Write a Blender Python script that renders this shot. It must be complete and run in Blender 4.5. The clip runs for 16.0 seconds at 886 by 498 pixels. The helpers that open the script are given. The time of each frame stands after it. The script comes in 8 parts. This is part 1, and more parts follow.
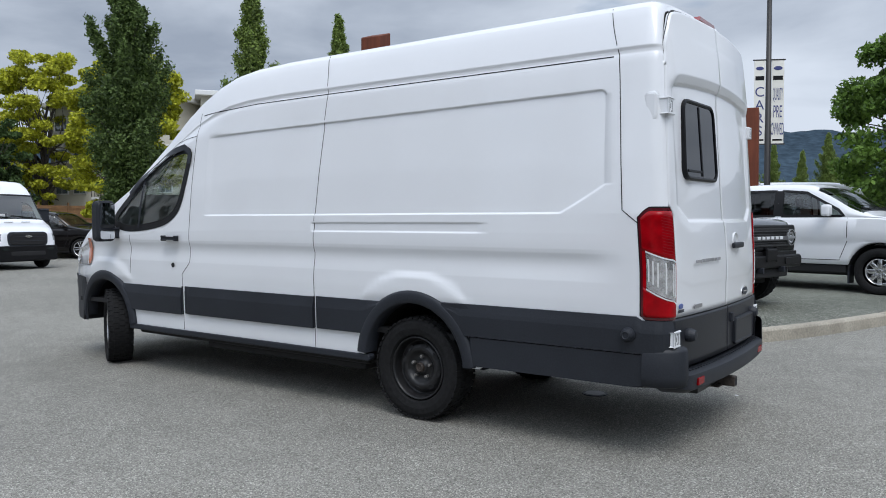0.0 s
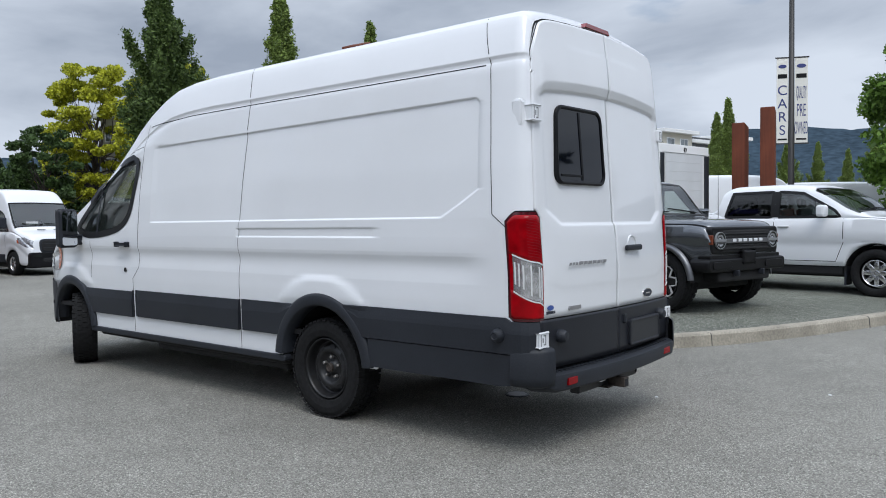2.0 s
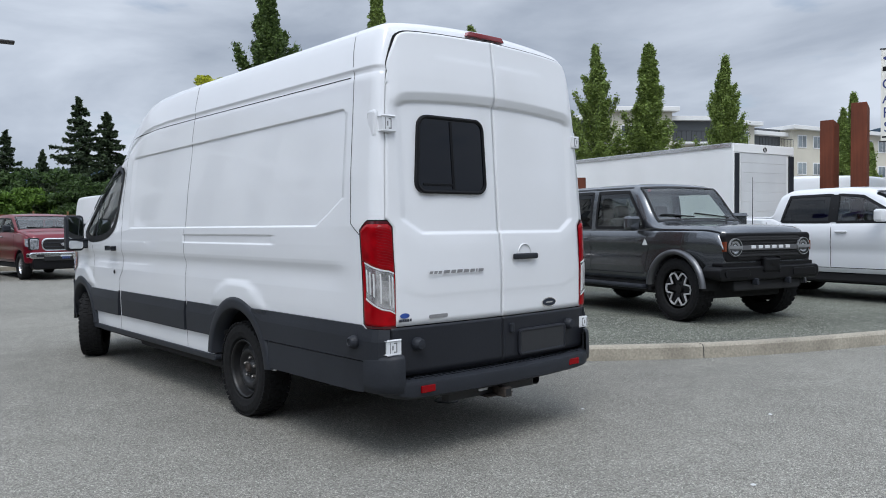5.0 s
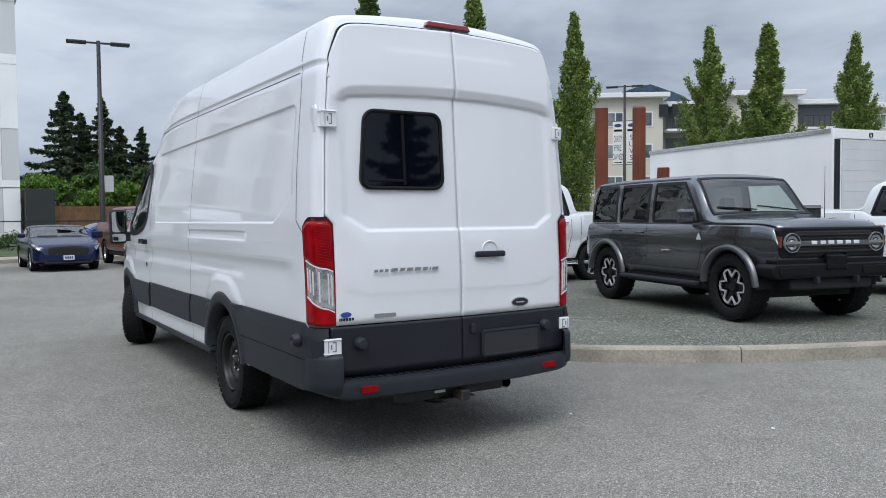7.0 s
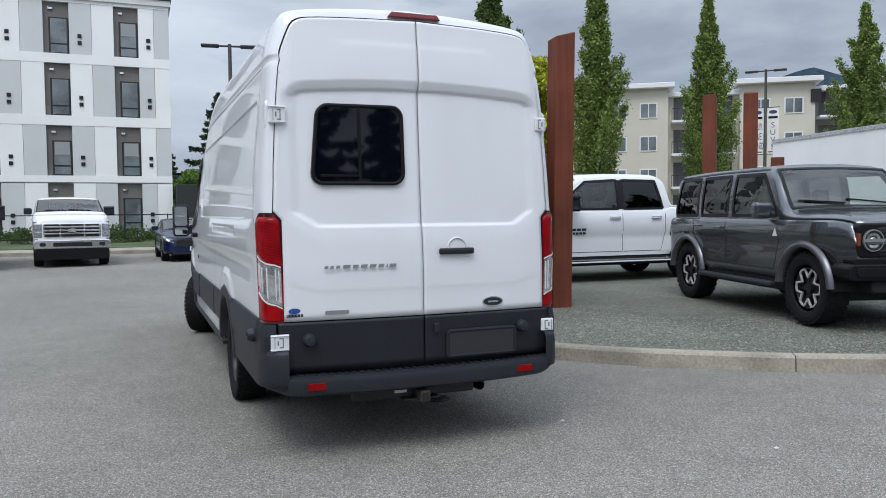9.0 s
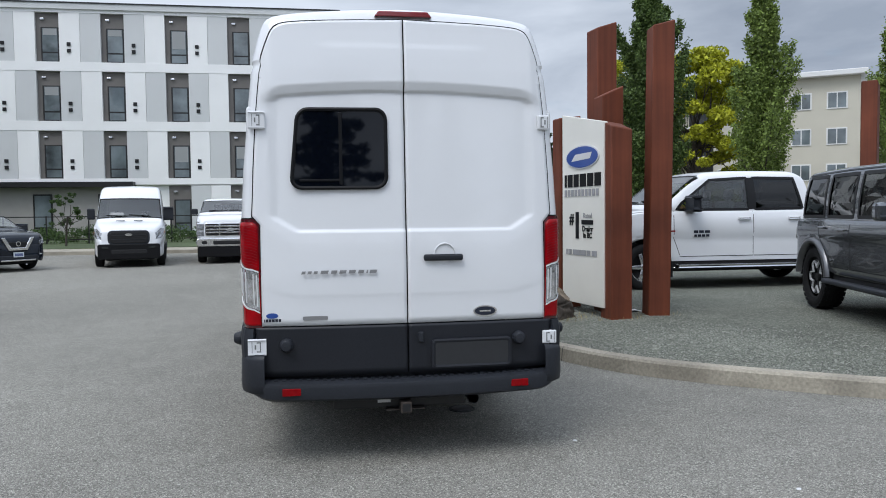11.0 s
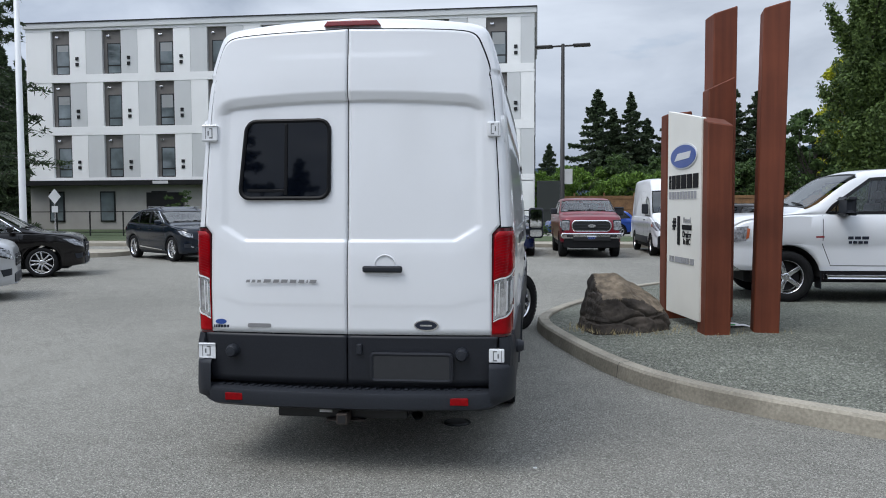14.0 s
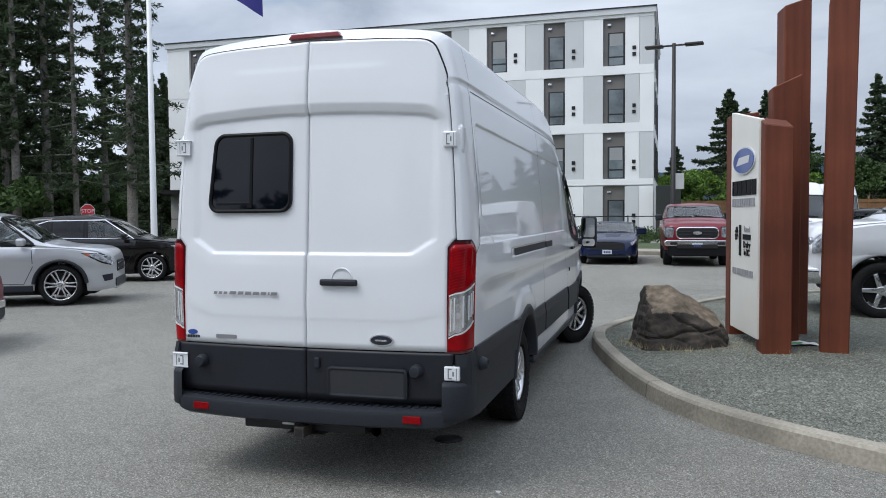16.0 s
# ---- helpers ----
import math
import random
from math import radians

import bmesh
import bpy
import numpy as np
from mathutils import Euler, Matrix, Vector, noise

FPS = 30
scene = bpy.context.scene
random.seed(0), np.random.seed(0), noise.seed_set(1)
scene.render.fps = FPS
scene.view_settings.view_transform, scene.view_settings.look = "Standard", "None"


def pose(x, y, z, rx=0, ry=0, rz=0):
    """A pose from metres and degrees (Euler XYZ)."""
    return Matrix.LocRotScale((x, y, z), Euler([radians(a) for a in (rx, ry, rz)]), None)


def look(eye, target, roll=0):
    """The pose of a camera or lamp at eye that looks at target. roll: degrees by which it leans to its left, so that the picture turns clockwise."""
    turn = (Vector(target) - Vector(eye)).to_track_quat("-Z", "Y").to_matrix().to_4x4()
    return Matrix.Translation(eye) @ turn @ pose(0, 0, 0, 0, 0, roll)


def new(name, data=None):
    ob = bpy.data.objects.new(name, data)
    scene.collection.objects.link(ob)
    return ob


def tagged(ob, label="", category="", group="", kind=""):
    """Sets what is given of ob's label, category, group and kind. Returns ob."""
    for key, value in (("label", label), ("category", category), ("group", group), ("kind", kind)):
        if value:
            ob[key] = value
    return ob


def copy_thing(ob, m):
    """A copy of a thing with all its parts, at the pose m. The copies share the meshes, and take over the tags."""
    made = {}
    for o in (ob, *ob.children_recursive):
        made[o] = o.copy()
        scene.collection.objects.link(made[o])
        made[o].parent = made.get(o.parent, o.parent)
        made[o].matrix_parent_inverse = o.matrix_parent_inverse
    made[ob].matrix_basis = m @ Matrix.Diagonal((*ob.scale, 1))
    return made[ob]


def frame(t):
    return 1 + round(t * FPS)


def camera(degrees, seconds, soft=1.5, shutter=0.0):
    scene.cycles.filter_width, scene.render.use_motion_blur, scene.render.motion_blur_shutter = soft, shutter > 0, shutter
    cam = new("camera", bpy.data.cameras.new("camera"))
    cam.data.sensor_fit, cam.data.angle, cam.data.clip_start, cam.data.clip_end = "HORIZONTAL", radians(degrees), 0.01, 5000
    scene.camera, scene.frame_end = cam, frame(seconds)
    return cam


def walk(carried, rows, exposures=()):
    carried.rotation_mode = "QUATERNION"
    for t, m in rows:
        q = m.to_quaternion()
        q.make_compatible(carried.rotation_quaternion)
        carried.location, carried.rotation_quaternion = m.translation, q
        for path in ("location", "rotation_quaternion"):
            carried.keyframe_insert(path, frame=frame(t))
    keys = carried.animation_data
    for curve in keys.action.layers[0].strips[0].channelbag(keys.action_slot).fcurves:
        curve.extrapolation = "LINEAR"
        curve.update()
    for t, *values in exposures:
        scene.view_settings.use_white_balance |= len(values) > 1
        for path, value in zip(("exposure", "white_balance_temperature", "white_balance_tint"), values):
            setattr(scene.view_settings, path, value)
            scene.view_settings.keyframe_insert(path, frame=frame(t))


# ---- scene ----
cam = camera(59.5, 16.0, soft=0.95)
PATH = [
    (0, (-5.366, -1.508, 1.448), (-3.741, -0.345, 1.371), -0.1),
    (0.5, (-5.26, -1.76, 1.447), (-3.655, -0.57, 1.376), -0.3),
    (1, (-5.155, -2.016, 1.454), (-3.569, -0.8, 1.387), -0.4),
    (1.5, (-5.003, -2.25, 1.444), (-3.437, -1.007, 1.381), -0.6),
    (2, (-4.855, -2.459, 1.45), (-3.309, -1.192, 1.383), -0.6),
    (2.5, (-4.705, -2.746, 1.466), (-3.18, -1.454, 1.401), -0.7),
    (3, (-4.535, -2.945, 1.463), (-3.037, -1.622, 1.4), -0.7),
    (3.5, (-4.339, -3.117, 1.474), (-2.874, -1.756, 1.415), -0.8),
    (4, (-4.161, -3.331, 1.476), (-2.74, -1.923, 1.421), -0.8),
    (6.5, (-3.067, -4.116, 1.496), (-1.928, -2.473, 1.418), -0.3),
    (7, (-2.816, -4.228, 1.509), (-1.744, -2.542, 1.428), -0.5),
    (7.5, (-2.542, -4.398, 1.504), (-1.545, -2.666, 1.422), -0.6),
    (8, (-2.252, -4.512, 1.504), (-1.339, -2.734, 1.419), -0.6),
    (8.5, (-1.986, -4.564, 1.51), (-1.155, -2.748, 1.421), -0.5),
    (9, (-1.714, -4.618, 1.517), (-0.969, -2.765, 1.421), -0.5),
    (9.5, (-1.404, -4.691, 1.536), (-0.756, -2.802, 1.433), -0.5),
    (10, (-1.119, -4.714, 1.532), (-0.577, -2.791, 1.431), -0.6),
    (12.3, (0.287, -4.769, 1.594), (0.337, -2.772, 1.492), -0.4),
    (12.5, (0.408, -4.773, 1.605), (0.426, -2.776, 1.497), -0.4),
    (13, (0.66, -4.739, 1.613), (0.589, -2.744, 1.494), -0.4),
    (13.5, (0.899, -4.669, 1.63), (0.746, -2.678, 1.512), -0.2),
    (14, (1.146, -4.618, 1.631), (0.906, -2.635, 1.526), -0.2),
    (14.5, (1.422, -4.565, 1.642), (1.097, -2.594, 1.552), -0.2),
    (15, (1.662, -4.485, 1.64), (1.251, -2.529, 1.559), -0.4),
    (15.5, (1.873, -4.38, 1.656), (1.383, -2.443, 1.574), -0.4),
    (16, (2.124, -4.284, 1.667), (1.56, -2.367, 1.578), -0.4),
]
walk(cam, [(t, look(eye, target, roll)) for t, eye, target, roll in PATH], [(0.0, 0.42)])

# ---- sky and light: a bright overcast day ----
def overcast():
    w = bpy.data.worlds.new("overcast_sky")
    scene.world = w
    w.use_nodes = True
    nt = w.node_tree
    nt.nodes.clear()
    N = nt.nodes.new
    out, bg = N("ShaderNodeOutputWorld"), N("ShaderNodeBackground")
    sky = N("ShaderNodeTexSky")
    sky.sky_type, sky.sun_disc = "NISHITA", False
    sky.sun_elevation, sky.sun_rotation = radians(57.0), radians(221.1)
    tc, mp = N("ShaderNodeTexCoord"), N("ShaderNodeMapping")
    mp.inputs["Scale"].default_value = (1.0, 1.0, 3.2)
    big, small = N("ShaderNodeTexNoise"), N("ShaderNodeTexNoise")
    big.inputs["Scale"].default_value, big.inputs["Detail"].default_value = 2.1, 7.0
    big.inputs["Roughness"].default_value, big.inputs["Distortion"].default_value = 0.52, 0.35
    small.inputs["Scale"].default_value, small.inputs["Detail"].default_value = 5.5, 6.0
    ramp, gap = N("ShaderNodeValToRGB"), N("ShaderNodeValToRGB")
    e = ramp.color_ramp.elements
    e[0].position, e[0].color = 0.36, (3.2, 3.75, 4.7, 1)
    e[1].position, e[1].color = 0.64, (6.4, 7.1, 8.2, 1)
    gap.color_ramp.elements[0].position, gap.color_ramp.elements[0].color = 0.60, (1, 1, 1, 1)
    gap.color_ramp.elements[1].position, gap.color_ramp.elements[1].color = 0.74, (0.35, 0.35, 0.35, 1)
    mix = N("ShaderNodeMixRGB")
    L = nt.links.new
    L(tc.outputs["Generated"], mp.inputs["Vector"])
    L(mp.outputs[0], big.inputs["Vector"]), L(mp.outputs[0], small.inputs["Vector"])
    L(big.outputs["Fac"], ramp.inputs[0]), L(small.outputs["Fac"], gap.inputs[0])
    L(gap.outputs[0], mix.inputs[0]), L(sky.outputs[0], mix.inputs[1]), L(ramp.outputs[0], mix.inputs[2])
    sep, up, brighter = N("ShaderNodeSeparateXYZ"), N("ShaderNodeMapRange"), N("ShaderNodeVectorMath")
    up.inputs["From Min"].default_value, up.inputs["From Max"].default_value = 0.30, 0.9
    up.inputs["To Min"].default_value, up.inputs["To Max"].default_value = 1.0, 1.9
    brighter.operation = "SCALE"
    L(tc.outputs["Generated"], sep.inputs[0]), L(sep.outputs["Z"], up.inputs["Value"])
    # the cloud is thinner towards the hidden sun
    side, glow, both = N("ShaderNodeVectorMath"), N("ShaderNodeMapRange"), N("ShaderNodeMath")
    side.operation, side.inputs[1].default_value = "DOT_PRODUCT", (-0.74, -0.67, 0.0)
    glow.inputs["From Min"].default_value, glow.inputs["From Max"].default_value = -0.9, 0.8
    glow.inputs["To Min"].default_value, glow.inputs["To Max"].default_value = 0.80, 1.34
    both.operation = "MULTIPLY"
    L(tc.outputs["Generated"], side.inputs[0]), L(side.outputs["Value"], glow.inputs["Value"])
    L(up.outputs[0], both.inputs[0]), L(glow.outputs[0], both.inputs[1])
    L(mix.outputs[0], brighter.inputs[0]), L(both.outputs[0], brighter.inputs["Scale"])
    L(brighter.outputs[0], bg.inputs["Color"]), L(bg.outputs[0], out.inputs["Surface"])
    bg.inputs["Strength"].default_value = 0.097


overcast()
lamp = bpy.data.lights.new("sun", "SUN")
lamp.energy, lamp.angle, lamp.color = 1.15, radians(28), (1.0, 0.98, 0.95)
new("sun", lamp).matrix_world = look((0, 0, 30), (12.8, 14.7, 0))

# ---- materials ----
def mat(name, color, rough=0.5, metal=0.0, grain=0.0, scale=30.0, bump=0.0, coat=0.0, stain=0.0, stain_scale=1.2, spec=0.5):
    m = bpy.data.materials.new(name)
    m.use_nodes = True
    nt = m.node_tree
    b = nt.nodes["Principled BSDF"]
    b.inputs["Base Color"].default_value = (*color, 1)
    b.inputs["Roughness"].default_value, b.inputs["Metallic"].default_value = rough, metal
    b.inputs["Coat Weight"].default_value, b.inputs["Coat Roughness"].default_value = coat, 0.03
    b.inputs["Specular IOR Level"].default_value = spec
    if not (grain or bump or stain):
        return m
    tc = nt.nodes.new("ShaderNodeTexCoord")
    fine, wide = nt.nodes.new("ShaderNodeTexNoise"), nt.nodes.new("ShaderNodeTexNoise")
    fine.inputs["Scale"].default_value, fine.inputs["Detail"].default_value = scale, 5
    wide.inputs["Scale"].default_value, wide.inputs["Detail"].default_value = stain_scale, 6
    for n in (fine, wide):
        nt.links.new(tc.outputs["Object"], n.inputs["Vector"])
    last = None
    for n, amount in ((fine, grain), (wide, stain)):
        if not amount:
            continue
        ramp = nt.nodes.new("ShaderNodeMapRange")
        ramp.inputs["From Min"].default_value, ramp.inputs["From Max"].default_value = 0.3, 0.7
        ramp.inputs["To Min"].default_value, ramp.inputs["To Max"].default_value = 1 - amount, 1 + amount
        nt.links.new(n.outputs["Fac"], ramp.inputs["Value"])
        mul = nt.nodes.new("ShaderNodeVectorMath")
        mul.operation = "SCALE"
        mul.inputs[0].default_value = color
        if last:
            nt.links.new(last, mul.inputs[0])
        nt.links.new(ramp.outputs[0], mul.inputs["Scale"])
        last = mul.outputs[0]
    if last:
        nt.links.new(last, b.inputs["Base Color"])
    if bump:
        bp = nt.nodes.new("ShaderNodeBump")
        bp.inputs["Strength"].default_value, bp.inputs["Distance"].default_value = bump, 0.01
        nt.links.new(fine.outputs["Fac"], bp.inputs["Height"])
        nt.links.new(bp.outputs[0], b.inputs["Normal"])
    return m




def speckled(name, base, specks, scale, bump, rough=0.9, wide=0.14, wide_scale=0.22):
    """Crushed stone bound or loose: grains of several colours, with broad worn patches."""
    m = bpy.data.materials.new(name)
    m.use_nodes = True
    nt = m.node_tree
    b = nt.nodes["Principled BSDF"]
    b.inputs["Roughness"].default_value, b.inputs["Specular IOR Level"].default_value = rough, 0.12
    N, L = nt.nodes.new, nt.links.new
    tc, vor, fine, broad_, mid = N("ShaderNodeTexCoord"), N("ShaderNodeTexVoronoi"), N("ShaderNodeTexNoise"), N("ShaderNodeTexNoise"), N("ShaderNodeTexNoise")
    vor.inputs["Scale"].default_value = scale
    fine.inputs["Scale"].default_value, fine.inputs["Detail"].default_value = scale * 1.7, 4
    broad_.inputs["Scale"].default_value, broad_.inputs["Detail"].default_value = wide_scale, 6
    mid.inputs["Scale"].default_value, mid.inputs["Detail"].default_value = 2.6, 5
    for n in (vor, fine, broad_, mid):
        L(tc.outputs["Object"], n.inputs["Vector"])
    ramp = N("ShaderNodeValToRGB")
    sep = N("ShaderNodeSeparateColor")
    L(vor.outputs["Color"], sep.inputs[0]), L(sep.outputs[0], ramp.inputs[0])
    e = ramp.color_ramp.elements
    e[0].position, e[0].color = 0.0, (*[c * specks[0] for c in base], 1)
    e[1].position, e[1].color = 1.0, (*[c * specks[3] for c in base], 1)
    for pos, f in ((0.35, specks[1]), (0.8, specks[2])):
        el = e.new(pos)
        el.color = (*[c * f for c in base], 1)
    last = ramp.outputs[0]
    for n, lo, hi, a in ((fine, 0.3, 0.7, 0.28), (broad_, 0.3, 0.7, wide), (mid, 0.3, 0.7, 0.07)):
        r, mul = N("ShaderNodeMapRange"), N("ShaderNodeVectorMath")
        r.inputs["From Min"].default_value, r.inputs["From Max"].default_value = lo, hi
        r.inputs["To Min"].default_value, r.inputs["To Max"].default_value = 1 - a, 1 + a
        mul.operation = "SCALE"
        L(n.outputs["Fac"], r.inputs["Value"]), L(last, mul.inputs[0]), L(r.outputs[0], mul.inputs["Scale"])
        last = mul.outputs[0]
    L(last, b.inputs["Base Color"])
    bp, bp2 = N("ShaderNodeBump"), N("ShaderNodeBump")
    bp.inputs["Strength"].default_value, bp.inputs["Distance"].default_value = bump, 0.006
    bp2.inputs["Strength"].default_value, bp2.inputs["Distance"].default_value = bump * 0.6, 0.004
    L(vor.outputs["Distance"], bp.inputs["Height"]), L(fine.outputs["Fac"], bp2.inputs["Height"]), L(bp.outputs[0], bp2.inputs["Normal"])
    L(bp2.outputs[0], b.inputs["Normal"])
    return m


ASPHALT = speckled("asphalt", (0.246, 0.238, 0.212), (0.42, 0.84, 1.10, 2.0), 150, 0.8, 0.9, 0.16, 0.18)
GRAVEL = speckled("gravel", (0.160, 0.166, 0.140), (0.30, 0.78, 1.12, 2.2), 92, 1.2, 0.95, 0.20, 0.6)
STONES = mat("crushed_stone", (0.20, 0.206, 0.178), 0.9, grain=0.5, scale=14)
CONCRETE = mat("kerb_concrete", (0.30, 0.272, 0.220), 0.9, grain=0.2, scale=40, bump=0.3, stain=0.25, stain_scale=2.0)
WHITE = mat("white_paint", (0.71, 0.72, 0.74), 0.32, coat=0.75, stain=0.02)
BLACK_TRIM = mat("black_plastic", (0.0185, 0.021, 0.027), 0.5, spec=0.3, grain=0.12, scale=90, bump=0.08, stain=0.2)
RUBBER = mat("tyre_rubber", (0.011, 0.011, 0.0115), 0.85, grain=0.3, scale=40, bump=0.2, spec=0.2)
# black plastic made darker: the dim reflection at the back is in its colour
DOOR_TRIM = mat("smooth_darkened_plastic", (0.0145, 0.016, 0.021), 0.42, spec=0.3, grain=0.1, scale=90, bump=0.04, stain=0.15)
STEEL_BLACK = mat("black_steel_rim", (0.011, 0.011, 0.012), 0.42, spec=0.4, grain=0.2, stain=0.3)
ALLOY = mat("bright_alloy", (0.68, 0.68, 0.69), 0.22, 0.9)
CHROME = mat("chrome", (0.75, 0.75, 0.76), 0.12, 1.0)
GLASS = mat("dark_glass", (0.002, 0.003, 0.006), 0.03, spec=0.27)
CAR_GLASS = mat("tinted_glass", (0.016, 0.020, 0.019), 0.03, spec=0.45)
RED_LENS = mat("red_lens", (0.26, 0.001, 0.004), 0.12, spec=0.18, stain=0.35, stain_scale=11)
CLEAR_LENS = mat("clear_lens", (0.6, 0.6, 0.6), 0.1, 0.3, coat=1.0)
DARK = mat("dark_underside", (0.012, 0.012, 0.013), 0.9)
GREY_PAINT = mat("grey_metallic_paint", (0.120, 0.127, 0.138), 0.27, 0.85, coat=1.0)
RED_PAINT = mat("red_metallic_paint", (0.155, 0.004, 0.014), 0.3, 0.15, coat=0.35)
BLUE_PAINT = mat("blue_metallic_paint", (0.004, 0.010, 0.046), 0.26, 0.0, coat=0.3, spec=0.35)
NAVY_PAINT = mat("dark_navy_paint", (0.005, 0.009, 0.017), 0.2, 0.0, coat=0.2, spec=0.35)
BLACK_PAINT = mat("black_brown_paint", (0.006, 0.005, 0.005), 0.16, 0.0, coat=0.2, spec=0.35)
SILVER_PAINT = mat("silver_metallic_paint", (0.52, 0.53, 0.55), 0.32, 0.45, coat=0.7)


def sawn_timber(name, color):
    """Stained sawn timber: long grain, drying checks along the post, weather stains."""
    m = bpy.data.materials.new(name)
    m.use_nodes = True
    nt = m.node_tree
    N, L = nt.nodes.new, nt.links.new
    b = nt.nodes["Principled BSDF"]
    b.inputs["Roughness"].default_value, b.inputs["Specular IOR Level"].default_value = 0.62, 0.3
    tc, long_, blot = N("ShaderNodeTexCoord"), N("ShaderNodeMapping"), N("ShaderNodeTexNoise")
    long_.inputs["Scale"].default_value = (17.0, 17.0, 0.8)
    L(tc.outputs["Object"], long_.inputs["Vector"])
    grain, check = N("ShaderNodeTexNoise"), N("ShaderNodeTexNoise")
    grain.inputs["Scale"].default_value, grain.inputs["Detail"].default_value = 1.0, 5
    check.inputs["Scale"].default_value, check.inputs["Detail"].default_value = 0.42, 2
    blot.inputs["Scale"].default_value, blot.inputs["Detail"].default_value = 1.1, 5
    L(long_.outputs[0], grain.inputs["Vector"]), L(long_.outputs[0], check.inputs["Vector"]), L(tc.outputs["Object"], blot.inputs["Vector"])
    last = None
    for n, lo, hi, a, z in ((grain, 0.3, 0.7, 0.84, 1.16), (blot, 0.3, 0.7, 0.66, 1.30), (check, 0.24, 0.31, 0.66, 1.0)):
        r, mul = N("ShaderNodeMapRange"), N("ShaderNodeVectorMath")
        r.inputs["From Min"].default_value, r.inputs["From Max"].default_value = lo, hi
        r.inputs["To Min"].default_value, r.inputs["To Max"].default_value = a, z
        mul.operation, mul.inputs[0].default_value = "SCALE", color
        L(n.outputs["Fac"], r.inputs["Value"]), L(r.outputs[0], mul.inputs["Scale"])
        if last:
            L(last, mul.inputs[0])
        last = mul.outputs[0]
    L(last, b.inputs["Base Color"])
    bp = N("ShaderNodeBump")
    bp.inputs["Strength"].default_value, bp.inputs["Distance"].default_value = 0.35, 0.004
    L(grain.outputs["Fac"], bp.inputs["Height"]), L(bp.outputs[0], b.inputs["Normal"])
    return m


CEDAR = sawn_timber("stained_cedar", (0.134, 0.036, 0.017))


def pane_glass(name, tint, gloss=0.055):
    """Thin tinted glass: what lies behind shows through, the sky is mirrored at the surface."""
    m = bpy.data.materials.new(name)
    m.use_nodes = True
    nt = m.node_tree
    nt.nodes.remove(nt.nodes["Principled BSDF"])
    clear, shine, mix, edge, curve, fr = (nt.nodes.new("ShaderNode" + k) for k in ("BsdfTransparent", "BsdfGlossy", "MixShader", "LayerWeight", "Math", "MapRange"))
    clear.inputs["Color"].default_value, shine.inputs["Roughness"].default_value, edge.inputs["Blend"].default_value = (*tint, 1), 0.02, 0.5
    curve.operation, curve.inputs[1].default_value = "POWER", 4.0
    fr.inputs["To Min"].default_value, fr.inputs["To Max"].default_value = gloss, 1.0
    nt.links.new(edge.outputs["Facing"], curve.inputs[0]), nt.links.new(curve.outputs[0], fr.inputs["Value"])
    nt.links.new(fr.outputs[0], mix.inputs[0]), nt.links.new(clear.outputs[0], mix.inputs[1]), nt.links.new(shine.outputs[0], mix.inputs[2])
    nt.links.new(mix.outputs[0], nt.nodes["Material Output"].inputs["Surface"])
    return m


SCREEN_GLASS = pane_glass("windscreen_pane", (0.74, 0.80, 0.77), 0.11)
FRONT_GLASS = pane_glass("front_door_pane", (0.68, 0.75, 0.72), 0.10)
PRIVACY_GLASS = pane_glass("privacy_pane", (0.10, 0.11, 0.115))
SEAL = mat("window_seal", (0.006, 0.006, 0.007), 0.5, spec=0.3)
CABIN = mat("dark_cabin_fabric", (0.055, 0.055, 0.058), 0.85, grain=0.2, scale=60)

# ---- building blocks ----
def part(name, bm, material, parent=None, label="", smooth=False, m=None):
    me = bpy.data.meshes.new(name)
    bm.to_mesh(me)
    bm.free()
    me.materials.append(material)
    if smooth:
        me.shade_smooth()
    ob = new(name, me)
    if parent:
        ob.parent = parent
    if m is not None:
        ob.matrix_basis = m
    return tagged(ob, label)


def thing(name, label, category, m=None, group="", kind=""):
    ob = new(name)
    ob.empty_display_size = 0.2
    if m is not None:
        ob.matrix_basis = m
    return tagged(ob, label, category, group, kind)


def box(x0, x1, y0, y1, z0, z1, bevel=0.0, bm=None, segments=2):
    own = bmesh.new()
    bmesh.ops.create_cube(own, size=1)
    for v in own.verts:
        v.co = ((x0 + x1) / 2 + v.co.x * (x1 - x0), (y0 + y1) / 2 + v.co.y * (y1 - y0), (z0 + z1) / 2 + v.co.z * (z1 - z0))
    if bevel:
        bmesh.ops.bevel(own, geom=own.edges[:], offset=bevel, segments=segments, affect="EDGES", profile=0.5)
    return join(own, bm)


def join(own, bm=None, m=None):
    if m is not None:
        bmesh.ops.transform(own, matrix=m, verts=own.verts)
    if bm is None:
        return own
    me = bpy.data.meshes.new("scratch")
    own.to_mesh(me)
    own.free()
    bm.from_mesh(me)
    bpy.data.meshes.remove(me)
    return bm


def grid(rows, bm=None, close_u=False, close_v=False):
    """A sheet through rows of points."""
    bm = bm or bmesh.new()
    vs = [[bm.verts.new(p) for p in row] for row in rows]
    n, k = len(vs), len(vs[0])
    for i in range(n if close_u else n - 1):
        for j in range(k if close_v else k - 1):
            a, b, c, d = vs[i][j], vs[(i + 1) % n][j], vs[(i + 1) % n][(j + 1) % k], vs[i][(j + 1) % k]
            if len({a, b, c, d}) == 4:
                bm.faces.new((a, b, c, d))
    return bm


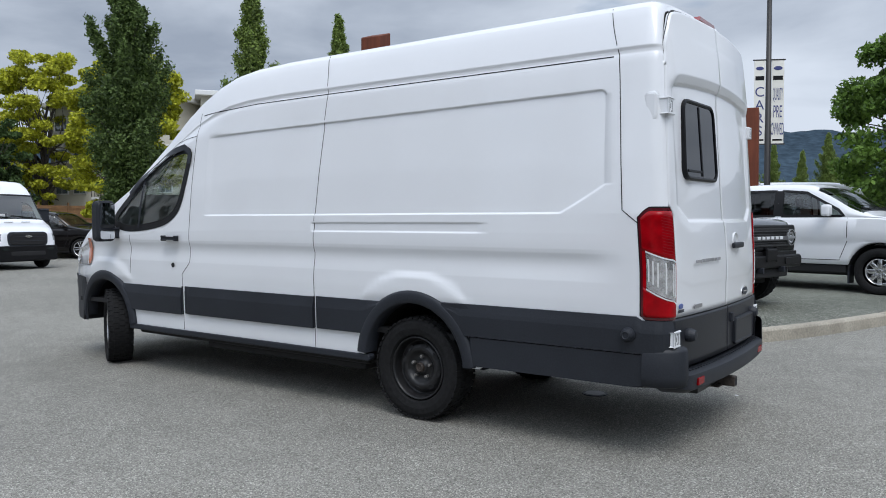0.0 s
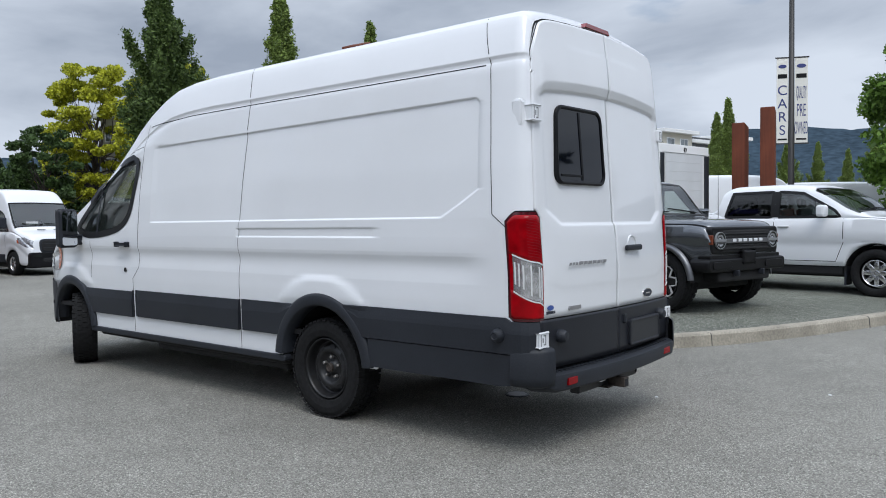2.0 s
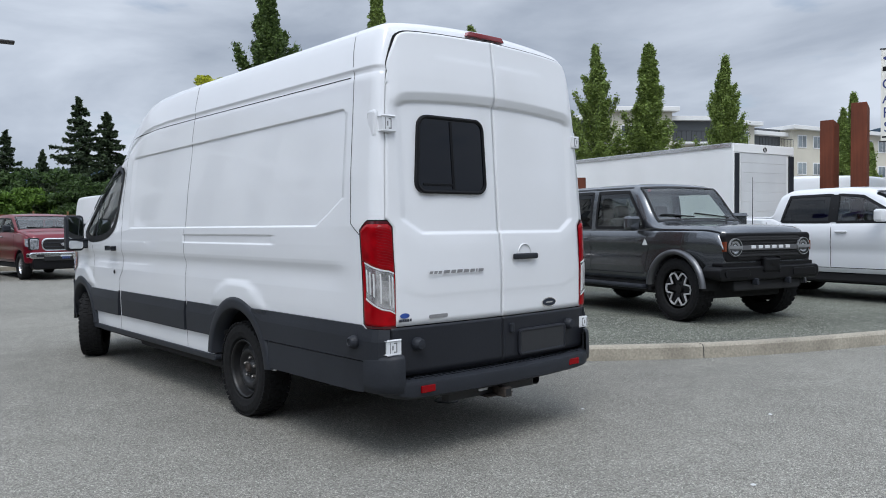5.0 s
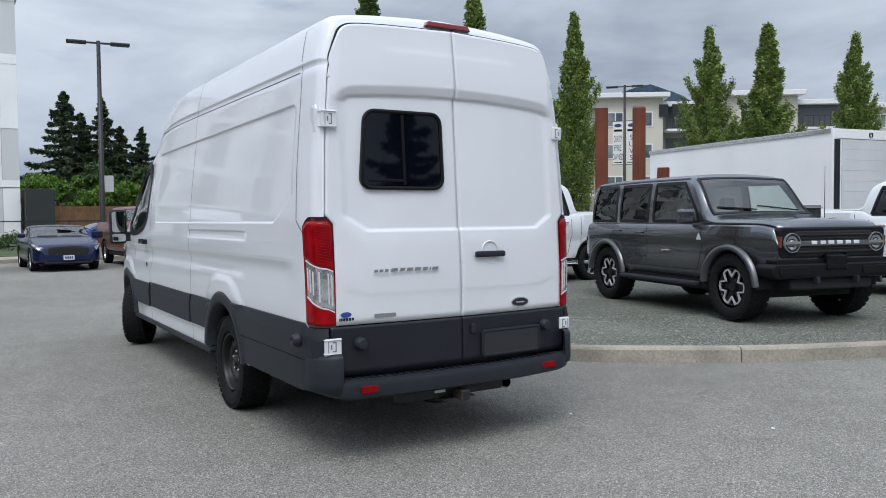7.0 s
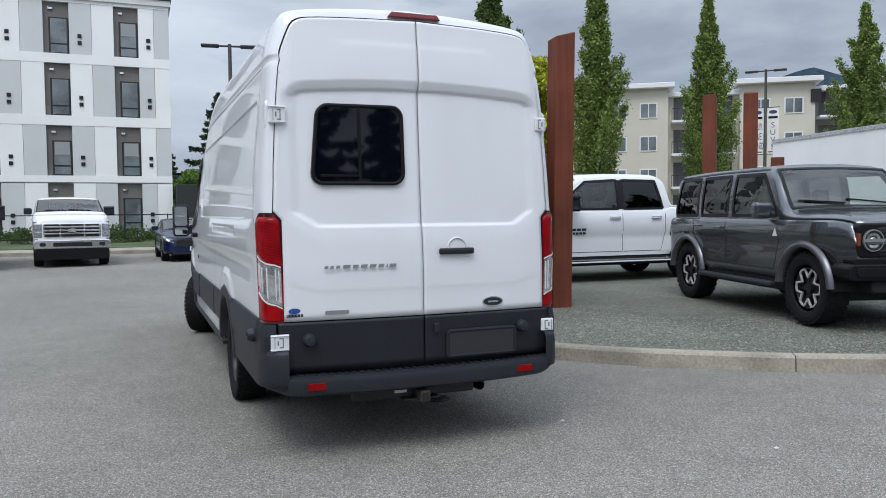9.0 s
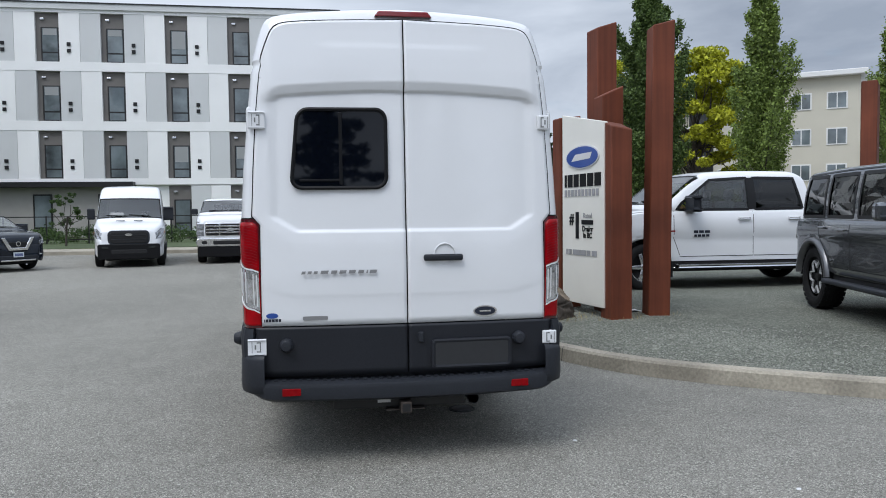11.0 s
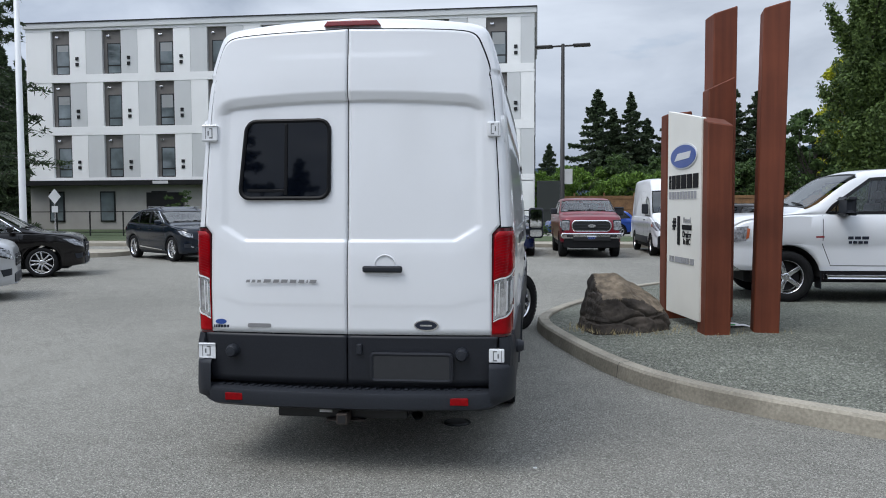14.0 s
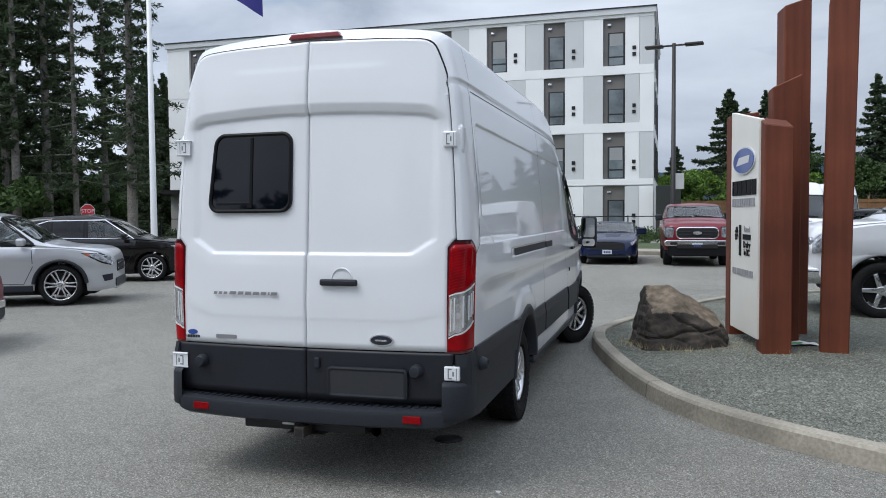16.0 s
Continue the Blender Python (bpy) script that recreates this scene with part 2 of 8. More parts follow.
def lathe(profile, steps=32, axis="x", bm=None):
    """A turned shape; profile: (along, radius)."""
    rows = []
    for i in range(steps):
        a = 2 * math.pi * i / steps
        c, s = math.cos(a), math.sin(a)
        rows.append([(u, r * c, r * s) if axis == "x" else ((r * c, u, r * s) if axis == "y" else (r * c, r * s, u)) for u, r in profile])
    return grid(rows, bm, close_u=True)


def prism(outline, x0, x1, axis="x", bevel=0.0, bm=None):
    """An outline of (a, b) pushed along an axis: x -> (y, z), y -> (x, z), z -> (x, y)."""
    own = bmesh.new()
    put = {"x": lambda u, a, b: (u, a, b), "y": lambda u, a, b: (a, u, b), "z": lambda u, a, b: (a, b, u)}[axis]
    lo, hi = [own.verts.new(put(x0, a, b)) for a, b in outline], [own.verts.new(put(x1, a, b)) for a, b in outline]
    n = len(outline)
    own.faces.new(lo), own.faces.new(hi[::-1])
    for i in range(n):
        own.faces.new((lo[i], hi[i], hi[(i + 1) % n], lo[(i + 1) % n]))
    bmesh.ops.recalc_face_normals(own, faces=own.faces)
    if bevel:
        bmesh.ops.bevel(own, geom=own.edges[:], offset=bevel, segments=2, affect="EDGES", profile=0.5)
    return join(own, bm)


def line(points, u):
    """The height of a broken line of (u, v) at u."""
    return float(np.interp(u, [p[0] for p in points], [p[1] for p in points]))

# ---- ground ----
def ground_sheet():
    bm = bmesh.new()
    rows = [[(x, y, 0) for x in (-900, -60, 60, 900)] for y in (-900, -60, 80, 900)]
    return tagged(part("ground", grid(rows), ASPHALT), "grey worn asphalt of a car lot", "ground", kind="structure")


ground_sheet()


def smooth_loop(points, steps=10):
    """A closed rounded line through the points (Catmull-Rom)."""
    n, out = len(points), []
    for i in range(n):
        p = [Vector((*points[(i + k - 1) % n], 0)) for k in range(4)]
        for s in range(steps):
            t = s / steps
            out.append(0.5 * (2 * p[1] + (p[2] - p[0]) * t + (2 * p[0] - 5 * p[1] + 4 * p[2] - p[3]) * t * t + (3 * p[1] - p[0] - 3 * p[2] + p[3]) * t ** 3))
    return out


ISLAND = [(1.16, 5.7), (1.40, 4.5), (1.86, 3.02), (2.40, 2.07), (3.3, 1.27), (4.6, 0.46), (7.0, -0.43), (11, -1.6), (18, -3.4), (30, -5),
          (30, 8), (18, 13), (9, 14), (5, 12.3), (3.0, 10.6), (1.75, 8.0), (1.25, 6.6)]


DARK_JOINT = mat("kerb_joint", (0.05, 0.048, 0.044), 0.95)


def island():
    edge = smooth_loop(ISLAND)
    n = len(edge)
    inward = []
    for i in range(n):
        d = (edge[(i + 1) % n] - edge[i - 1]).normalized()
        inward.append(Vector((-d.y, d.x, 0)))
    bm = bmesh.new()
    rings = [[(p.x + q.x * d, p.y + q.y * d, z) for p, q in zip(edge, inward)] for d, z in ((0.14, 0.112), (0.45, 0.125), (0.9, 0.15), (1.5, 0.17), (2.2, 0.18))]
    grid(rings, bm, close_v=True)
    bm.faces.new([bm.verts.new(p) for p in rings[-1]])
    bmesh.ops.remove_doubles(bm, verts=bm.verts, dist=0.0005)
    bmesh.ops.recalc_face_normals(bm, faces=bm.faces)
    tagged(part("gravel_bed", bm, GRAVEL), "crushed grey-green gravel bed inside the kerb", "gravel", kind="structure")
    prof = [(0.0, 0.0), (0.014, 0.125), (0.035, 0.148), (0.15, 0.152), (0.165, 0.14), (0.17, 0.05)]
    rows = [[tuple(p + q * u + Vector((0, 0, z))) for u, z in prof] for p, q in zip(edge, inward)]
    k = tagged(part("kerb", grid([[(x, y, z - 0.006) for x, y, z in r] for r in rows], close_u=True), DARK_JOINT), "weathered concrete kerb round the gravel bed", "kerb", kind="structure")
    # cast sections with narrow joints
    run, start, a = 0.0, 0, None
    for i in range(1, n + 1):
        run += (edge[i % n] - edge[i - 1]).length
        if run > 2.9 or i == n:
            sec = [rows[j % n] for j in range(start, i + 1)]
            if len(sec) > 1:
                gap = [tuple(Vector(p).lerp(Vector(q), 0.07)) for p, q in zip(sec[0], sec[1])]
                part("kerb_section", grid([gap] + sec[1:]), CONCRETE, k)
            run, start = 0.0, i


island()


def loose_stones():
    """Loose crushed stones over the nearest part of the bed."""
    rng = random.Random(7)
    verts, faces = [], []
    for k in range(5200):
        t, d = rng.random(), 0.18 + 2.2 * rng.random() ** 1.5
        edge = LOOP[int(t * 62)]
        x, y = edge[0].x + edge[1].x * d + rng.uniform(-0.1, 0.1), edge[0].y + edge[1].y * d + rng.uniform(-0.1, 0.1)
        z = float(np.interp(d, (0.14, 0.45, 0.9, 1.5, 2.2), (0.112, 0.125, 0.15, 0.17, 0.18)))
        r = rng.uniform(0.008, 0.019)
        n = len(verts)
        a = rng.uniform(0, 6.28)
        for i in range(4):
            q = a + i * 1.57 + rng.uniform(-0.3, 0.3)
            verts.append((x + r * math.cos(q) * rng.uniform(0.7, 1.3), y + r * math.sin(q), z - 0.003))
        verts.append((x + rng.uniform(-0.4, 0.4) * r, y + rng.uniform(-0.4, 0.4) * r, z + r * rng.uniform(0.5, 0.9)))
        faces += [(n, n + 1, n + 4), (n + 1, n + 2, n + 4), (n + 2, n + 3, n + 4), (n + 3, n, n + 4)]
    me = bpy.data.meshes.new("loose_stones")
    me.from_pydata(verts, [], faces)
    me.materials.append(STONES)
    tagged(new("loose_stones", me), "loose grey and green crushed stones", "stones", kind="stuff")


_edge = smooth_loop(ISLAND)
LOOP = []
for _i in range(len(_edge)):
    _d = (_edge[(_i + 1) % len(_edge)] - _edge[_i - 1]).normalized()
    LOOP.append((_edge[_i], Vector((-_d.y, _d.x, 0))))
loose_stones()

# ---- the white high-roof van ----
SIDE = [(0.36, 0.980), (0.45, 0.984), (0.60, 0.988), (0.85, 0.996), (0.95, 1.001), (1.06, 0.999), (1.13, 0.991), (1.165, 0.989), (1.19, 0.991), (1.235, 1.008), (1.26, 1.013), (1.30, 1.015), (1.36, 1.015), (1.48, 1.010),
        (1.80, 0.992), (2.10, 0.963), (2.21, 0.951), (2.30, 0.942), (2.41, 0.930), (2.437, 0.919), (2.455, 0.919), (2.475, 0.925), (2.55, 0.906), (2.62, 0.887),
        (2.68, 0.868), (2.715, 0.853), (2.740, 0.832), (2.757, 0.800), (2.769, 0.752), (2.782, 0.67), (2.799, 0.52), (2.814, 0.31), (2.827, 0.0)]
TOP = [(0.0, 2.827), (3.3, 2.827), (3.7, 2.81), (3.95, 2.775), (4.2, 2.70), (4.45, 2.60), (4.7, 2.47), (5.0, 2.27), (5.83, 1.72), (6.0, 1.60), (6.15, 1.48), (6.45, 1.32), (6.65, 1.12), (6.77, 0.9), (6.80, 0.6)]
PLAN = [(0.0, 1.0), (4.9, 1.0), (5.4, 0.995), (5.8, 0.985), (6.1, 0.965), (6.35, 0.925), (6.55, 0.85), (6.80, 0.72), (6.80, 0.5)]
AXLES, ARCH, HUB_Z = (1.885, 5.83), 0.455, 0.372


def lean(z):
    return 0.032 + 0.062 * max(0.0, z - 1.15) + 0.03 * max(0.0, z - 2.3)


def ease(a, b, u):
    t = min(1.0, max(0.0, (u - a) / (b - a)))
    return t * t * (3 - 2 * t)


def in_panel(y, z):
    """How far the point lies inside the large pressed side panel."""
    r = 0.06
    hi, lo = 2.240 - 0.0135 * y, 1.482
    dy, dz = abs(y - 2.29) - (1.91 - r), abs(z - (hi + lo) / 2) - ((hi - lo) / 2 - r)
    d = math.hypot(max(dy, 0), max(dz, 0)) + min(max(dy, dz), 0) - r
    cut = (0.53 * (0.70 - y) - (z - 1.49)) * 0.88
    return -max(d, cut)


def haunch(dy, z):
    """How far the point lies outside the pressed haunch over a wheel: a flat crest with sloping shoulders."""
    crest, flank = z - 1.075, (abs(dy) - 0.26 - (1.06 - z) * 1.30) * 0.62
    return max(crest, flank) + 0.5 * max(0.0, 0.05 - abs(crest - flank))


def van_skin(y, z_ref):
    """A point of the right-hand skin for a station y and a height on the full section."""
    top = line(TOP, y)
    w = line(SIDE, z_ref)
    zc = min(1.25, top - 0.25)
    z = z_ref if z_ref <= zc else zc + (z_ref - zc) * (top - zc) / (2.827 - zc)
    w *= line(PLAN, y)
    if y < 0.6 and 0.86 < z_ref < 1.48:
        w += (0.996 + 0.014 * (z_ref - 0.86) / 0.62 - w) * (1 - ease(0.22, 0.60, y))
    if y > 3.9 and z_ref > 2.3:
        w *= 1 - 0.10 * ease(3.9, 5.2, y) * ease(2.3, 2.5, z_ref)
    if 0.3 < y < 4.6:
        w -= 0.013 * ease(-0.001, 0.008, in_panel(y, z))
        if 1.31 < y < 2.87:
            w -= 0.010 * (ease(1.352, 1.362, z) - ease(1.415, 1.427, z))
    for ya in AXLES:
        if z > 0.5:
            w += 0.020 * (1 - ease(-0.055, 0.012, haunch(y - ya, z))) * ease(0.83, 0.90, z)
    if y < 0.25:
        k = 1 - math.sqrt(max(0.0, 1 - (1 - min(1.0, y / 0.085)) ** 2))
        z -= k * ease(2.45, 2.75, z_ref) * (0.055 + 0.04 * (1 - min(1.0, w / 0.85) ** 2))
        w -= (0.045 * k + 0.030 * (1 - y / 0.25) ** 2 * (1 - 0.6 * ease(1.6, 2.3, z_ref))) * min(1.0, w / 0.5)
    return Vector((w, y + lean(z) * (1 - ease(0.05, 0.7, y)), z))


def van_bottom(y):
    z = 0.46 if y < 1.3 else (0.43 if y < 6.2 else 0.40)
    for ya in AXLES:
        if abs(y - ya) < ARCH:
            z = max(z, 0.40 + math.sqrt(ARCH ** 2 - (y - ya) ** 2))
    return z


def van_at(y, z, out=0.0, side=1):
    """The skin's point at a true height, pushed outwards."""
    lo, hi = 0.3, 2.827
    for _ in range(24):
        m = (lo + hi) / 2
        if van_skin(y, m).z < z:
            lo = m
        else:
            hi = m
    p = van_skin(y, (lo + hi) / 2)
    if out:
        q, r = van_skin(y + 0.02, lo), van_skin(y, min(2.827, lo + 0.02))
        n = (q - p).cross(r - p)
        n = n.normalized() if n.length > 0 else Vector((1, 0, 0))
        p = p + (n if n.x > 0 or abs(n.x) < 0.2 and n.y < 0 else -n) * out
    return Vector((p.x * side, p.y, p.z))


def marks(lo, hi, step, fine, spots, reach=0.03):
    """Values from lo to hi, closer together round the spots."""
    out, u = [], lo
    while u < hi:
        out.append(u)
        u += fine if any(abs(u - s) < reach for s in spots) else step
    return out + [hi]


CAB_WINDOW = [(5.42, 1.36), (5.10, 1.375), (4.80, 1.42), (4.64, 1.50), (4.56, 1.62), (4.50, 1.85), (4.46, 2.05), (4.54, 2.09), (4.85, 2.03), (5.10, 1.90), (5.40, 1.68), (5.62, 1.50), (5.66, 1.42)]


def softened(points, rounds=2):
    """The closed outline with its corners cut round."""
    for _ in range(rounds):
        points = [(p[0] + (q[0] - p[0]) * k, p[1] + (q[1] - p[1]) * k) for p, q in zip(points, points[1:] + points[:1]) for k in (0.22, 0.78)]
    return points


def in_outline(poly, a, b):
    """Whether (a, b) lies in the outline."""
    hit = False
    for (p, q), (u, v) in zip(poly, poly[1:] + poly[:1]):
        if (q > b) != (v > b) and a < p + (b - q) * (u - p) / (v - q):
            hit = not hit
    return hit


def van_shell(side):
    ys = marks(0.0, 6.80, 0.05, 0.012, [0.0, 0.04, 0.08, 0.385, 0.45, 0.52, 0.59, 0.66, 0.73, 4.2, 1.32, 2.86, 1.43, 2.34, 5.375, 6.285, 6.65], 0.04)
    zs = marks(0.36, 2.827, 0.025, 0.005, [1.02, 1.07, 1.25, 1.357, 1.42, 1.485, 1.53, 1.58, 1.63, 1.68, 2.165, 2.185, 2.21, 2.437, 2.47, 2.72, 2.75, 2.78], 0.032)
    rows = []
    for y in ys:
        b, row = van_bottom(y), []
        for zr in zs:
            p = van_skin(y, zr)
            if p.z < b:
                p.z = b
            row.append((p.x * side, p.y, p.z))
        rows.append(row)
    bm = grid(rows)
    # the openings of the door window and the windscreen
    gone = []
    for f in bm.faces:
        c = f.calc_center_median()
        if 4.4 < c.y < 5.7 and in_outline(CAB_WINDOW, c.y, c.z) or 4.85 < c.y < 5.85 and abs(c.x) < 0.58 and c.z > 1.5:
            gone.append(f)
    bmesh.ops.delete(bm, geom=gone, context="FACES")
    bmesh.ops.remove_doubles(bm, verts=bm.verts, dist=0.0004)
    if side < 0:
        bmesh.ops.reverse_faces(bm, faces=bm.faces)
    return bm


def ribbon(points, width, side, out=0.0012, step=0.03):
    """A narrow strip that follows the skin through (y, z) points."""
    path = []
    for (y0, z0), (y1, z1) in zip(points, points[1:]):
        n = max(1, int(math.hypot(y1 - y0, z1 - z0) / step))
        path += [(y0 + (y1 - y0) * i / n, z0 + (z1 - z0) * i / n) for i in range(n)]
    path.append(points[-1])
    rows = []
    for i, (y, z) in enumerate(path):
        a, b = path[max(0, i - 1)], path[min(len(path) - 1, i + 1)]
        d = Vector((b[0] - a[0], b[1] - a[1])).normalized()
        rows.append([tuple(van_at(y - d.y * s * width / 2, z + d.x * s * width / 2, out, side)) for s in (-1, 1)])
    return grid(rows)


def skin_patch(y0, y1, z_low, z_high, out, side, ny=24, nz=8, lip=0.0, cant=0.0):
    """A sheet over the skin between two heights given as functions of y; cant: how far its lower part stands out past the top edge."""
    rows = []
    for i in range(ny + 1):
        y = y0 + (y1 - y0) * i / ny
        a, b = z_low(y), z_high(y)
        row = [tuple(van_at(y, a + (b - a) * j / nz, out + cant * min(1.0, (1 - j / nz) / 0.34), side)) for j in range(nz + 1)]
        if lip:
            row = [tuple(van_at(y, a, out - lip, side))] + row + [tuple(van_at(y, b, out - lip, side))]
        rows.append(row)
    if lip:
        for y, at in ((y0, 0), (y1, len(rows))):
            a, b = z_low(y), z_high(y)
            inner = [tuple(van_at(y, z, out - lip, side)) for z in [a] + [a + (b - a) * j / nz for j in range(nz + 1)] + [b]]
            rows.insert(at, inner)
    return grid(rows)


def round_arch(y, ya, r=0.485):
    """The height of the arch lip's middle line over the station y, or nothing beyond it."""
    return 0.40 + math.sqrt(max(0.0, r * r - (y - ya) ** 2)) if abs(y - ya) < r else 0.0


def arch_lip(ya, side, r0=0.44, r1=0.53, out=0.034, a0=6, a1=176):
    rows = []
    for i in range(41):
        a = radians(a0 + (a1 - a0) * i / 40)
        row = []
        for r, o in ((r0, -0.10), (r0, out * 0.8), (r0 + 0.012, out), (r1 - 0.02, out), (r1, out * 0.6), (r1 + 0.003, -0.004)):
            y, z = ya + r * math.cos(a), 0.40 + r * math.sin(a) * 1.02
            p = van_at(y, max(z, 0.37), 0, 1)
            row.append(((line(SIDE, max(z, 0.37)) * line(PLAN, y) + o) * side, p.y, z))
        rows.append(row)
    return grid(rows)


def ramp(a, b, u):
    return min(1.0, max(0.0, (u - a) / (b - a)))


def door_y(x, z):
    """The rear doors' skin."""
    a = abs(x)
    y = lean(z) - 0.045 * (1 - (x / 0.9) ** 2) - 0.008
    corner = max(0.0, a - 0.66)
    top = 2.285 - 0.035 * (x / 0.8) ** 2 - 1.6 * max(0.0, a - 0.74) ** 1.5
    low = 1.432 + 0.62 * corner
    inside = ramp(low - 0.004, low + 0.010, z) * ramp(top + 0.003, top - 0.003, z) * (1 - ease(0.785, 0.815, a))
    y += 0.013 * inside
    # a sloping shelf under the sunk field, a belt line below it
    y -= 0.005 * ramp(low - 0.004, low - 0.085, z) * (1 - ease(0.80, 0.90, a)) * (1 - 0.55 * ramp(1.05 + 0.3 * corner, 1.02 + 0.3 * corner, z))
    y -= 0.024 * ramp(top, top + 0.058, z) * (1 - ease(0.80, 0.88, a)) * (1 - 0.25 * ramp(2.42, 2.66, z))
    y -= 0.003 * ramp(2.572, 2.555, z) * ramp(top + 0.06, top + 0.22, z) * (1 - ease(0.42, 0.56, a))
    return y


def door_edge(z):
    """Half the width of the rear doorway; narrower beside the tail lamps."""
    w = van_at(0.0, z).x - 0.007
    if 0.858 < z < 1.53:
        w = min(w, 0.878 + (w - 0.878) * ramp(1.475, 1.53, z))
    return w


SPRING = 2.36


def head_curve(n=40):
    """The doorway's upper edge from the middle to the springing height, evenly spaced: (x, z)."""
    pts = [van_skin(0.0, zr) for zr in np.linspace(2.827, 2.30, 160)]
    pts = [(p.x, p.z) for p in pts if p.z > SPRING] + [(van_at(0.0, SPRING).x, SPRING)]
    run = [0.0]
    for p, q in zip(pts, pts[1:]):
        run.append(run[-1] + math.hypot(q[0] - p[0], q[1] - p[1]))
    at = np.linspace(0, run[-1], n + 1)
    return list(zip(np.interp(at, run, [p[0] for p in pts]), np.interp(at, run, [p[1] for p in pts])))


def rear_door(sign, z0, z1, out=0.0):
    """One door leaf; the upper door runs up into the bowed head."""
    full = z1 > SPRING
    zs = marks(z0, min(z1, SPRING), 0.04, 0.008, [1.02, 1.05, 1.35, 1.42, 1.44, 1.46, 1.50, 1.54, 2.2, 2.24, 2.28, 2.32, 2.36], 0.025)
    us = [i / 40 for i in range(41)]
    rows = []
    for z in zs:
        w = door_edge(z)
        rows.append([(0.005 + (w - 0.005) * u, z) for u in us])
    if full:
        head = [(max(0.005, x - 0.005), z - 0.007) for x, z in head_curve()]
        base = rows[-1]
        for f in [i / 24 for i in range(1, 25)]:
            rows.append([(p[0] + (q[0] - p[0]) * f, p[1] + (q[1] - p[1]) * f) for p, q in zip(base, head)])
    skin = []
    for row in rows:
        line_ = [(x * sign, door_y(x, z) - out, z) for x, z in row]
        (x0, y0, za), (x1, y1, zb) = line_[0], line_[-1]
        skin.append([(x0, y0 + 0.03, za)] + line_ + [(x1, y1 + 0.03, zb)])
    skin = [[(x, y + 0.03, z) for x, y, z in skin[0]]] + skin + [[(x, y + 0.03, z) for x, y, z in skin[-1]]]
    bm = grid(skin)
    if sign > 0:
        bmesh.ops.reverse_faces(bm, faces=bm.faces)
    return bm


def door_seal():
    """A dark rubber strip behind the gaps round the rear doors."""
    zs = marks(0.56, SPRING, 0.05, 0.012, [0.86, 1.48, 1.51, 1.53], 0.03)
    head = head_curve()[::-1]
    rows = []
    for sign in (-1, 1):
        side = [[(sign * (door_edge(z) + d), door_y(door_edge(z), z) + 0.024, z) for d in (-0.02, 0.012)] for z in zs]
        top = [[(sign * max(0.0, x + d * x / 0.85), door_y(x, z) + 0.014, z + d) for d in (-0.02, 0.002)] for x, z in head]
        rows += side + top if sign < 0 else (side + top)[::-1]
    bm = grid(rows)
    return grid([[(x, door_y(0, z) + 0.024, z) for x in (-0.03, 0.03)] for z in zs + [2.5, 2.71]], bm)


def lamp_patch(s0, s1, z_low, z_high, out, side, ns=18, nz=8, lip=0.006):
    """A sheet round the rear corner: s runs forwards along the flank, and inwards on the back where negative."""
    def at(s, z, o):
        if s >= 0.012:
            return tuple(van_at(s, z, o, side))
        p, q = van_at(0.012, z, 0, 1), van_at(0.0, z, 0, 1)
        f = max(0.0, s / 0.012)
        base = q.lerp(p, f) if s >= 0 else Vector((q.x + s, lean(z) - 0.004 * min(1.0, -s / 0.02), z))
        n = Vector((0.75 * f, -1 + 0.45 * f, 0)).normalized()
        base += n * o
        return (base.x * side, base.y, base.z)
    ss = [s0 + (s1 - s0) * i / ns for i in range(ns + 1)]
    rows = []
    for i, s in enumerate([s0] + ss + [s1]):
        inner = i in (0, ns + 2)
        a, b = z_low(s), z_high(s)
        zs = [a] + [a + (b - a) * j / nz for j in range(nz + 1)] + [b]
        rows.append([at(s, z, out - lip if inner or j in (0, nz + 2) else out) for j, z in enumerate(zs)])
    return grid(rows)


def rounded(x0, x1, z0, z1, r, n=5):
    pts = []
    for cx, cz, a in ((x1 - r, z1 - r, 0), (x0 + r, z1 - r, 90), (x0 + r, z0 + r, 180), (x1 - r, z0 + r, 270)):
        pts += [(cx + r * math.cos(radians(a + 90 * i / n)), cz + r * math.sin(radians(a + 90 * i / n))) for i in range(n + 1)]
    return pts


def ring(outer, inner, y0, y1, bm=None):
    """A flat frame between two outlines, facing -y."""
    bm = bm or bmesh.new()
    rows = [[(x, y1, z) for x, z in outer], [(x, y0 + 0.004, z) for x, z in outer], [(x * 0.5 + u * 0.5, y0, z * 0.5 + v * 0.5) for (x, z), (u, v) in zip(outer, inner)],
            [(x, y0 + 0.004, z) for x, z in inner], [(x, y1, z) for x, z in inner]]
    return grid(rows, bm, close_v=True)


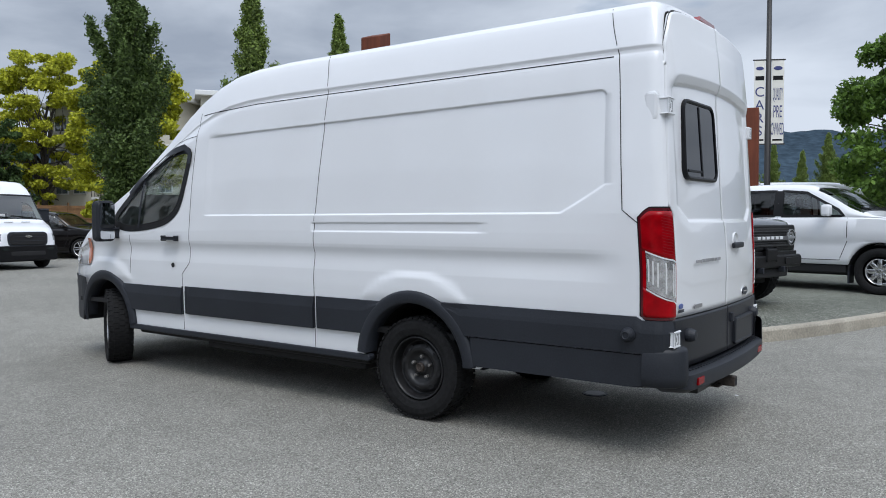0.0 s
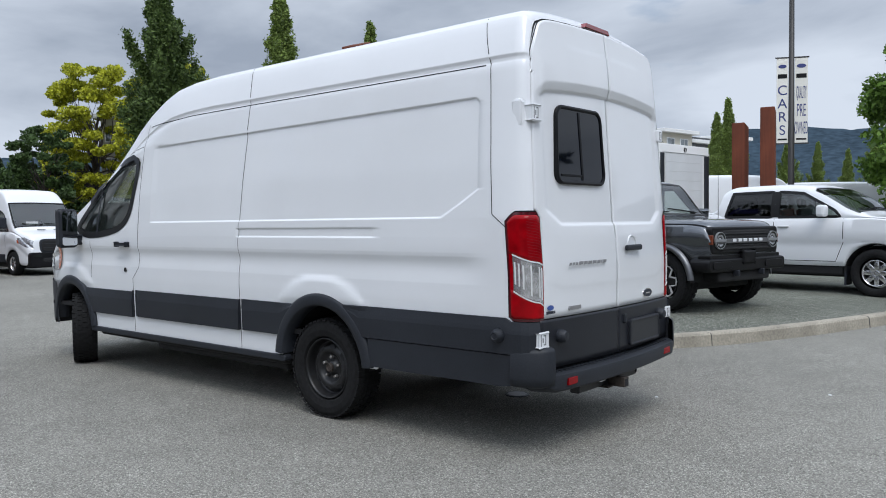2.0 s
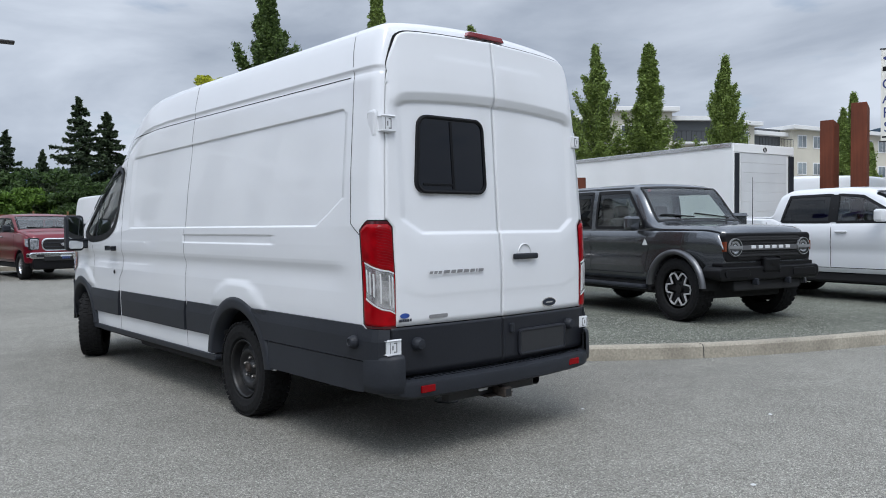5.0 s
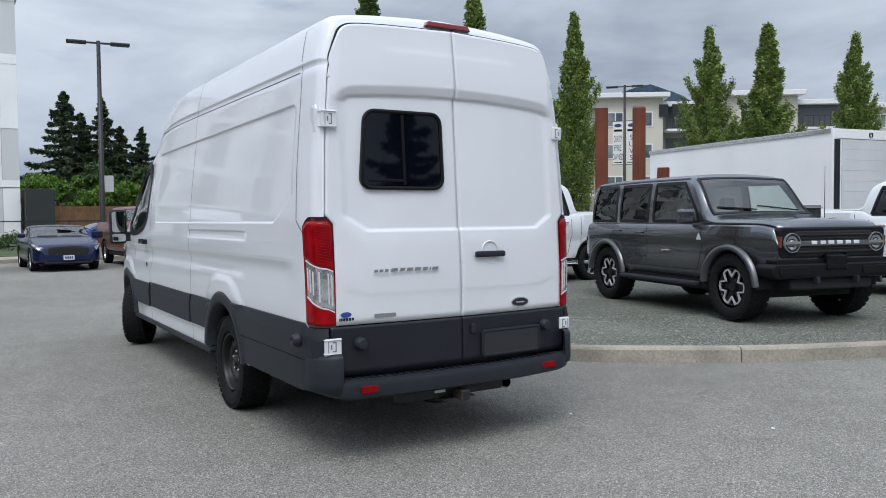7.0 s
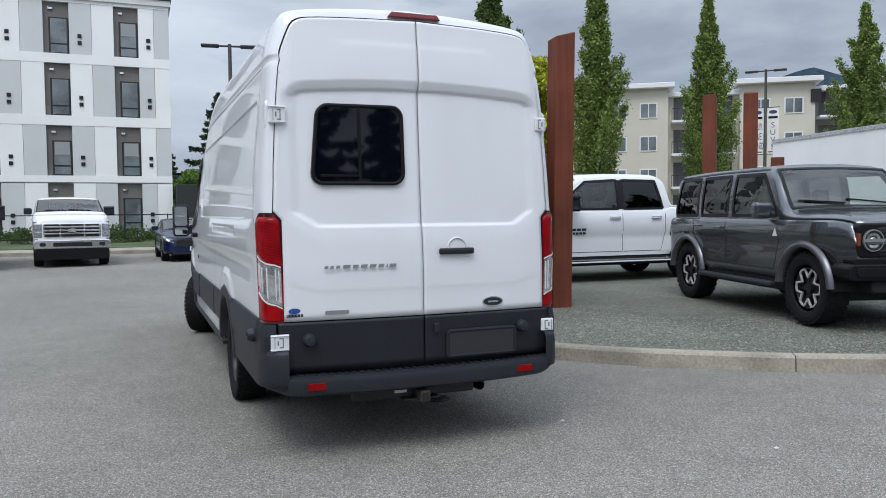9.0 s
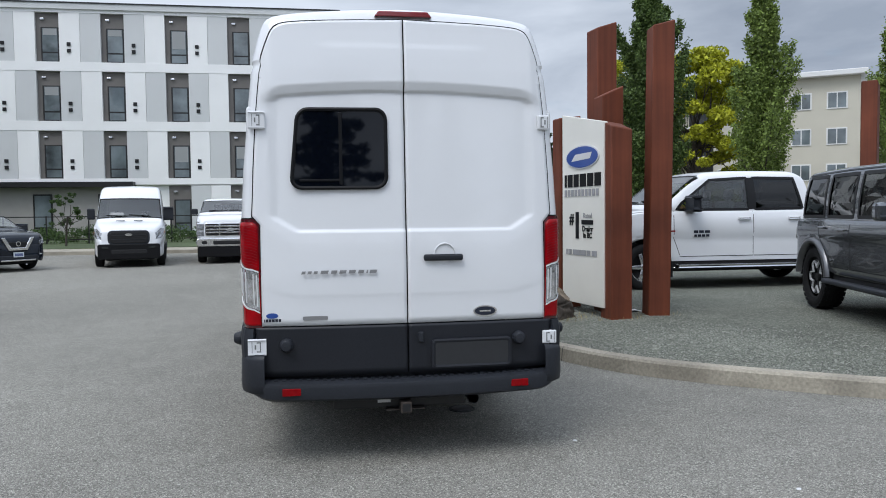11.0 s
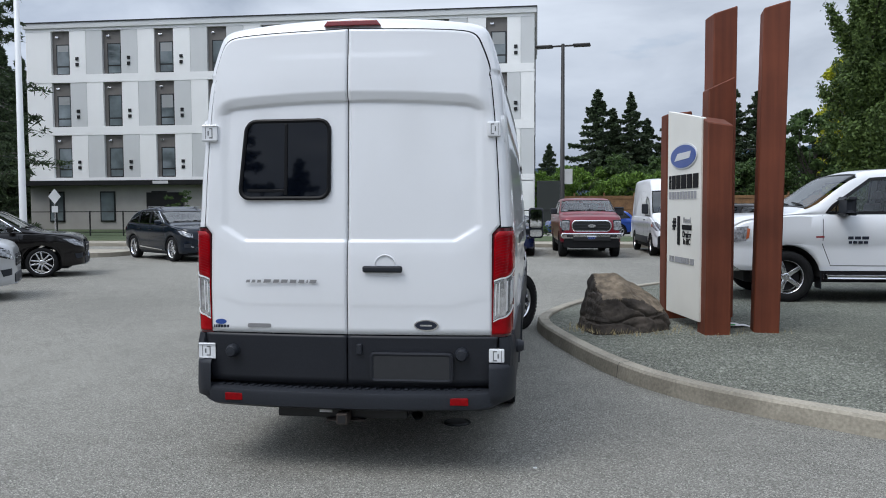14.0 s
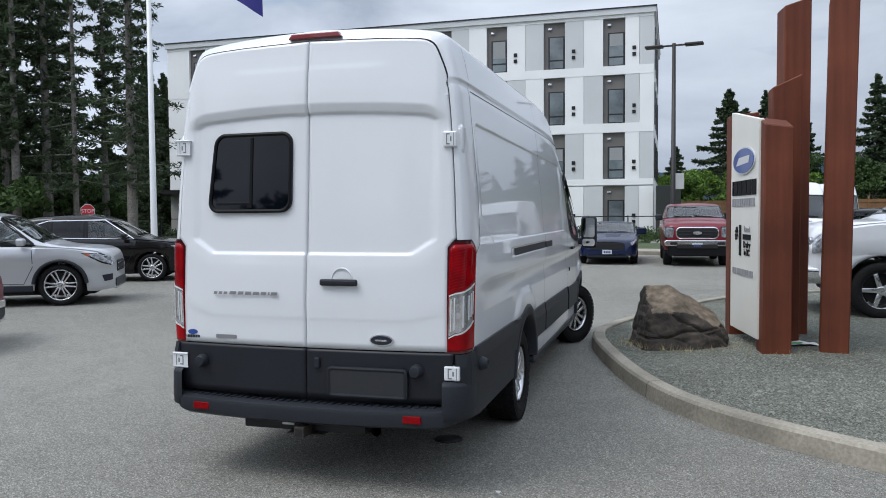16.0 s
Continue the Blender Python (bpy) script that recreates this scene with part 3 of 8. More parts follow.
def tyre(r, w, tread=0, knobs=0.006, inner=0.63):
    h = w / 2
    i1, i2 = inner + 0.03, inner * 0.55 + 0.433
    prof = [(-h * 0.72, r * inner), (-h * 0.9, r * i1), (-h, r * i2), (-h * 0.98, r * max(0.88, i2 + 0.03)), (-h * 0.86, r * 0.965), (-h * 0.6, r * 0.992), (0, r * 0.996), (h * 0.6, r * 0.992), (h * 0.86, r * 0.965),
            (h * 0.98, r * max(0.88, i2 + 0.03)), (h, r * i2), (h * 0.9, r * i1), (h * 0.72, r * inner)]
    bm = lathe(prof, 48)
    for k in range(tread):
        a = 2 * math.pi * k / tread
        for u0, u1, sh in ((-0.97, -0.62, 0), (-0.55, -0.18, 0.5), (-0.12, 0.26, 0), (0.32, 0.6, 0.5), (0.64, 0.97, 0)):
            b = box(h * u0, h * u1, -math.pi * r / tread * 0.68, math.pi * r / tread * 0.68, r * (0.95 if abs(u0 + u1) > 1.4 else 0.98), r * (0.975 if abs(u0 + u1) > 1.4 else 1.0) + knobs * 0.6)
            join(b, bm, pose(0, 0, 0, math.degrees(a + sh * 2 * math.pi / tread)))
    return bm


def steel_rim(r):
    """A pressed steel wheel: bead, deep well, raised ring pierced by vents, sunk centre with studs; its outside faces -x."""
    bm = lathe([(0.06, r * 0.98), (-0.086, r * 1.01), (-0.098, r * 0.985), (-0.092, r * 0.95), (-0.070, r * 0.925), (-0.030, r * 0.90), (-0.012, r * 0.86), (-0.016, r * 0.82), (-0.040, r * 0.76),
                (-0.056, r * 0.66), (-0.058, r * 0.57), (-0.048, r * 0.50), (-0.026, r * 0.47), (-0.024, r * 0.24), (-0.040, r * 0.215), (-0.050, r * 0.17), (-0.050, 0.0)], 48)
    return bm


def rim_vents(r):
    bm = bmesh.new()
    for k in range(8):
        a = 45 * k + 10
        own = lathe([(-0.001, 0.0), (-0.002, 0.017), (0.012, 0.020)], 12)
        bmesh.ops.transform(own, matrix=Matrix.Diagonal((1, 1.75, 1, 1)), verts=own.verts)
        join(own, bm, pose(0, 0, 0, a) @ Matrix.Translation((-0.0505, 0, r * 0.72)) @ pose(0, 0, 0, 0, 26, 0))
    return bm


def spoke_rim(r, n=5, depth=0.05, twin=True, width=0.05, barrel=True):
    """A spoked wheel or wheel cover; its outside faces -x."""
    bm = lathe([(0.03, r * 0.96), (-0.085, r), (-0.095, r * 0.98), (-0.09, r * 0.93), (-0.05, r * 0.90), (0.02, r * 0.88)], 40)
    join(lathe([(-0.05, r * 0.26), (-depth - 0.03, r * 0.25), (-depth - 0.035, r * 0.12), (-depth - 0.03, 0.0)], 20), bm)
    for k in range(n):
        for off in ((-0.5, 0.5) if twin else (0,)):
            a = 360 * k / n
            s = prism([(r * 0.18, -width * 0.42 + off * width * 1.1), (r * 0.94, -width * 0.34 + off * width * 2.2), (r * 0.94, width * 0.34 + off * width * 2.2), (r * 0.18, width * 0.42 + off * width * 1.1)], -depth - 0.032, -0.03, bevel=0.006)
            join(s, bm, pose(0, 0, 0, a))
    return bm


def wheel(parent, at, r, w, rim_bm, rim_mat, steer=0.0, right=False, tread=0, back=True, rim_r=None, inner=0.63):
    e = new("wheel")
    e.parent = parent
    e.matrix_basis = pose(*at, 0, 0, steer + (180 if right else 0))
    part("tyre", tyre(r, w, tread, inner=inner), RUBBER, e, smooth=tread == 0)
    part("rim", rim_bm, rim_mat, e, smooth=True)
    if back:
        part("brake_disc", lathe([(0.01, (rim_r or r * 0.6) * 0.9), (0.0, 0.0)], 24), DARK, e)
    return e


def bars(widths, height, gap, depth=0.006, slant=0.0):
    """A row of plain upright bars, standing for lettering, along x from 0."""
    bm, x = bmesh.new(), 0.0
    for w in widths:
        prism([(x, 0), (x + w, 0), (x + w + slant, height), (x + slant, height)], -depth, 0, axis="y", bm=bm)
        x += w + gap
    return bm, x - gap


def van_seat(x, y, z):
    """A cab seat facing forwards: cushion, tall back and headrest."""
    bm = box(x - 0.25, x + 0.25, y - 0.22, y + 0.26, z - 0.30, z + 0.06, 0.04)
    join(box(x - 0.24, x + 0.24, -0.06, 0.06, 0, 0.60, 0.05), bm, Matrix.Translation((0, y - 0.20, z)) @ pose(0, 0, 0, 10))
    return join(box(x - 0.13, x + 0.13, -0.05, 0.05, 0.62, 0.82, 0.04), bm, Matrix.Translation((0, y - 0.21, z)) @ pose(0, 0, 0, 10))


CABIN_GREY = mat("grey_cab_lining", (0.13, 0.13, 0.135), 0.8, stain=0.1)


def van():
    v = thing("cargo_van", "white high-roof cargo van with black lower cladding, parked on asphalt", "van")
    for side in (-1, 1):
        part("body_side", van_shell(side), WHITE, v, smooth=True)
    for side in (-1, 1):
        # panel gaps
        for pts, w in (([(0.265, 1.50), (0.27, 2.0), (0.28, 2.43), (0.335, 2.60), (0.37, 2.735)], 0.007), ([(0.265, 1.50), (0.16, 1.42)], 0.006), ([(2.87, 0.44), (2.87, 1.0), (2.85, 1.5), (2.79, 2.20), (2.77, 2.43), (2.80, 2.62), (2.83, 2.74)], 0.006),
                       ([(4.40, 2.41), (4.39, 2.2), (4.42, 1.40), (4.44, 1.06), (4.55, 0.95), (4.55, 0.44)], 0.006), ([(4.40, 2.20), (4.75, 2.17), (5.05, 2.05), (5.45, 1.80)], 0.006), ([(5.36, 1.30), (5.38, 0.93)], 0.006),
                       ([(0.33, 2.425), (1.5, 2.425), (2.77, 2.425), (3.6, 2.42), (4.35, 2.385)], 0.008)):
            part("panel_gap", ribbon(pts, w, side), DARK, v)
        # black side cladding between the arches, and the bright sill below it
        part("side_cladding", skin_patch(2.115, 2.865, lambda y: max(0.595, round_arch(y, AXLES[0])), lambda y: 0.845, 0.014, side, 16, 6, 0.02, 0.014), BLACK_TRIM, v)
        part("side_cladding", skin_patch(2.870, 4.549, lambda y: 0.59, lambda y: 0.84, 0.014, side, 16, 6, 0.02, 0.014), BLACK_TRIM, v)
        part("side_cladding", skin_patch(4.554, 5.58, lambda y: max(0.58, round_arch(y, AXLES[1])), lambda y: 0.825, 0.014, side, 16, 6, 0.02, 0.014), BLACK_TRIM, v)
        part("step_bar", prism(rounded(2.30, 5.40, 0.385, 0.435, 0.02), 0.93 * side, 1.0 * side, bevel=0.008), BLACK_TRIM, v)
        # rear quarter in black, down to the bumper
        part("rear_quarter_cladding", skin_patch(0.0, 1.655, lambda y: max(0.655, round_arch(y, AXLES[0])), lambda y: 0.872 if y > 0.17 else 0.85, 0.014, side, 44, 8, 0.02, 0.016), BLACK_TRIM, v)
        part("rear_quarter_lower", skin_patch(0.0, 1.415, lambda y: 0.452 + 0.03 * ease(0.25, 0.0, y), lambda y: 0.648, 0.024, side, 40, 6, 0.03), BLACK_TRIM, v)
        for ya in AXLES:
            part("wheel_arch", arch_lip(ya, side), BLACK_TRIM, v, smooth=True)
            rows = [[((0.30 + 0.66 * k) * side, ya + 0.46 * math.cos(radians(180 * i / 20)), 0.40 + 0.46 * math.sin(radians(180 * i / 20))) for k in (0, 1)] for i in range(21)]
            part("wheel_housing", grid(rows), DARK, v)
        # lamps round the rear corner: red, clear, red
        hi = lambda s: 1.51 - 0.06 * ramp(0.085, 0.165, s) ** 1.4 - 0.03 * ramp(-0.012, -0.045, s) ** 1.4
        lo = lambda s: 0.855 + 0.03 * ramp(0.13, 0.165, s)
        cut1 = lambda s: 1.208 + 0.40 * s
        cut2 = lambda s: 0.968 + 0.55 * s
        part("lamp_gasket", lamp_patch(-0.057, 0.168, lambda s: lo(s) - 0.008, lambda s: hi(s) + 0.009, 0.0025, side, 22, 14, 0.012), RUBBER_TRIM, v)
        tl = part("tail_lamp", lamp_patch(-0.050, 0.160, lo, hi, 0.006, side, 22, 14, 0.02), LAMP_SHELL, v, "red and clear tail lamp")
        part("upper_lens", lamp_patch(-0.040, 0.146, cut1, lambda s: hi(s) - 0.018, 0.011, side, 20, 10), RED_LENS, tl, smooth=True)
        part("clear_lens", lamp_patch(-0.036, 0.124, lambda s: cut2(s) + 0.008, lambda s: cut1(s) - 0.006, 0.010, side, 18, 8), CLEAR_DULL, tl)
        part("lower_lens", lamp_patch(-0.040, 0.146, lambda s: lo(s) + 0.016, cut2, 0.011, side, 20, 8), RED_LENS, tl, smooth=True)
        for s0, s1 in ((0.126, 0.146), (-0.041, -0.037)):
            part("lens_edge", lamp_patch(s0, s1, lambda s: cut2(s) + 0.002, lambda s: cut1(s) - 0.002, 0.011, side, 2, 8), RED_LENS, tl)
        for c0 in (cut1, cut2):
            part("bright_line", lamp_patch(-0.036, 0.124, lambda s: c0(s) - 0.005, lambda s: c0(s) + 0.004, 0.0135, side, 18, 1), PALE, tl)
        bmr = bmesh.new()
        for k in range(3):
            sk = 0.055 + 0.026 * k
            join(lamp_patch(sk, sk + 0.008, lambda s: cut2(s) + 0.05, lambda s: cut1(s) - 0.04, 0.0135, side, 1, 4), bmr)
        for sk in (-0.026, -0.006, 0.018):
            join(lamp_patch(sk, sk + 0.006, lambda s: cut2(s) + 0.03, lambda s: cut1(s) - 0.025, 0.0130, side, 1, 4), bmr)
        tagged(part("lens_ribs", bmr, PALE, tl), kind="stuff")
        bmr = bmesh.new()
        for k in range(14):
            zk = 0.03 + 0.017 * k
            join(lamp_patch(-0.032, 0.03, lambda s: cut1(s) + zk, lambda s: cut1(s) + zk + 0.003, 0.0123, side, 8, 1), bmr)
        tagged(part("lens_lines", bmr, RED_DULL, tl), kind="stuff")
        # side marker knobs, hinges
        k = lathe([(0.0, 0.043), (0.02, 0.043), (0.035, 0.038), (0.052, 0.030), (0.056, 0.022), (0.050, 0.018), (0.050, 0.0)], 20)
        p = van_at(0.23, 0.765, 0.02, side)
        part("sensor_knob", k, BLACK_TRIM, v, smooth=False, m=Matrix.Translation(p) @ pose(0, 0, 0, 0, 0, 0 if side > 0 else 180))
        for z0, z1, x0, x1 in ((2.06, 2.15, 0.850, 0.930), (0.70, 0.785, 0.862, 0.955)):
            yh = lean((z0 + z1) / 2) - (0.035 if z0 > 1 else 0.03)
            h = part("door_hinge", box(x0 * side, x1 * side, yh, yh + 0.06, z0, z1, 0.008), WHITE, v, "white painted door hinge")
            # flat grey strips: the shade in the hinge's hollows is put into colour
            for u0, u1, w0, w1 in ((0.26, 0.33, 0.14, 0.86), (0.33, 0.52, 0.14, 0.22), (0.33, 0.52, 0.78, 0.86), (0.56, 0.66, 0.34, 0.66), (0.80, 0.84, 0.1, 0.9)):
                part("hinge_slot", box((x0 + (x1 - x0) * u0) * side, (x0 + (x1 - x0) * u1) * side, yh - 0.0015, yh + 0.004, z0 + (z1 - z0) * w0, z0 + (z1 - z0) * w1), SHADE_GREY, h)
            if z0 > 1:
                part("hinge_mount", prism(rounded(0.115, 0.20, z0 - 0.045, z1 + 0.045, 0.03), 0.90 * side, 0.956 * side, bevel=0.018), WHITE, v)
    # rear doors
    part("door_seal", door_seal(), DARK, v)
    for sign, name in ((-1, "rear_door"), (1, "rear_door")):
        d = part(name, rear_door(sign, 0.865, 2.694), WHITE, v, smooth=True, label="white rear door")
        part("door_cladding", rear_door(sign, 0.56, 0.857, 0.008), DOOR_TRIM, d, smooth=True)
        kx = 0.735 * sign if sign < 0 else 0.70
        kb = lathe([(0.0, 0.042), (-0.02, 0.042), (-0.04, 0.036), (-0.055, 0.028), (-0.058, 0.0)], 20, axis="y")
        part("sensor_knob", kb, BLACK_TRIM, d, m=Matrix.Translation((kx, door_y(abs(kx), 0.75) - 0.006, 0.75)))
        if sign < 0:
            wy = door_y(0.4, 1.92) - 0.004
            lean_in = lambda pts: [(x - 0.046 * ((2.185 - z) / 0.5 - 0.55) * (-0.105 - x) / 0.58, z) for x, z in pts]
            out_, in_ = lean_in(rounded(-0.683, -0.106, 1.685, 2.185, 0.075)), lean_in(rounded(-0.661, -0.128, 1.707, 2.163, 0.056))
            shear = Matrix(((1, 0, 0, 0), (-0.035, 1, 0.075, -0.014 - 0.075 * 1.935), (0, 0, 1, 0), (0, 0, 0, 1)))
            f = ring(out_, in_, wy - 0.014, wy + 0.03)
            bmesh.ops.transform(f, matrix=shear, verts=f.verts)
            fr = part("window_frame", f, RUBBER_TRIM, d, "black rubber sliding-window frame")
            g = prism(in_, wy - 0.004, wy + 0.01, axis="y")
            bmesh.ops.transform(g, matrix=shear, verts=g.verts)
            part("window_pane", g, GLASS, d)
            b = box(-0.402, -0.382, wy - 0.010, wy + 0.01, 1.715, 2.155, 0.003)
            box(-0.64, -0.39, wy - 0.009, wy + 0.005, 1.735, 1.75, 0.002, b)
            bmesh.ops.transform(b, matrix=shear, verts=b.verts)
            part("window_bar", b, RUBBER_TRIM, d)
            # badge of plain bars, trim badge, dealer sticker
            bx = 0.0
            for k, wdt in enumerate((0.030, 0.030, 0.030, 0.056, 0.044, 0.050, 0.050, 0.044, 0.014, 0.052)):
                hgt = 0.026 if k < 3 else 0.030
                part("badge_bar", prism([(bx, hgt * 0.1), (bx + wdt * 0.80, hgt * 0.16), (bx + wdt * 0.92, hgt * 0.80), (bx + 0.006, hgt * 0.80)], -0.005, 0, axis="y"), BADGE, d, m=Matrix.Translation((-0.64, door_y(0.4, 1.19) - 0.002, 1.174)) @ pose(0, 0, 0, 0, 0, -2))
                bx += wdt + (0.006 if k != 2 else 0.012)
            part("trim_badge", prism(rounded(0, 0.15, 0, 0.024, 0.008), -0.006, 0, axis="y"), BADGE, d, m=Matrix.Translation((-0.635, door_y(0.56, 0.91) - 0.001, 0.898)))
            st = part("dealer_sticker", prism([(0.036 * math.cos(a), 0.016 * math.sin(a)) for a in [2 * math.pi * i / 24 for i in range(24)]], -0.003, 0, axis="y"), BLUE_LOGO, d, "blue oval sticker over dark bars", m=Matrix.Translation((-0.817, door_y(0.81, 0.93) - 0.001, 0.928)))
            sb, _ = bars([0.006, 0.014, 0.014, 0.016, 0.016, 0.014], 0.017, 0.004, 0.002)
            part("sticker_bars", sb, STICKER_DARK, st, m=pose(-0.048, -0.001, -0.037))
        else:
            # door handle, cup, maker's oval, number plate recess
            part("handle_cup", lathe([(0.012, 0.070), (-0.003, 0.067), (-0.003, 0.062), (0.012, 0.056), (0.016, 0.0)], 32, axis="y"), WHITE, d, m=Matrix.Translation((0.235, door_y(0.23, 1.28) - 0.002, 1.285)), smooth=True)
            part("door_handle", box(0.10, 0.345, -0.045, -0.022, 1.245, 1.285, 0.012), BLACK_TRIM, d, "black door handle", m=Matrix.Translation((0, door_y(0.2, 1.27) + 0.012, 0)))
            ov = part("maker_oval", prism([(0.075 * math.cos(a), 0.034 * math.sin(a)) for a in [2 * math.pi * i / 32 for i in range(32)]], -0.008, 0, axis="y"), CHROME, d, "chrome oval badge", m=Matrix.Translation((0.485, door_y(0.48, 0.925) - 0.001, 0.925)))
            part("oval_face", prism([(0.066 * math.cos(a), 0.027 * math.sin(a)) for a in [2 * math.pi * i / 32 for i in range(32)]], -0.011, -0.007, axis="y"), STICKER_DARK, ov)
            part("oval_stroke", prism(rounded(-0.036, 0.036, -0.005, 0.005, 0.004), -0.0125, -0.010, axis="y"), ALLOY, ov)
            yp = door_y(0.4, 0.66) - 0.016
            turn = Matrix(((1, 0, 0, 0), (0.046, 1, 0, -0.046 * 0.4), (0, 0, 1, 0), (0, 0, 0, 1)))
            part("plate_recess", ring(rounded(0.140, 0.650, 0.578, 0.762, 0.03), rounded(0.165, 0.625, 0.60, 0.74, 0.014), yp - 0.007, yp + 0.02), DOOR_TRIM, d, m=turn)
            part("plate_holder", prism(rounded(0.165, 0.625, 0.60, 0.74, 0.012), yp - 0.002, yp + 0.02, axis="y"), PLATE_GREY, d, m=turn)
            part("lock_cover", box(0.06, 0.095, yp - 0.022, yp + 0.01, 0.745, 0.81, 0.008), BLACK_TRIM, d)
    # high brake lamp, roof edge behind the doors
    part("brake_lamp", prism([(-0.17, 0), (0.19, 0), (0.165, 0.034), (-0.145, 0.034)], 0.125, 0.24, axis="y", bevel=0.006), RED_DULL, v, "dull red high brake lamp", m=pose(0, 0, 2.758))
    part("front_closer", grid([[(-0.5 * line(SIDE, z), 6.80, z), (0.5 * line(SIDE, z), 6.80, z)] for z in (0.4, 0.5, 0.6)]), BLACK_TRIM, v)
    # rear bumper with a step
    prof = [(0.10, 0.395), (-0.06, 0.405), (-0.098, 0.425), (-0.105, 0.49), (-0.098, 0.515), (-0.07, 0.527), (0.02, 0.532), (0.02, 0.60), (0.10, 0.60)]
    rows = []
    for x in np.linspace(-0.985, 0.985, 60):
        e = max(0.0, abs(x) - 0.80) / 0.185
        back = 0.035 * (x / 0.8) ** 2 + 0.15 * e ** 3
        rise = 0.0 if abs(x) < 0.87 else 0.03
        rows.append([(x, y + (back if y < 0.09 else 0), z + 0.012 * (x / 0.9) ** 2 + (0.055 * e * e if z < 0.45 else 0.0)) for y, z in prof])
    bp = part("rear_bumper", grid(rows), BLACK_TRIM, v, smooth=True)
    bp.data.set_sharp_from_angle(angle=radians(42))
    bmt = bmesh.new()
    for i in range(34):
        x = -0.80 + 1.6 * i / 33
        box(x - 0.012, x + 0.012, -0.05 + 0.03 * x * x, 0.01, 0.53 + 0.012 * x * x, 0.537 + 0.012 * x * x, 0, bmt)
    tagged(part("step_ribs", bmt, BLACK_TRIM, bp), kind="stuff")
    for x in (-0.707, 0.69):
        part("bumper_reflector", prism([(x - 0.055, 0.455), (x + 0.055, 0.455), (x + 0.055, 0.50), (x - 0.055, 0.50)], -0.083, -0.05, axis="y", bevel=0.004), RED_LENS, bp)
    for sx in (-1, 1):
        rows = []
        for k in range(13):
            a = radians(90 * k / 12)
            cx, cy = 0.865 + 0.150 * math.sin(a), 0.175 - 0.225 * math.cos(a)
            n = Vector((math.sin(a), -math.cos(a), 0))
            top = 0.700 - 0.012 * k / 12
            rows.append([((cx + n.x * o) * sx, cy + n.y * o, z) for o, z in ((-0.03, 0.455), (0.0, 0.47), (0.004, 0.52), (0.0, top - 0.03), (-0.010, top - 0.008), (-0.030, top))])
        part("bumper_corner", grid(rows), BLACK_TRIM, bp, smooth=True)
    h = part("tow_hitch", box(-0.055, 0.01, -0.10, 0.30, 0.325, 0.39, 0.004), RUST, v, "rusty tow hitch receiver")
    part("hitch_opening", box(-0.045, 0.0, -0.102, -0.06, 0.335, 0.38), DARK, h)
    part("hitch_bar", box(-0.46, 0.36, 0.02, 0.09, 0.335, 0.405, 0.01), STEEL_BLACK, h)
    part("chain_plate", box(-0.14, 0.10, -0.02, 0.12, 0.325, 0.333), RUST, h)
    part("hitch_sticker", box(-0.19, -0.11, 0.012, 0.022, 0.37, 0.39), PALE, h)
    part("exhaust_pipe", lathe([(0.0, 0.034), (0.5, 0.034), (0.5, 0.028), (0.0, 0.028)], 16, axis="y"), STEEL_BLACK, v, m=pose(0.42, 0.05, 0.36))
    # underside
    part("chassis", box(-0.48, 0.48, 0.42, 6.3, 0.33, 0.62, 0.04), DARK, v)
    part("fuel_tank", box(-0.86, -0.3, 2.45, 4.4, 0.27, 0.6, 0.05), DARK, v)
    part("spare_tyre", lathe([(-0.10, 0.22), (-0.10, 0.35), (0.10, 0.35), (0.10, 0.22)], 28, axis="z"), RUBBER, v, m=pose(0.0, 0.75, 0.40))
    part("floor_pan", box(-0.93, 0.93, 0.06, 6.4, 0.60, 0.64), DARK, v)
    # dark masses added low under the floor, to keep light off the ground
    part("sill_floor", box(-0.93, 0.93, AXLES[0] + 0.48, AXLES[1] - 0.48, 0.34, 0.62, 0.03), DARK, v)
    part("spare_wheel", lathe([(0.0, 0.0), (0.0, 0.32), (0.05, 0.36), (0.20, 0.36), (0.24, 0.30), (0.24, 0.0)], 24, axis="z"), DARK, v, m=pose(0.1, 0.62, 0.27))
    part("rear_axle", lathe([(-0.75, 0.05), (-0.15, 0.05), (-0.1, 0.14), (0.1, 0.14), (0.15, 0.05), (0.75, 0.05)], 14), DARK, v, m=pose(0, AXLES[0], 0.36))
    # wheels: black steel at the near rear corner, bright covers on the others
    w = wheel(v, (-0.855, AXLES[0], HUB_Z), HUB_Z, 0.235, steel_rim(0.228), STEEL_BLACK, 0, False, 44)
    tagged(part("rim_vents", rim_vents(0.222), DARK, w), kind="stuff")
    part("hub_cap", lathe([(-0.04, 0.036), (-0.066, 0.034), (-0.072, 0.026), (-0.066, 0.018), (-0.066, 0.0)], 20), RUST, w, "rusty hub cap")
    for k in range(5):
        a = radians(72 * k + 20)
        part("wheel_nut", lathe([(-0.02, 0.014), (-0.050, 0.013), (-0.056, 0.009), (-0.056, 0.0)], 6), NUT, w, m=Matrix.Translation((0, 0.078 * math.cos(a), 0.078 * math.sin(a))))
    cover = lambda: spoke_rim(0.222, 5, 0.045, True, 0.045)
    wheel(v, (0.855, AXLES[0], HUB_Z), HUB_Z, 0.235, cover(), ALLOY, 0, True, 44)
    wheel(v, (-0.855, AXLES[1], HUB_Z), HUB_Z, 0.235, cover(), ALLOY, -27, False, 44)
    wheel(v, (0.875, AXLES[1], HUB_Z), HUB_Z, 0.235, cover(), ALLOY, -30, True, 44)
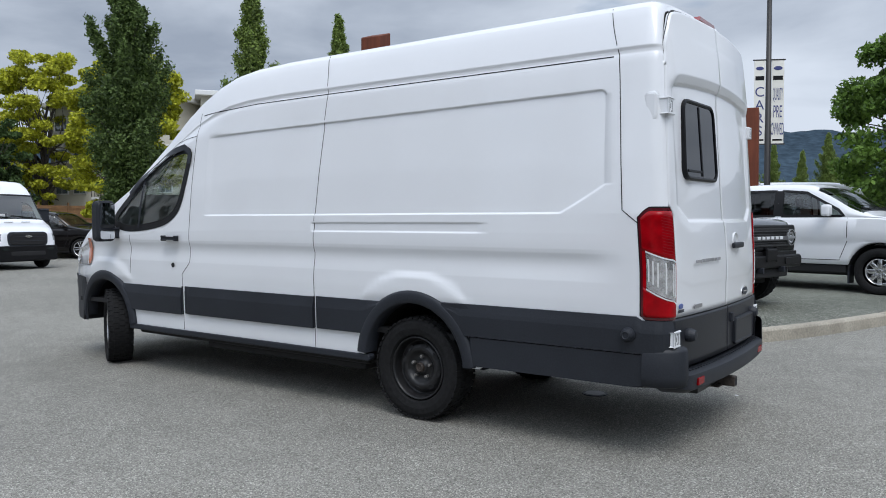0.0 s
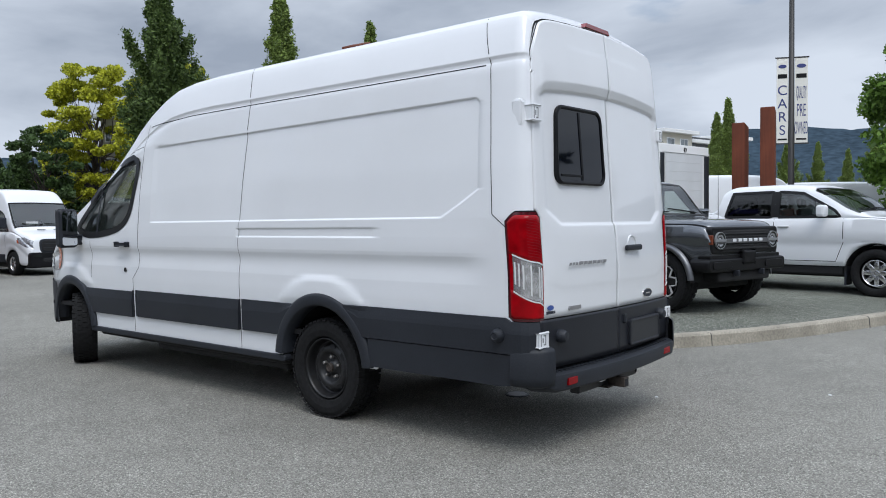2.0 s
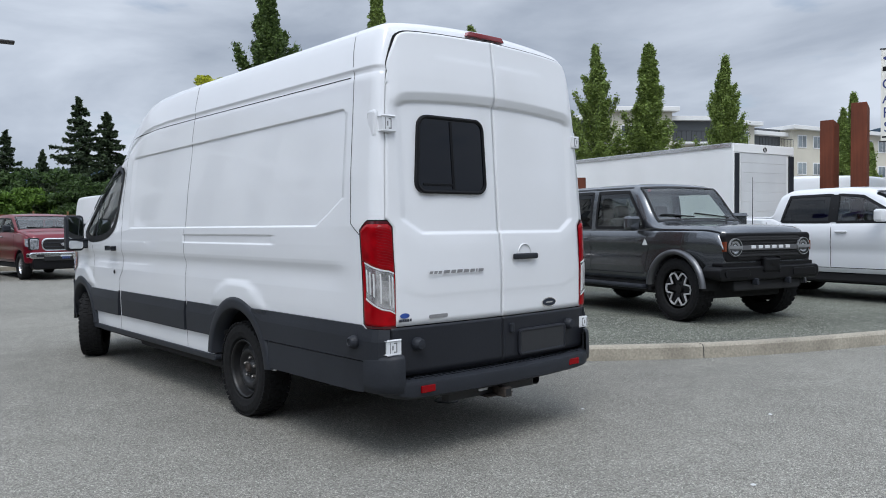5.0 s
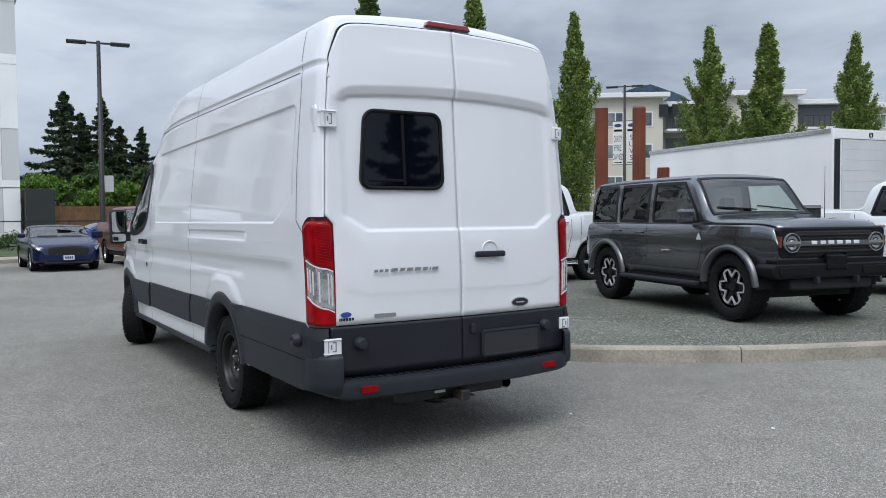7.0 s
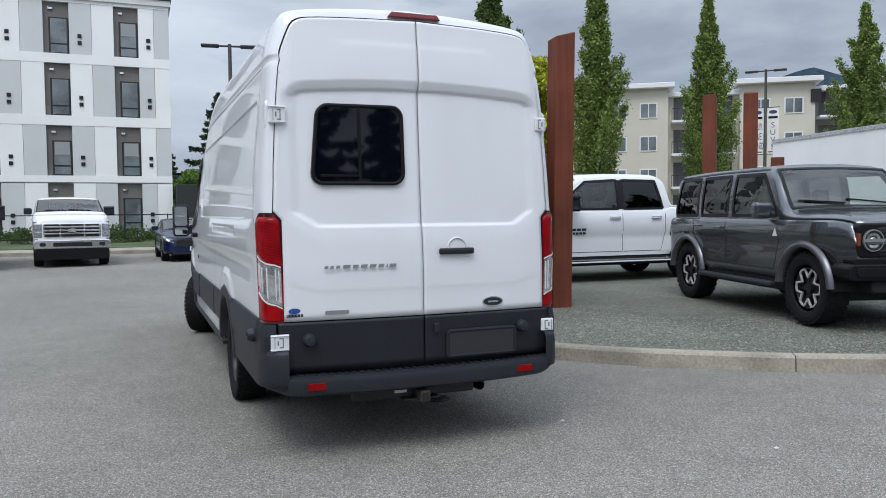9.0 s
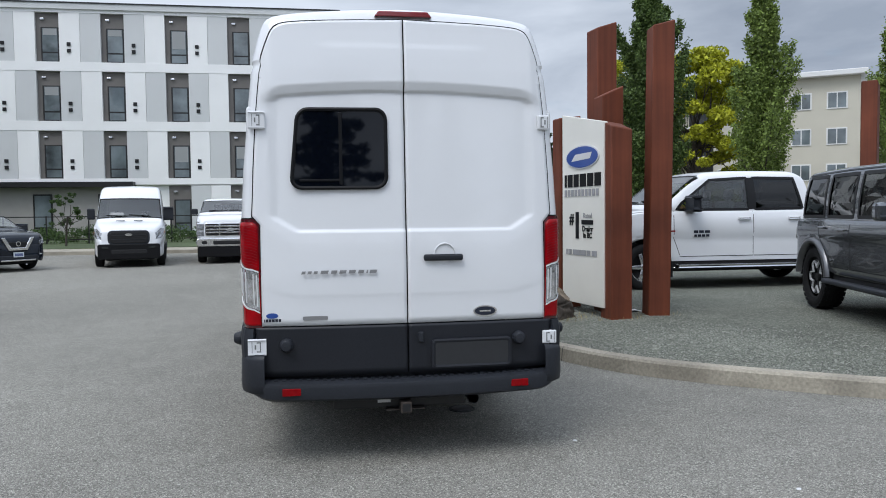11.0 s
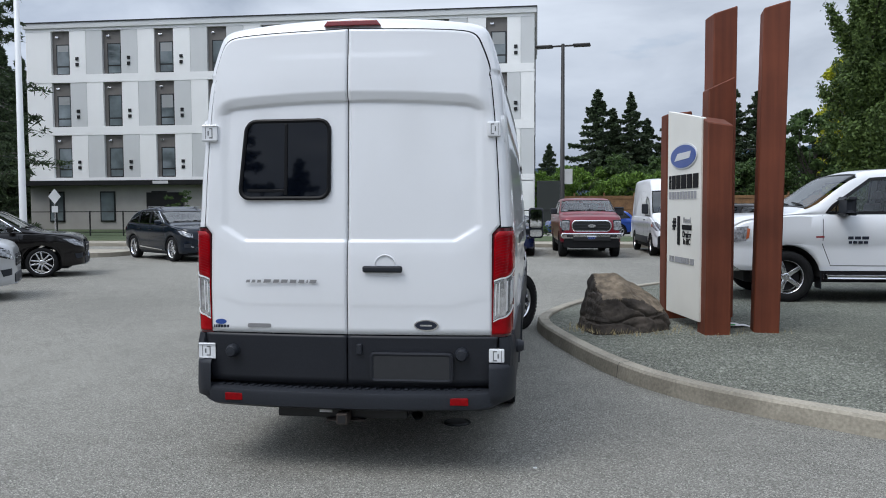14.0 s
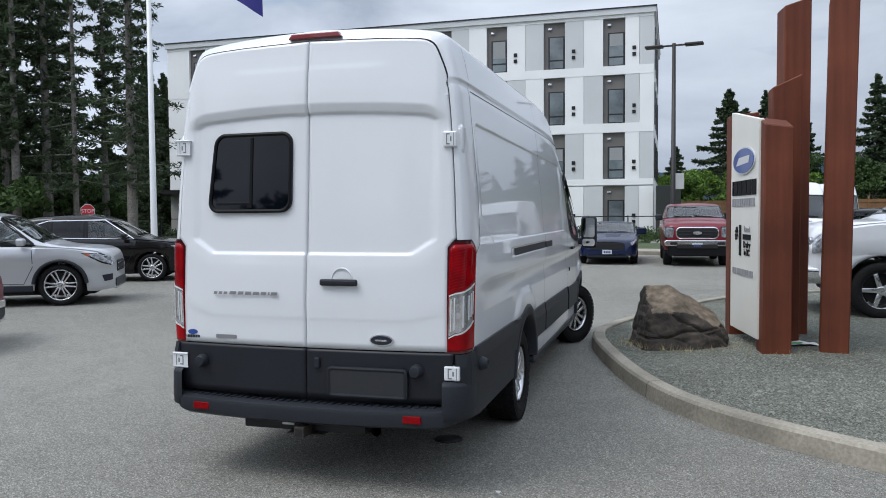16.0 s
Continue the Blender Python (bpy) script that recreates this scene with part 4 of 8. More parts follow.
    for side in (-1, 1):
        # front door: glass, rain guard, handle, lock, mirror
        outline = softened(CAB_WINDOW)
        def patch(poly, out):
            bm = bmesh.new()
            c = (sum(p[0] for p in poly) / len(poly), sum(p[1] for p in poly) / len(poly))
            fine = []
            for (a, b), (c2, d2) in zip(poly, poly[1:] + poly[:1]):
                fine += [(a + (c2 - a) * k / 4, b + (d2 - b) * k / 4) for k in range(4)]
            rows = [[tuple(van_at(c[0] + (y - c[0]) * s, c[1] + (z - c[1]) * s, out, side)) for s in (0.02, 0.25, 0.5, 0.75, 1.0)] for y, z in fine]
            return grid(rows, bm, close_u=True)
        part("window_surround", ribbon(outline + outline[:1], 0.065, side, 0.004), SEAL, v)
        part("front_door_glass", patch(outline, -0.006), FRONT_GLASS, v, smooth=True)
        part("quarter_pillar", ribbon([(5.24, 1.40), (5.20, 1.80)], 0.05, side, -0.02), SEAL, v)
        part("window_divider", ribbon([(5.20, 1.37), (5.17, 1.84)], 0.03, side, 0.011), BLACK_TRIM, v)
        part("rain_guard", ribbon([(4.45, 1.95), (4.455, 2.06), (4.54, 2.105), (4.85, 2.045), (5.10, 1.915), (5.40, 1.695)], 0.05, side, 0.022), BLACK_TRIM, v)
        p = van_at(4.66, 1.275, 0.0, side)
        part("door_handle", box(p.x + 0.012 * side, p.x + 0.045 * side, 4.58, 4.77, 1.262, 1.292, 0.01), BLACK_TRIM, v)
        p = van_at(4.68, 1.03, 0.0, side)
        part("door_lock", lathe([(-0.004, 0.022), (0.008 * side, 0.022), (0.010 * side, 0.0)], 16), DARK, v, m=Matrix.Translation(p))
        mx = van_at(5.55, 1.42).x
        arm = part("door_mirror", prism(rounded(5.53, 5.66, 1.24, 1.63, 0.05), (mx + 0.05) * side, (mx + 0.24) * side, bevel=0.03), BLACK_TRIM, v, "black door mirror", smooth=False)
        part("mirror_glass", prism([(a * side, b) for a, b in rounded(mx + 0.07, mx + 0.22, 1.37, 1.61, 0.03)], 5.524, 5.528, axis="y"), MIRROR, arm)
        part("lower_mirror", prism([(a * side, b) for a, b in rounded(mx + 0.07, mx + 0.22, 1.26, 1.35, 0.025)], 5.524, 5.528, axis="y"), MIRROR, arm)
        part("mirror_arm", box((mx - 0.05) * side, (mx + 0.12) * side, 5.54, 5.64, 1.28, 1.36, 0.015), BLACK_TRIM, arm)
        part("headlamp", skin_patch(6.10, 6.55, lambda y: 0.98, lambda y: 1.22 - 0.25 * (y - 6.1), 0.008, side, 8, 4), CLEAR_LENS, v)
        part("indicator", skin_patch(6.08, 6.16, lambda y: 1.00, lambda y: 1.26, 0.012, side, 3, 5), AMBER, v)
        part("front_bumper", skin_patch(6.22, 6.80, lambda y: 0.40, lambda y: 0.86, 0.02, side, 12, 6), BLACK_TRIM, v)
        if side > 0:
            part("door_rail", ribbon([(1.40, 1.385), (3.25, 1.385)], 0.055, side, 0.004), BLACK_TRIM, v, "black sliding-door rail slot")
    part("windscreen", grid([[(x, y + 0.35 * (1 - (x / 0.85) ** 2) * 0.3, line(TOP, y) - 0.004) for x in np.linspace(-0.62, 0.62, 9)] for y in np.linspace(4.75, 5.95, 8)]), SCREEN_GLASS, v, smooth=True)
    # the cab behind the glass
    part("bulkhead", box(-0.90, 0.90, 4.30, 4.34, 0.62, 2.30), CABIN_GREY, v)
    part("dashboard", box(-0.84, 0.84, 5.42, 5.78, 0.95, 1.30, 0.06), CABIN, v)
    for x in (-0.50, 0.50):
        part("seat", van_seat(x, 4.72, 1.00), CABIN, v)
    part("steering_wheel", lathe([(-0.012 + 0.012 * math.cos(q), 0.19 + 0.014 * math.sin(q)) for q in [2 * math.pi * k / 6 for k in range(7)]], 20, axis="y"), DARK, v, m=Matrix.Translation((-0.50, 5.30, 1.30)) @ pose(0, 0, 0, -30))
    return v


NUT = mat("worn_steel_nut", (0.30, 0.29, 0.28), 0.45, 0.8, grain=0.3)
BADGE = mat("badge_chrome", (0.33, 0.33, 0.34), 0.35, 0.6)
SHADE_GREY = mat("hinge_shade_grey", (0.16, 0.165, 0.17), 0.6)
BLUE_LOGO = mat("blue_oval", (0.015, 0.06, 0.28), 0.3, coat=0.5)
STICKER_DARK = mat("dark_navy_print", (0.012, 0.016, 0.03), 0.4)
RUBBER_TRIM = mat("black_window_rubber", (0.0035, 0.0035, 0.0045), 0.4, spec=0.2)
LAMP_SHELL = mat("dark_red_shell", (0.07, 0.004, 0.008), 0.15, coat=0.5)
CLEAR_DULL = mat("clear_ribbed_lens", (0.58, 0.58, 0.60), 0.15, 0.75, grain=0.35, scale=26, coat=0.6)
RED_DULL = mat("dull_red_lens", (0.22, 0.02, 0.025), 0.2, coat=0.6)
PLATE_GREY = mat("plate_holder_plastic", (0.020, 0.021, 0.024), 0.55, grain=0.1)
RUST = mat("rusted_steel", (0.035, 0.026, 0.021), 0.75, grain=0.4, scale=60, stain=0.3)
PALE = mat("pale_print", (0.6, 0.6, 0.6), 0.5)
MIRROR = mat("mirror_glass", (0.8, 0.82, 0.84), 0.02, 1.0)
AMBER = mat("amber_lens", (0.42, 0.10, 0.035), 0.2, coat=0.8)
van()

# ---- parked vehicles ----
SLOPES = {}


def flowing(points, u):
    """The height at u of a smooth line through (u, v) points that never overshoots them."""
    key = tuple(points)
    if key not in SLOPES:
        x, y = np.array([p[0] for p in key], float), np.array([p[1] for p in key], float)
        h = np.diff(x)
        d = np.diff(y) / np.maximum(h, 1e-9)
        m = np.zeros(len(x))
        for i in range(1, len(x) - 1):
            if d[i - 1] * d[i] > 0:
                w1, w2 = 2 * h[i] + h[i - 1], h[i] + 2 * h[i - 1]
                m[i] = (w1 + w2) / (w1 / d[i - 1] + w2 / d[i])
        m[0], m[-1] = d[0], d[-1]
        SLOPES[key] = (x, y, m)
    x, y, m = SLOPES[key]
    if u <= x[0]:
        return float(y[0])
    if u >= x[-1]:
        return float(y[-1])
    i = int(np.searchsorted(x, u, side="right")) - 1
    h = x[i + 1] - x[i]
    t = (u - x[i]) / h
    return float(y[i] * (1 + 2 * t) * (1 - t) ** 2 + h * m[i] * t * (1 - t) ** 2 + y[i + 1] * t * t * (3 - 2 * t) + h * m[i + 1] * t * t * (t - 1))


GLAZED, LOWER = 14, 9


def car_section(S, y):
    """Half the outline of a vehicle across its length at y: (x, z) from the sill up to the roof's middle."""
    top, belt, w = flowing(S["top"], y), flowing(S["belt"], y), flowing(S["plan"], y) * S["W"]
    zb = line(S["sill"], y)
    for ya in (0.0, -S["wb"]):
        if abs(y - ya) < S["arch"]:
            zb = max(zb, S["R"] + math.sqrt(S["arch"] ** 2 - (y - ya) ** 2))
    belt = min(belt, top - 0.03)
    zb = min(zb, belt - 0.05)
    h = belt - zb
    mid = max(zb + 0.02, min(line(S["crease"], y) if "crease" in S else belt - 0.28, belt - 0.06))
    g = top - belt
    sh = S.get("shoulder", 0.05)
    wr = w - sh - S["tumble"] * g
    low = [(w - 0.05, zb), (w - 0.018, zb + min(0.05, h * 0.16, (mid - zb) * 0.25)), (w - 0.010, zb + min(0.10, h * 0.30, (mid - zb) * 0.5)), (w - 0.010, zb + (mid - zb) * 0.72), (w - 0.012, mid - 0.018), (w + 0.008, mid + 0.022),
           (w + 0.004, mid + 0.5 * (belt - mid)), (w - 0.010, belt - 0.045 * min(1, h)), (w - 0.035, belt)]
    rr = min(0.10, g * 0.45)
    x0, z0, x1, z1 = w - sh, belt + 0.004, w - sh - S["tumble"] * (g - rr), top - rr
    side = [(x0 + (x1 - x0) * k / GLAZED + 0.016 * math.sin(math.pi * k / GLAZED), z0 + (z1 - z0) * k / GLAZED) for k in range(GLAZED + 1)]
    head = [(wr - 0.012, top - rr * 0.55), (wr - 0.05, top - rr * 0.22), (wr - 0.13, top - rr * 0.05)]
    crown = [((wr - 0.13) * (1 - k / 6), top - rr * 0.05 + (0.018 + rr * 0.05) * (1 - (1 - k / 6) ** 2)) for k in range(1, 7)]
    return low + side + head + crown


def car_x(S, y, z):
    s = car_section(S, y)
    return float(np.interp(z, [p[1] for p in s], [p[0] for p in s]))


def screen_half(S, y, inset):
    """Half the width of a pane on the upper side at y."""
    t, b = flowing(S["top"], y), flowing(S["belt"], y)
    return flowing(S["plan"], y) * S["W"] - S.get("shoulder", 0.05) - S["tumble"] * max(0.0, t - b) - inset


def car_shell(S):
    """The painted body, with its window openings left out."""
    spots = [0.0 - S["arch"], S["arch"], -S["wb"] - S["arch"], -S["wb"] + S["arch"], S["nose"], S["tail"]]
    ys = marks(S["tail"], S["nose"], 0.045, 0.02, spots, 0.07)
    screens = [(*S["windscreen"], S.get("pillar", 0.03))] + ([(*S["rear_window"], 0.05)] if "rear_window" in S else [])
    ys = sorted(set(ys) | {p[0] for p in S["top"]} | {y for q in screens for y in q[:2]})
    rows = []
    for y in ys:
        s = car_section(S, y)
        rows.append([(x, y, z) for x, z in s] + [(-x, y, z) for x, z in s[-2::-1]])
    bm = bmesh.new()
    vs = [[bm.verts.new(p) for p in row] for row in rows]
    k = len(rows[0])
    for i in range(len(ys) - 1):
        for j in range(k - 1):
            quad = (vs[i][j], vs[i + 1][j], vs[i + 1][j + 1], vs[i][j + 1])
            c = sum((v.co for v in quad), Vector()) / 4
            jj = min(j, k - 2 - j)
            if LOWER - 1 <= jj < LOWER + GLAZED and any(in_outline(p, c.y, c.z) for p in S["windows"]):
                continue
            if jj >= LOWER + GLAZED and any(a < c.y < b and abs(c.x) < screen_half(S, c.y, inset) for a, b, inset in screens):
                continue
            bm.faces.new(quad)
    for row in (rows[0], rows[-1]):
        bm.faces.new([bm.verts.new(p) for p in row])
    bmesh.ops.remove_doubles(bm, verts=bm.verts, dist=0.0003)
    bmesh.ops.recalc_face_normals(bm, faces=bm.faces)
    return bm


def car_patch(S, poly, side, out):
    fine, c = [], (sum(p[0] for p in poly) / len(poly), sum(p[1] for p in poly) / len(poly))
    for (a, b), (p, q) in zip(poly, poly[1:] + poly[:1]):
        fine += [(a + (p - a) * k / 4, b + (q - b) * k / 4) for k in range(4)]
    rows = [[((car_x(S, c[0] + (y - c[0]) * s, c[1] + (z - c[1]) * s) + out) * side, c[0] + (y - c[0]) * s, c[1] + (z - c[1]) * s) for s in (0.02, 0.35, 0.7, 1.0)] for y, z in fine]
    return grid(rows, close_u=True)


def car_ribbon(S, pts, width, side, out=0.002):
    path, rows = [], []
    for (a, b), (p, q) in zip(pts, pts[1:]):
        n = max(1, int(math.hypot(p - a, q - b) / 0.06))
        path += [(a + (p - a) * i / n, b + (q - b) * i / n) for i in range(n)]
    path.append(pts[-1])
    for i, (y, z) in enumerate(path):
        a, b = path[max(0, i - 1)], path[min(len(path) - 1, i + 1)]
        d = Vector((b[0] - a[0], b[1] - a[1])).normalized()
        rows.append([((car_x(S, y - d.y * s * width / 2, z + d.x * s * width / 2) + out) * side, y - d.y * s * width / 2, z + d.x * s * width / 2) for s in (-1, 1)])
    return grid(rows)


def screen_z(S, y, u):
    return flowing(S["top"], y) + 0.018 - 0.020 * u * u


def top_patch(S, y0, y1, inset, out=-0.004):
    """A pane on the upper side between two stations (windscreen, rear window)."""
    rows = []
    for i in range(13):
        y = y0 + (y1 - y0) * i / 12
        w = screen_half(S, y, inset) + 0.02
        rows.append([(w * u, y, screen_z(S, y, u) + out) for u in np.linspace(-1, 1, 13)])
    return grid(rows)


def screen_border(S, y0, y1, inset, width=0.035, out=0.003):
    """The dark printed border of a screen: one closed band."""
    def at(u, v):
        y = y0 + (y1 - y0) * v
        return (screen_half(S, y, inset - 0.012) * u, y, screen_z(S, y, u) + out)
    du, dv = width / max(0.3, screen_half(S, (y0 + y1) / 2, inset)), width / abs(y1 - y0)
    loop = [(-1 + 2 * k / 12, 0.0, 0, 1) for k in range(12)] + [(1, k / 8, -1, 0) for k in range(8)] + [(1 - 2 * k / 12, 1.0, 0, -1) for k in range(12)] + [(-1, 1 - k / 8, 1, 0) for k in range(8)]
    rows = [[at(u, v), at(max(-1 + du, min(1 - du, u)), max(dv, min(1 - dv, v)))] for u, v, _, _ in loop]
    return grid(rows, close_u=True)


def seat(x, y, z, h=0.62, w=0.25):
    """A car seat facing forwards: cushion, back and headrest."""
    bm = box(x - w, x + w, y - 0.25, y + 0.25, z - 0.10, z + 0.06, 0.04)
    join(box(x - w, x + w, -0.06, 0.06, 0, h, 0.05), bm, Matrix.Translation((0, y - 0.24, z)) @ pose(0, 0, 0, 12))
    join(box(x - 0.12, x + 0.12, -0.05, 0.05, h + 0.02, h + 0.20, 0.04), bm, Matrix.Translation((0, y - 0.26, z)) @ pose(0, 0, 0, 12))
    return bm


def cabin(S, c):
    """What shows through the glass: seats, dashboard, steering wheel, trim."""
    W, ws = S["W"], S["windscreen"]
    cowl = flowing(S["belt"], ws[1] - 0.15)
    z = cowl - 0.42
    rear = min(p[0] for poly in S["windows"] for p in poly)
    y0 = ws[0] - 0.38
    for x in (-0.40, 0.40):
        part("seat", seat(x, y0, z), CABIN, c)
    if y0 - rear > 0.9:
        part("rear_seat", seat(0.0, y0 - 0.85, z, 0.60, W - 0.30), CABIN, c)
    part("dashboard", box(-W + 0.14, W - 0.14, ws[1] - 0.62, ws[1] - 0.12, z - 0.05, cowl - 0.03, 0.06), CABIN, c)
    part("steering_wheel", lathe([(-0.012 + 0.012 * math.cos(q), 0.18 + 0.014 * math.sin(q)) for q in [2 * math.pi * k / 6 for k in range(7)]], 20, axis="y"), DARK, c, m=Matrix.Translation((-0.40, ws[1] - 0.72, cowl - 0.02)) @ pose(0, 0, 0, -22))
    part("cabin_floor", box(-W + 0.10, W - 0.10, rear + 0.05, ws[1] - 0.1, z - 0.16, z - 0.10), DARK, c)


def wiper(S, y, x0, x1):
    """A wiper blade lying along the foot of the screen."""
    pts = [(x0 + (x1 - x0) * k / 6, y - 0.05 * k / 6) for k in range(7)]
    rows = [[(x, q + dy, screen_z(S, q, x / 0.75) + dz) for dy, dz in ((-0.012, 0.006), (-0.012, 0.022), (0.012, 0.022), (0.012, 0.006))] for x, q in pts]
    return grid(rows, close_v=True)


def car(S, m):
    c = thing(S["name"], S["label"], S["category"], m, S.get("group", ""))
    R, W, wb, paint = S["R"], S["W"], S["wb"], S["paint"]
    part("body", car_shell(S), paint, c, smooth=True).data.shade_smooth()
    me = c.children[0].data
    try:
        me.set_sharp_from_angle(angle=radians(38))
    except AttributeError:
        pass
    trim = S.get("trim", BLACK_TRIM)
    for side in (-1, 1):
        for poly in S["windows"]:
            part("window", car_patch(S, poly, side, -0.006), FRONT_GLASS if poly is S["windows"][-1] else PRIVACY_GLASS, c)
            part("window_seal", car_ribbon(S, poly + poly[:1], 0.046, side, 0.004), SEAL, c)
        if S.get("window_trim"):
            first, last = S["windows"][0], S["windows"][-1]
            part("window_trim", car_ribbon(S, [first[0], last[1], last[2], first[2], first[-1], first[0]], 0.022, side, 0.008), S["window_trim"], c)
        for pts in S.get("gaps", []):
            part("door_gap", car_ribbon(S, pts, 0.011, side), DARK, c)
        for y, z in S.get("handles", []):
            x = car_x(S, y, z)
            part("door_handle", box((x - 0.005) * side, (x + 0.035) * side, y - 0.10, y + 0.10, z - 0.016, z + 0.016, 0.01), S.get("handle_mat", paint), c)
        if "mirror" in S:
            y, z = S["mirror"]
            x = car_x(S, y, z)
            part("door_mirror", box((x + 0.05) * side, (x + 0.27) * side, y - 0.07, y + 0.07, z, z + S.get("mirror_h", 0.17), 0.04), S.get("mirror_mat", trim), c)
        if S.get("flare"):
            fr, fm = S["flare"]
            for ya in (0.0, -wb):
                rows = []
                for i in range(25):
                    a = radians(4 + 172 * i / 24)
                    row = []
                    for r, o in ((S["arch"] - 0.01, -0.12), (S["arch"] - 0.01, 0.03), (S["arch"] + 0.02, 0.04), (S["arch"] + fr, 0.028), (S["arch"] + fr + 0.01, -0.02)):
                        row.append(((W + o) * side, ya + r * math.cos(a), R + r * math.sin(a)))
                    rows.append(row)
                part("wheel_arch", grid(rows), fm, c, smooth=True)
        if S.get("sill_trim"):
            part("sill_trim", box((W - 0.03) * side, (W + 0.012) * side, -wb + S["arch"] + 0.02, -S["arch"] - 0.02, S["sill"][1][1] - 0.02, S["sill"][1][1] + S["sill_trim"], 0.015), BLACK_TRIM, c)
        if S.get("step"):
            z = S["step"]
            part("running_board", box((W - 0.02) * side, (W + 0.10) * side, -wb + S["arch"] + 0.08, -S["arch"] - 0.05, z - 0.03, z + 0.03, 0.02), S.get("step_mat", BLACK_TRIM), c)
        for ya in (0.0, -wb):
            rows = [[((W - 0.45 + 0.43 * k) * side, ya + (S["arch"] - 0.005) * math.cos(radians(180 * i / 16)), R + (S["arch"] - 0.005) * math.sin(radians(180 * i / 16))) for k in (0, 1)] for i in range(17)]
            part("wheel_housing", grid(rows), DARK, c)
            tw = S.get("tw", 0.24)
            wheel(c, ((W - tw / 2 - 0.01) * side, ya, R), R, tw, S["rim"](), S.get("rim_mat", ALLOY), S.get("steer", 0) if ya == 0 else 0, side > 0, S.get("tread", 0), True, R * 0.6, S.get("inner", 0.63))
    ws = S["windscreen"]
    part("windscreen", top_patch(S, ws[0], ws[1], S.get("pillar", 0.03)), SCREEN_GLASS, c, smooth=True)
    part("screen_border", screen_border(S, ws[0], ws[1], S.get("pillar", 0.03)), SEAL, c)
    if "rear_window" in S:
        part("rear_window", top_patch(S, *S["rear_window"], 0.05), PRIVACY_GLASS, c, smooth=True)
        part("screen_border", screen_border(S, *S["rear_window"], 0.05), SEAL, c)
    cabin(S, c)
    for x0, x1 in ((-0.60, 0.02), (0.08, 0.66)):
        part("wiper", wiper(S, ws[1] - 0.05, x0, x1), SEAL, c)
    zu = max(0.19, S["sill"][1][1] - 0.20)
    # wide low pan, added to keep light off the ground beneath
    part("floor_pan", box(-W + 0.07, W - 0.07, -wb + S["arch"] + 0.03, -S["arch"] - 0.03, zu + 0.04, zu + 0.2, 0.03), DARK, c)
    part("underbody", box(-W + 0.30, W - 0.30, S["tail"] + 0.3, S["nose"] - 0.35, zu, S["sill"][1][1] + 0.25, 0.03), DARK, c)
    part("axle", lathe([(-W + 0.15, 0.05), (W - 0.15, 0.05)], 10), DARK, c, m=pose(0, -wb, R))
    part("axle", lathe([(-W + 0.15, 0.05), (W - 0.15, 0.05)], 10), DARK, c, m=pose(0, 0, R))
    # the front: (name, x0, x1, z0, z1, depth, material, bevel), mirrored where x0 > 0
    n = S["nose"]
    for name, x0, x1, z0, z1, d, material, bevel in S.get("front", []):
        for s in ((1, -1) if x0 > 0 else (1,)):
            part(name, prism(rounded(min(x0 * s, x1 * s), max(x0 * s, x1 * s), z0, z1, min(bevel, (z1 - z0) * 0.45)), n - 0.25, n + d, axis="y", bevel=0.022 if z1 - z0 > 0.12 else 0.006), material, c)
    return c


def flat(*pairs):
    return list(pairs)


RIM5 = lambda r, tw=False, wd=0.055: (lambda: spoke_rim(r, 5, 0.03, tw, wd))
LAMP = mat("headlamp_lens", (0.30, 0.31, 0.33), 0.12, 0.4, grain=0.6, scale=22, coat=1.0)
PLATE = mat("number_plate", (0.55, 0.58, 0.62), 0.4)
PLATE_INK = mat("plate_print", (0.03, 0.06, 0.2), 0.5)


def plate(c, y, z, w=0.30):
    p = part("number_plate", box(-w / 2, w / 2, y, y + 0.012, z - 0.07, z + 0.07, 0.004), PLATE, c)
    b, _ = bars([0.04] * 4, 0.07, 0.018, 0.004)
    b2 = part("plate_bars", b, PLATE_INK, p, m=Matrix.Translation((0.107, y + 0.013, z - 0.035)) @ pose(0, 0, 0, 0, 0, 180))


BAR_GREY = mat("grey_grille_bar", (0.11, 0.112, 0.118), 0.4, 0.3)
SATIN_BLACK = mat("satin_black_bumper", (0.006, 0.006, 0.007), 0.4, spec=0.22, grain=0.1, scale=60)
MACHINED = mat("machined_spoke_face", (0.62, 0.62, 0.63), 0.4, 0.25)
DARK_AMBER = mat("dark_amber_lens", (0.16, 0.035, 0.015), 0.2, coat=0.5)
RING_GREY = mat("pale_lamp_ring", (0.30, 0.31, 0.32), 0.35, 0.5)
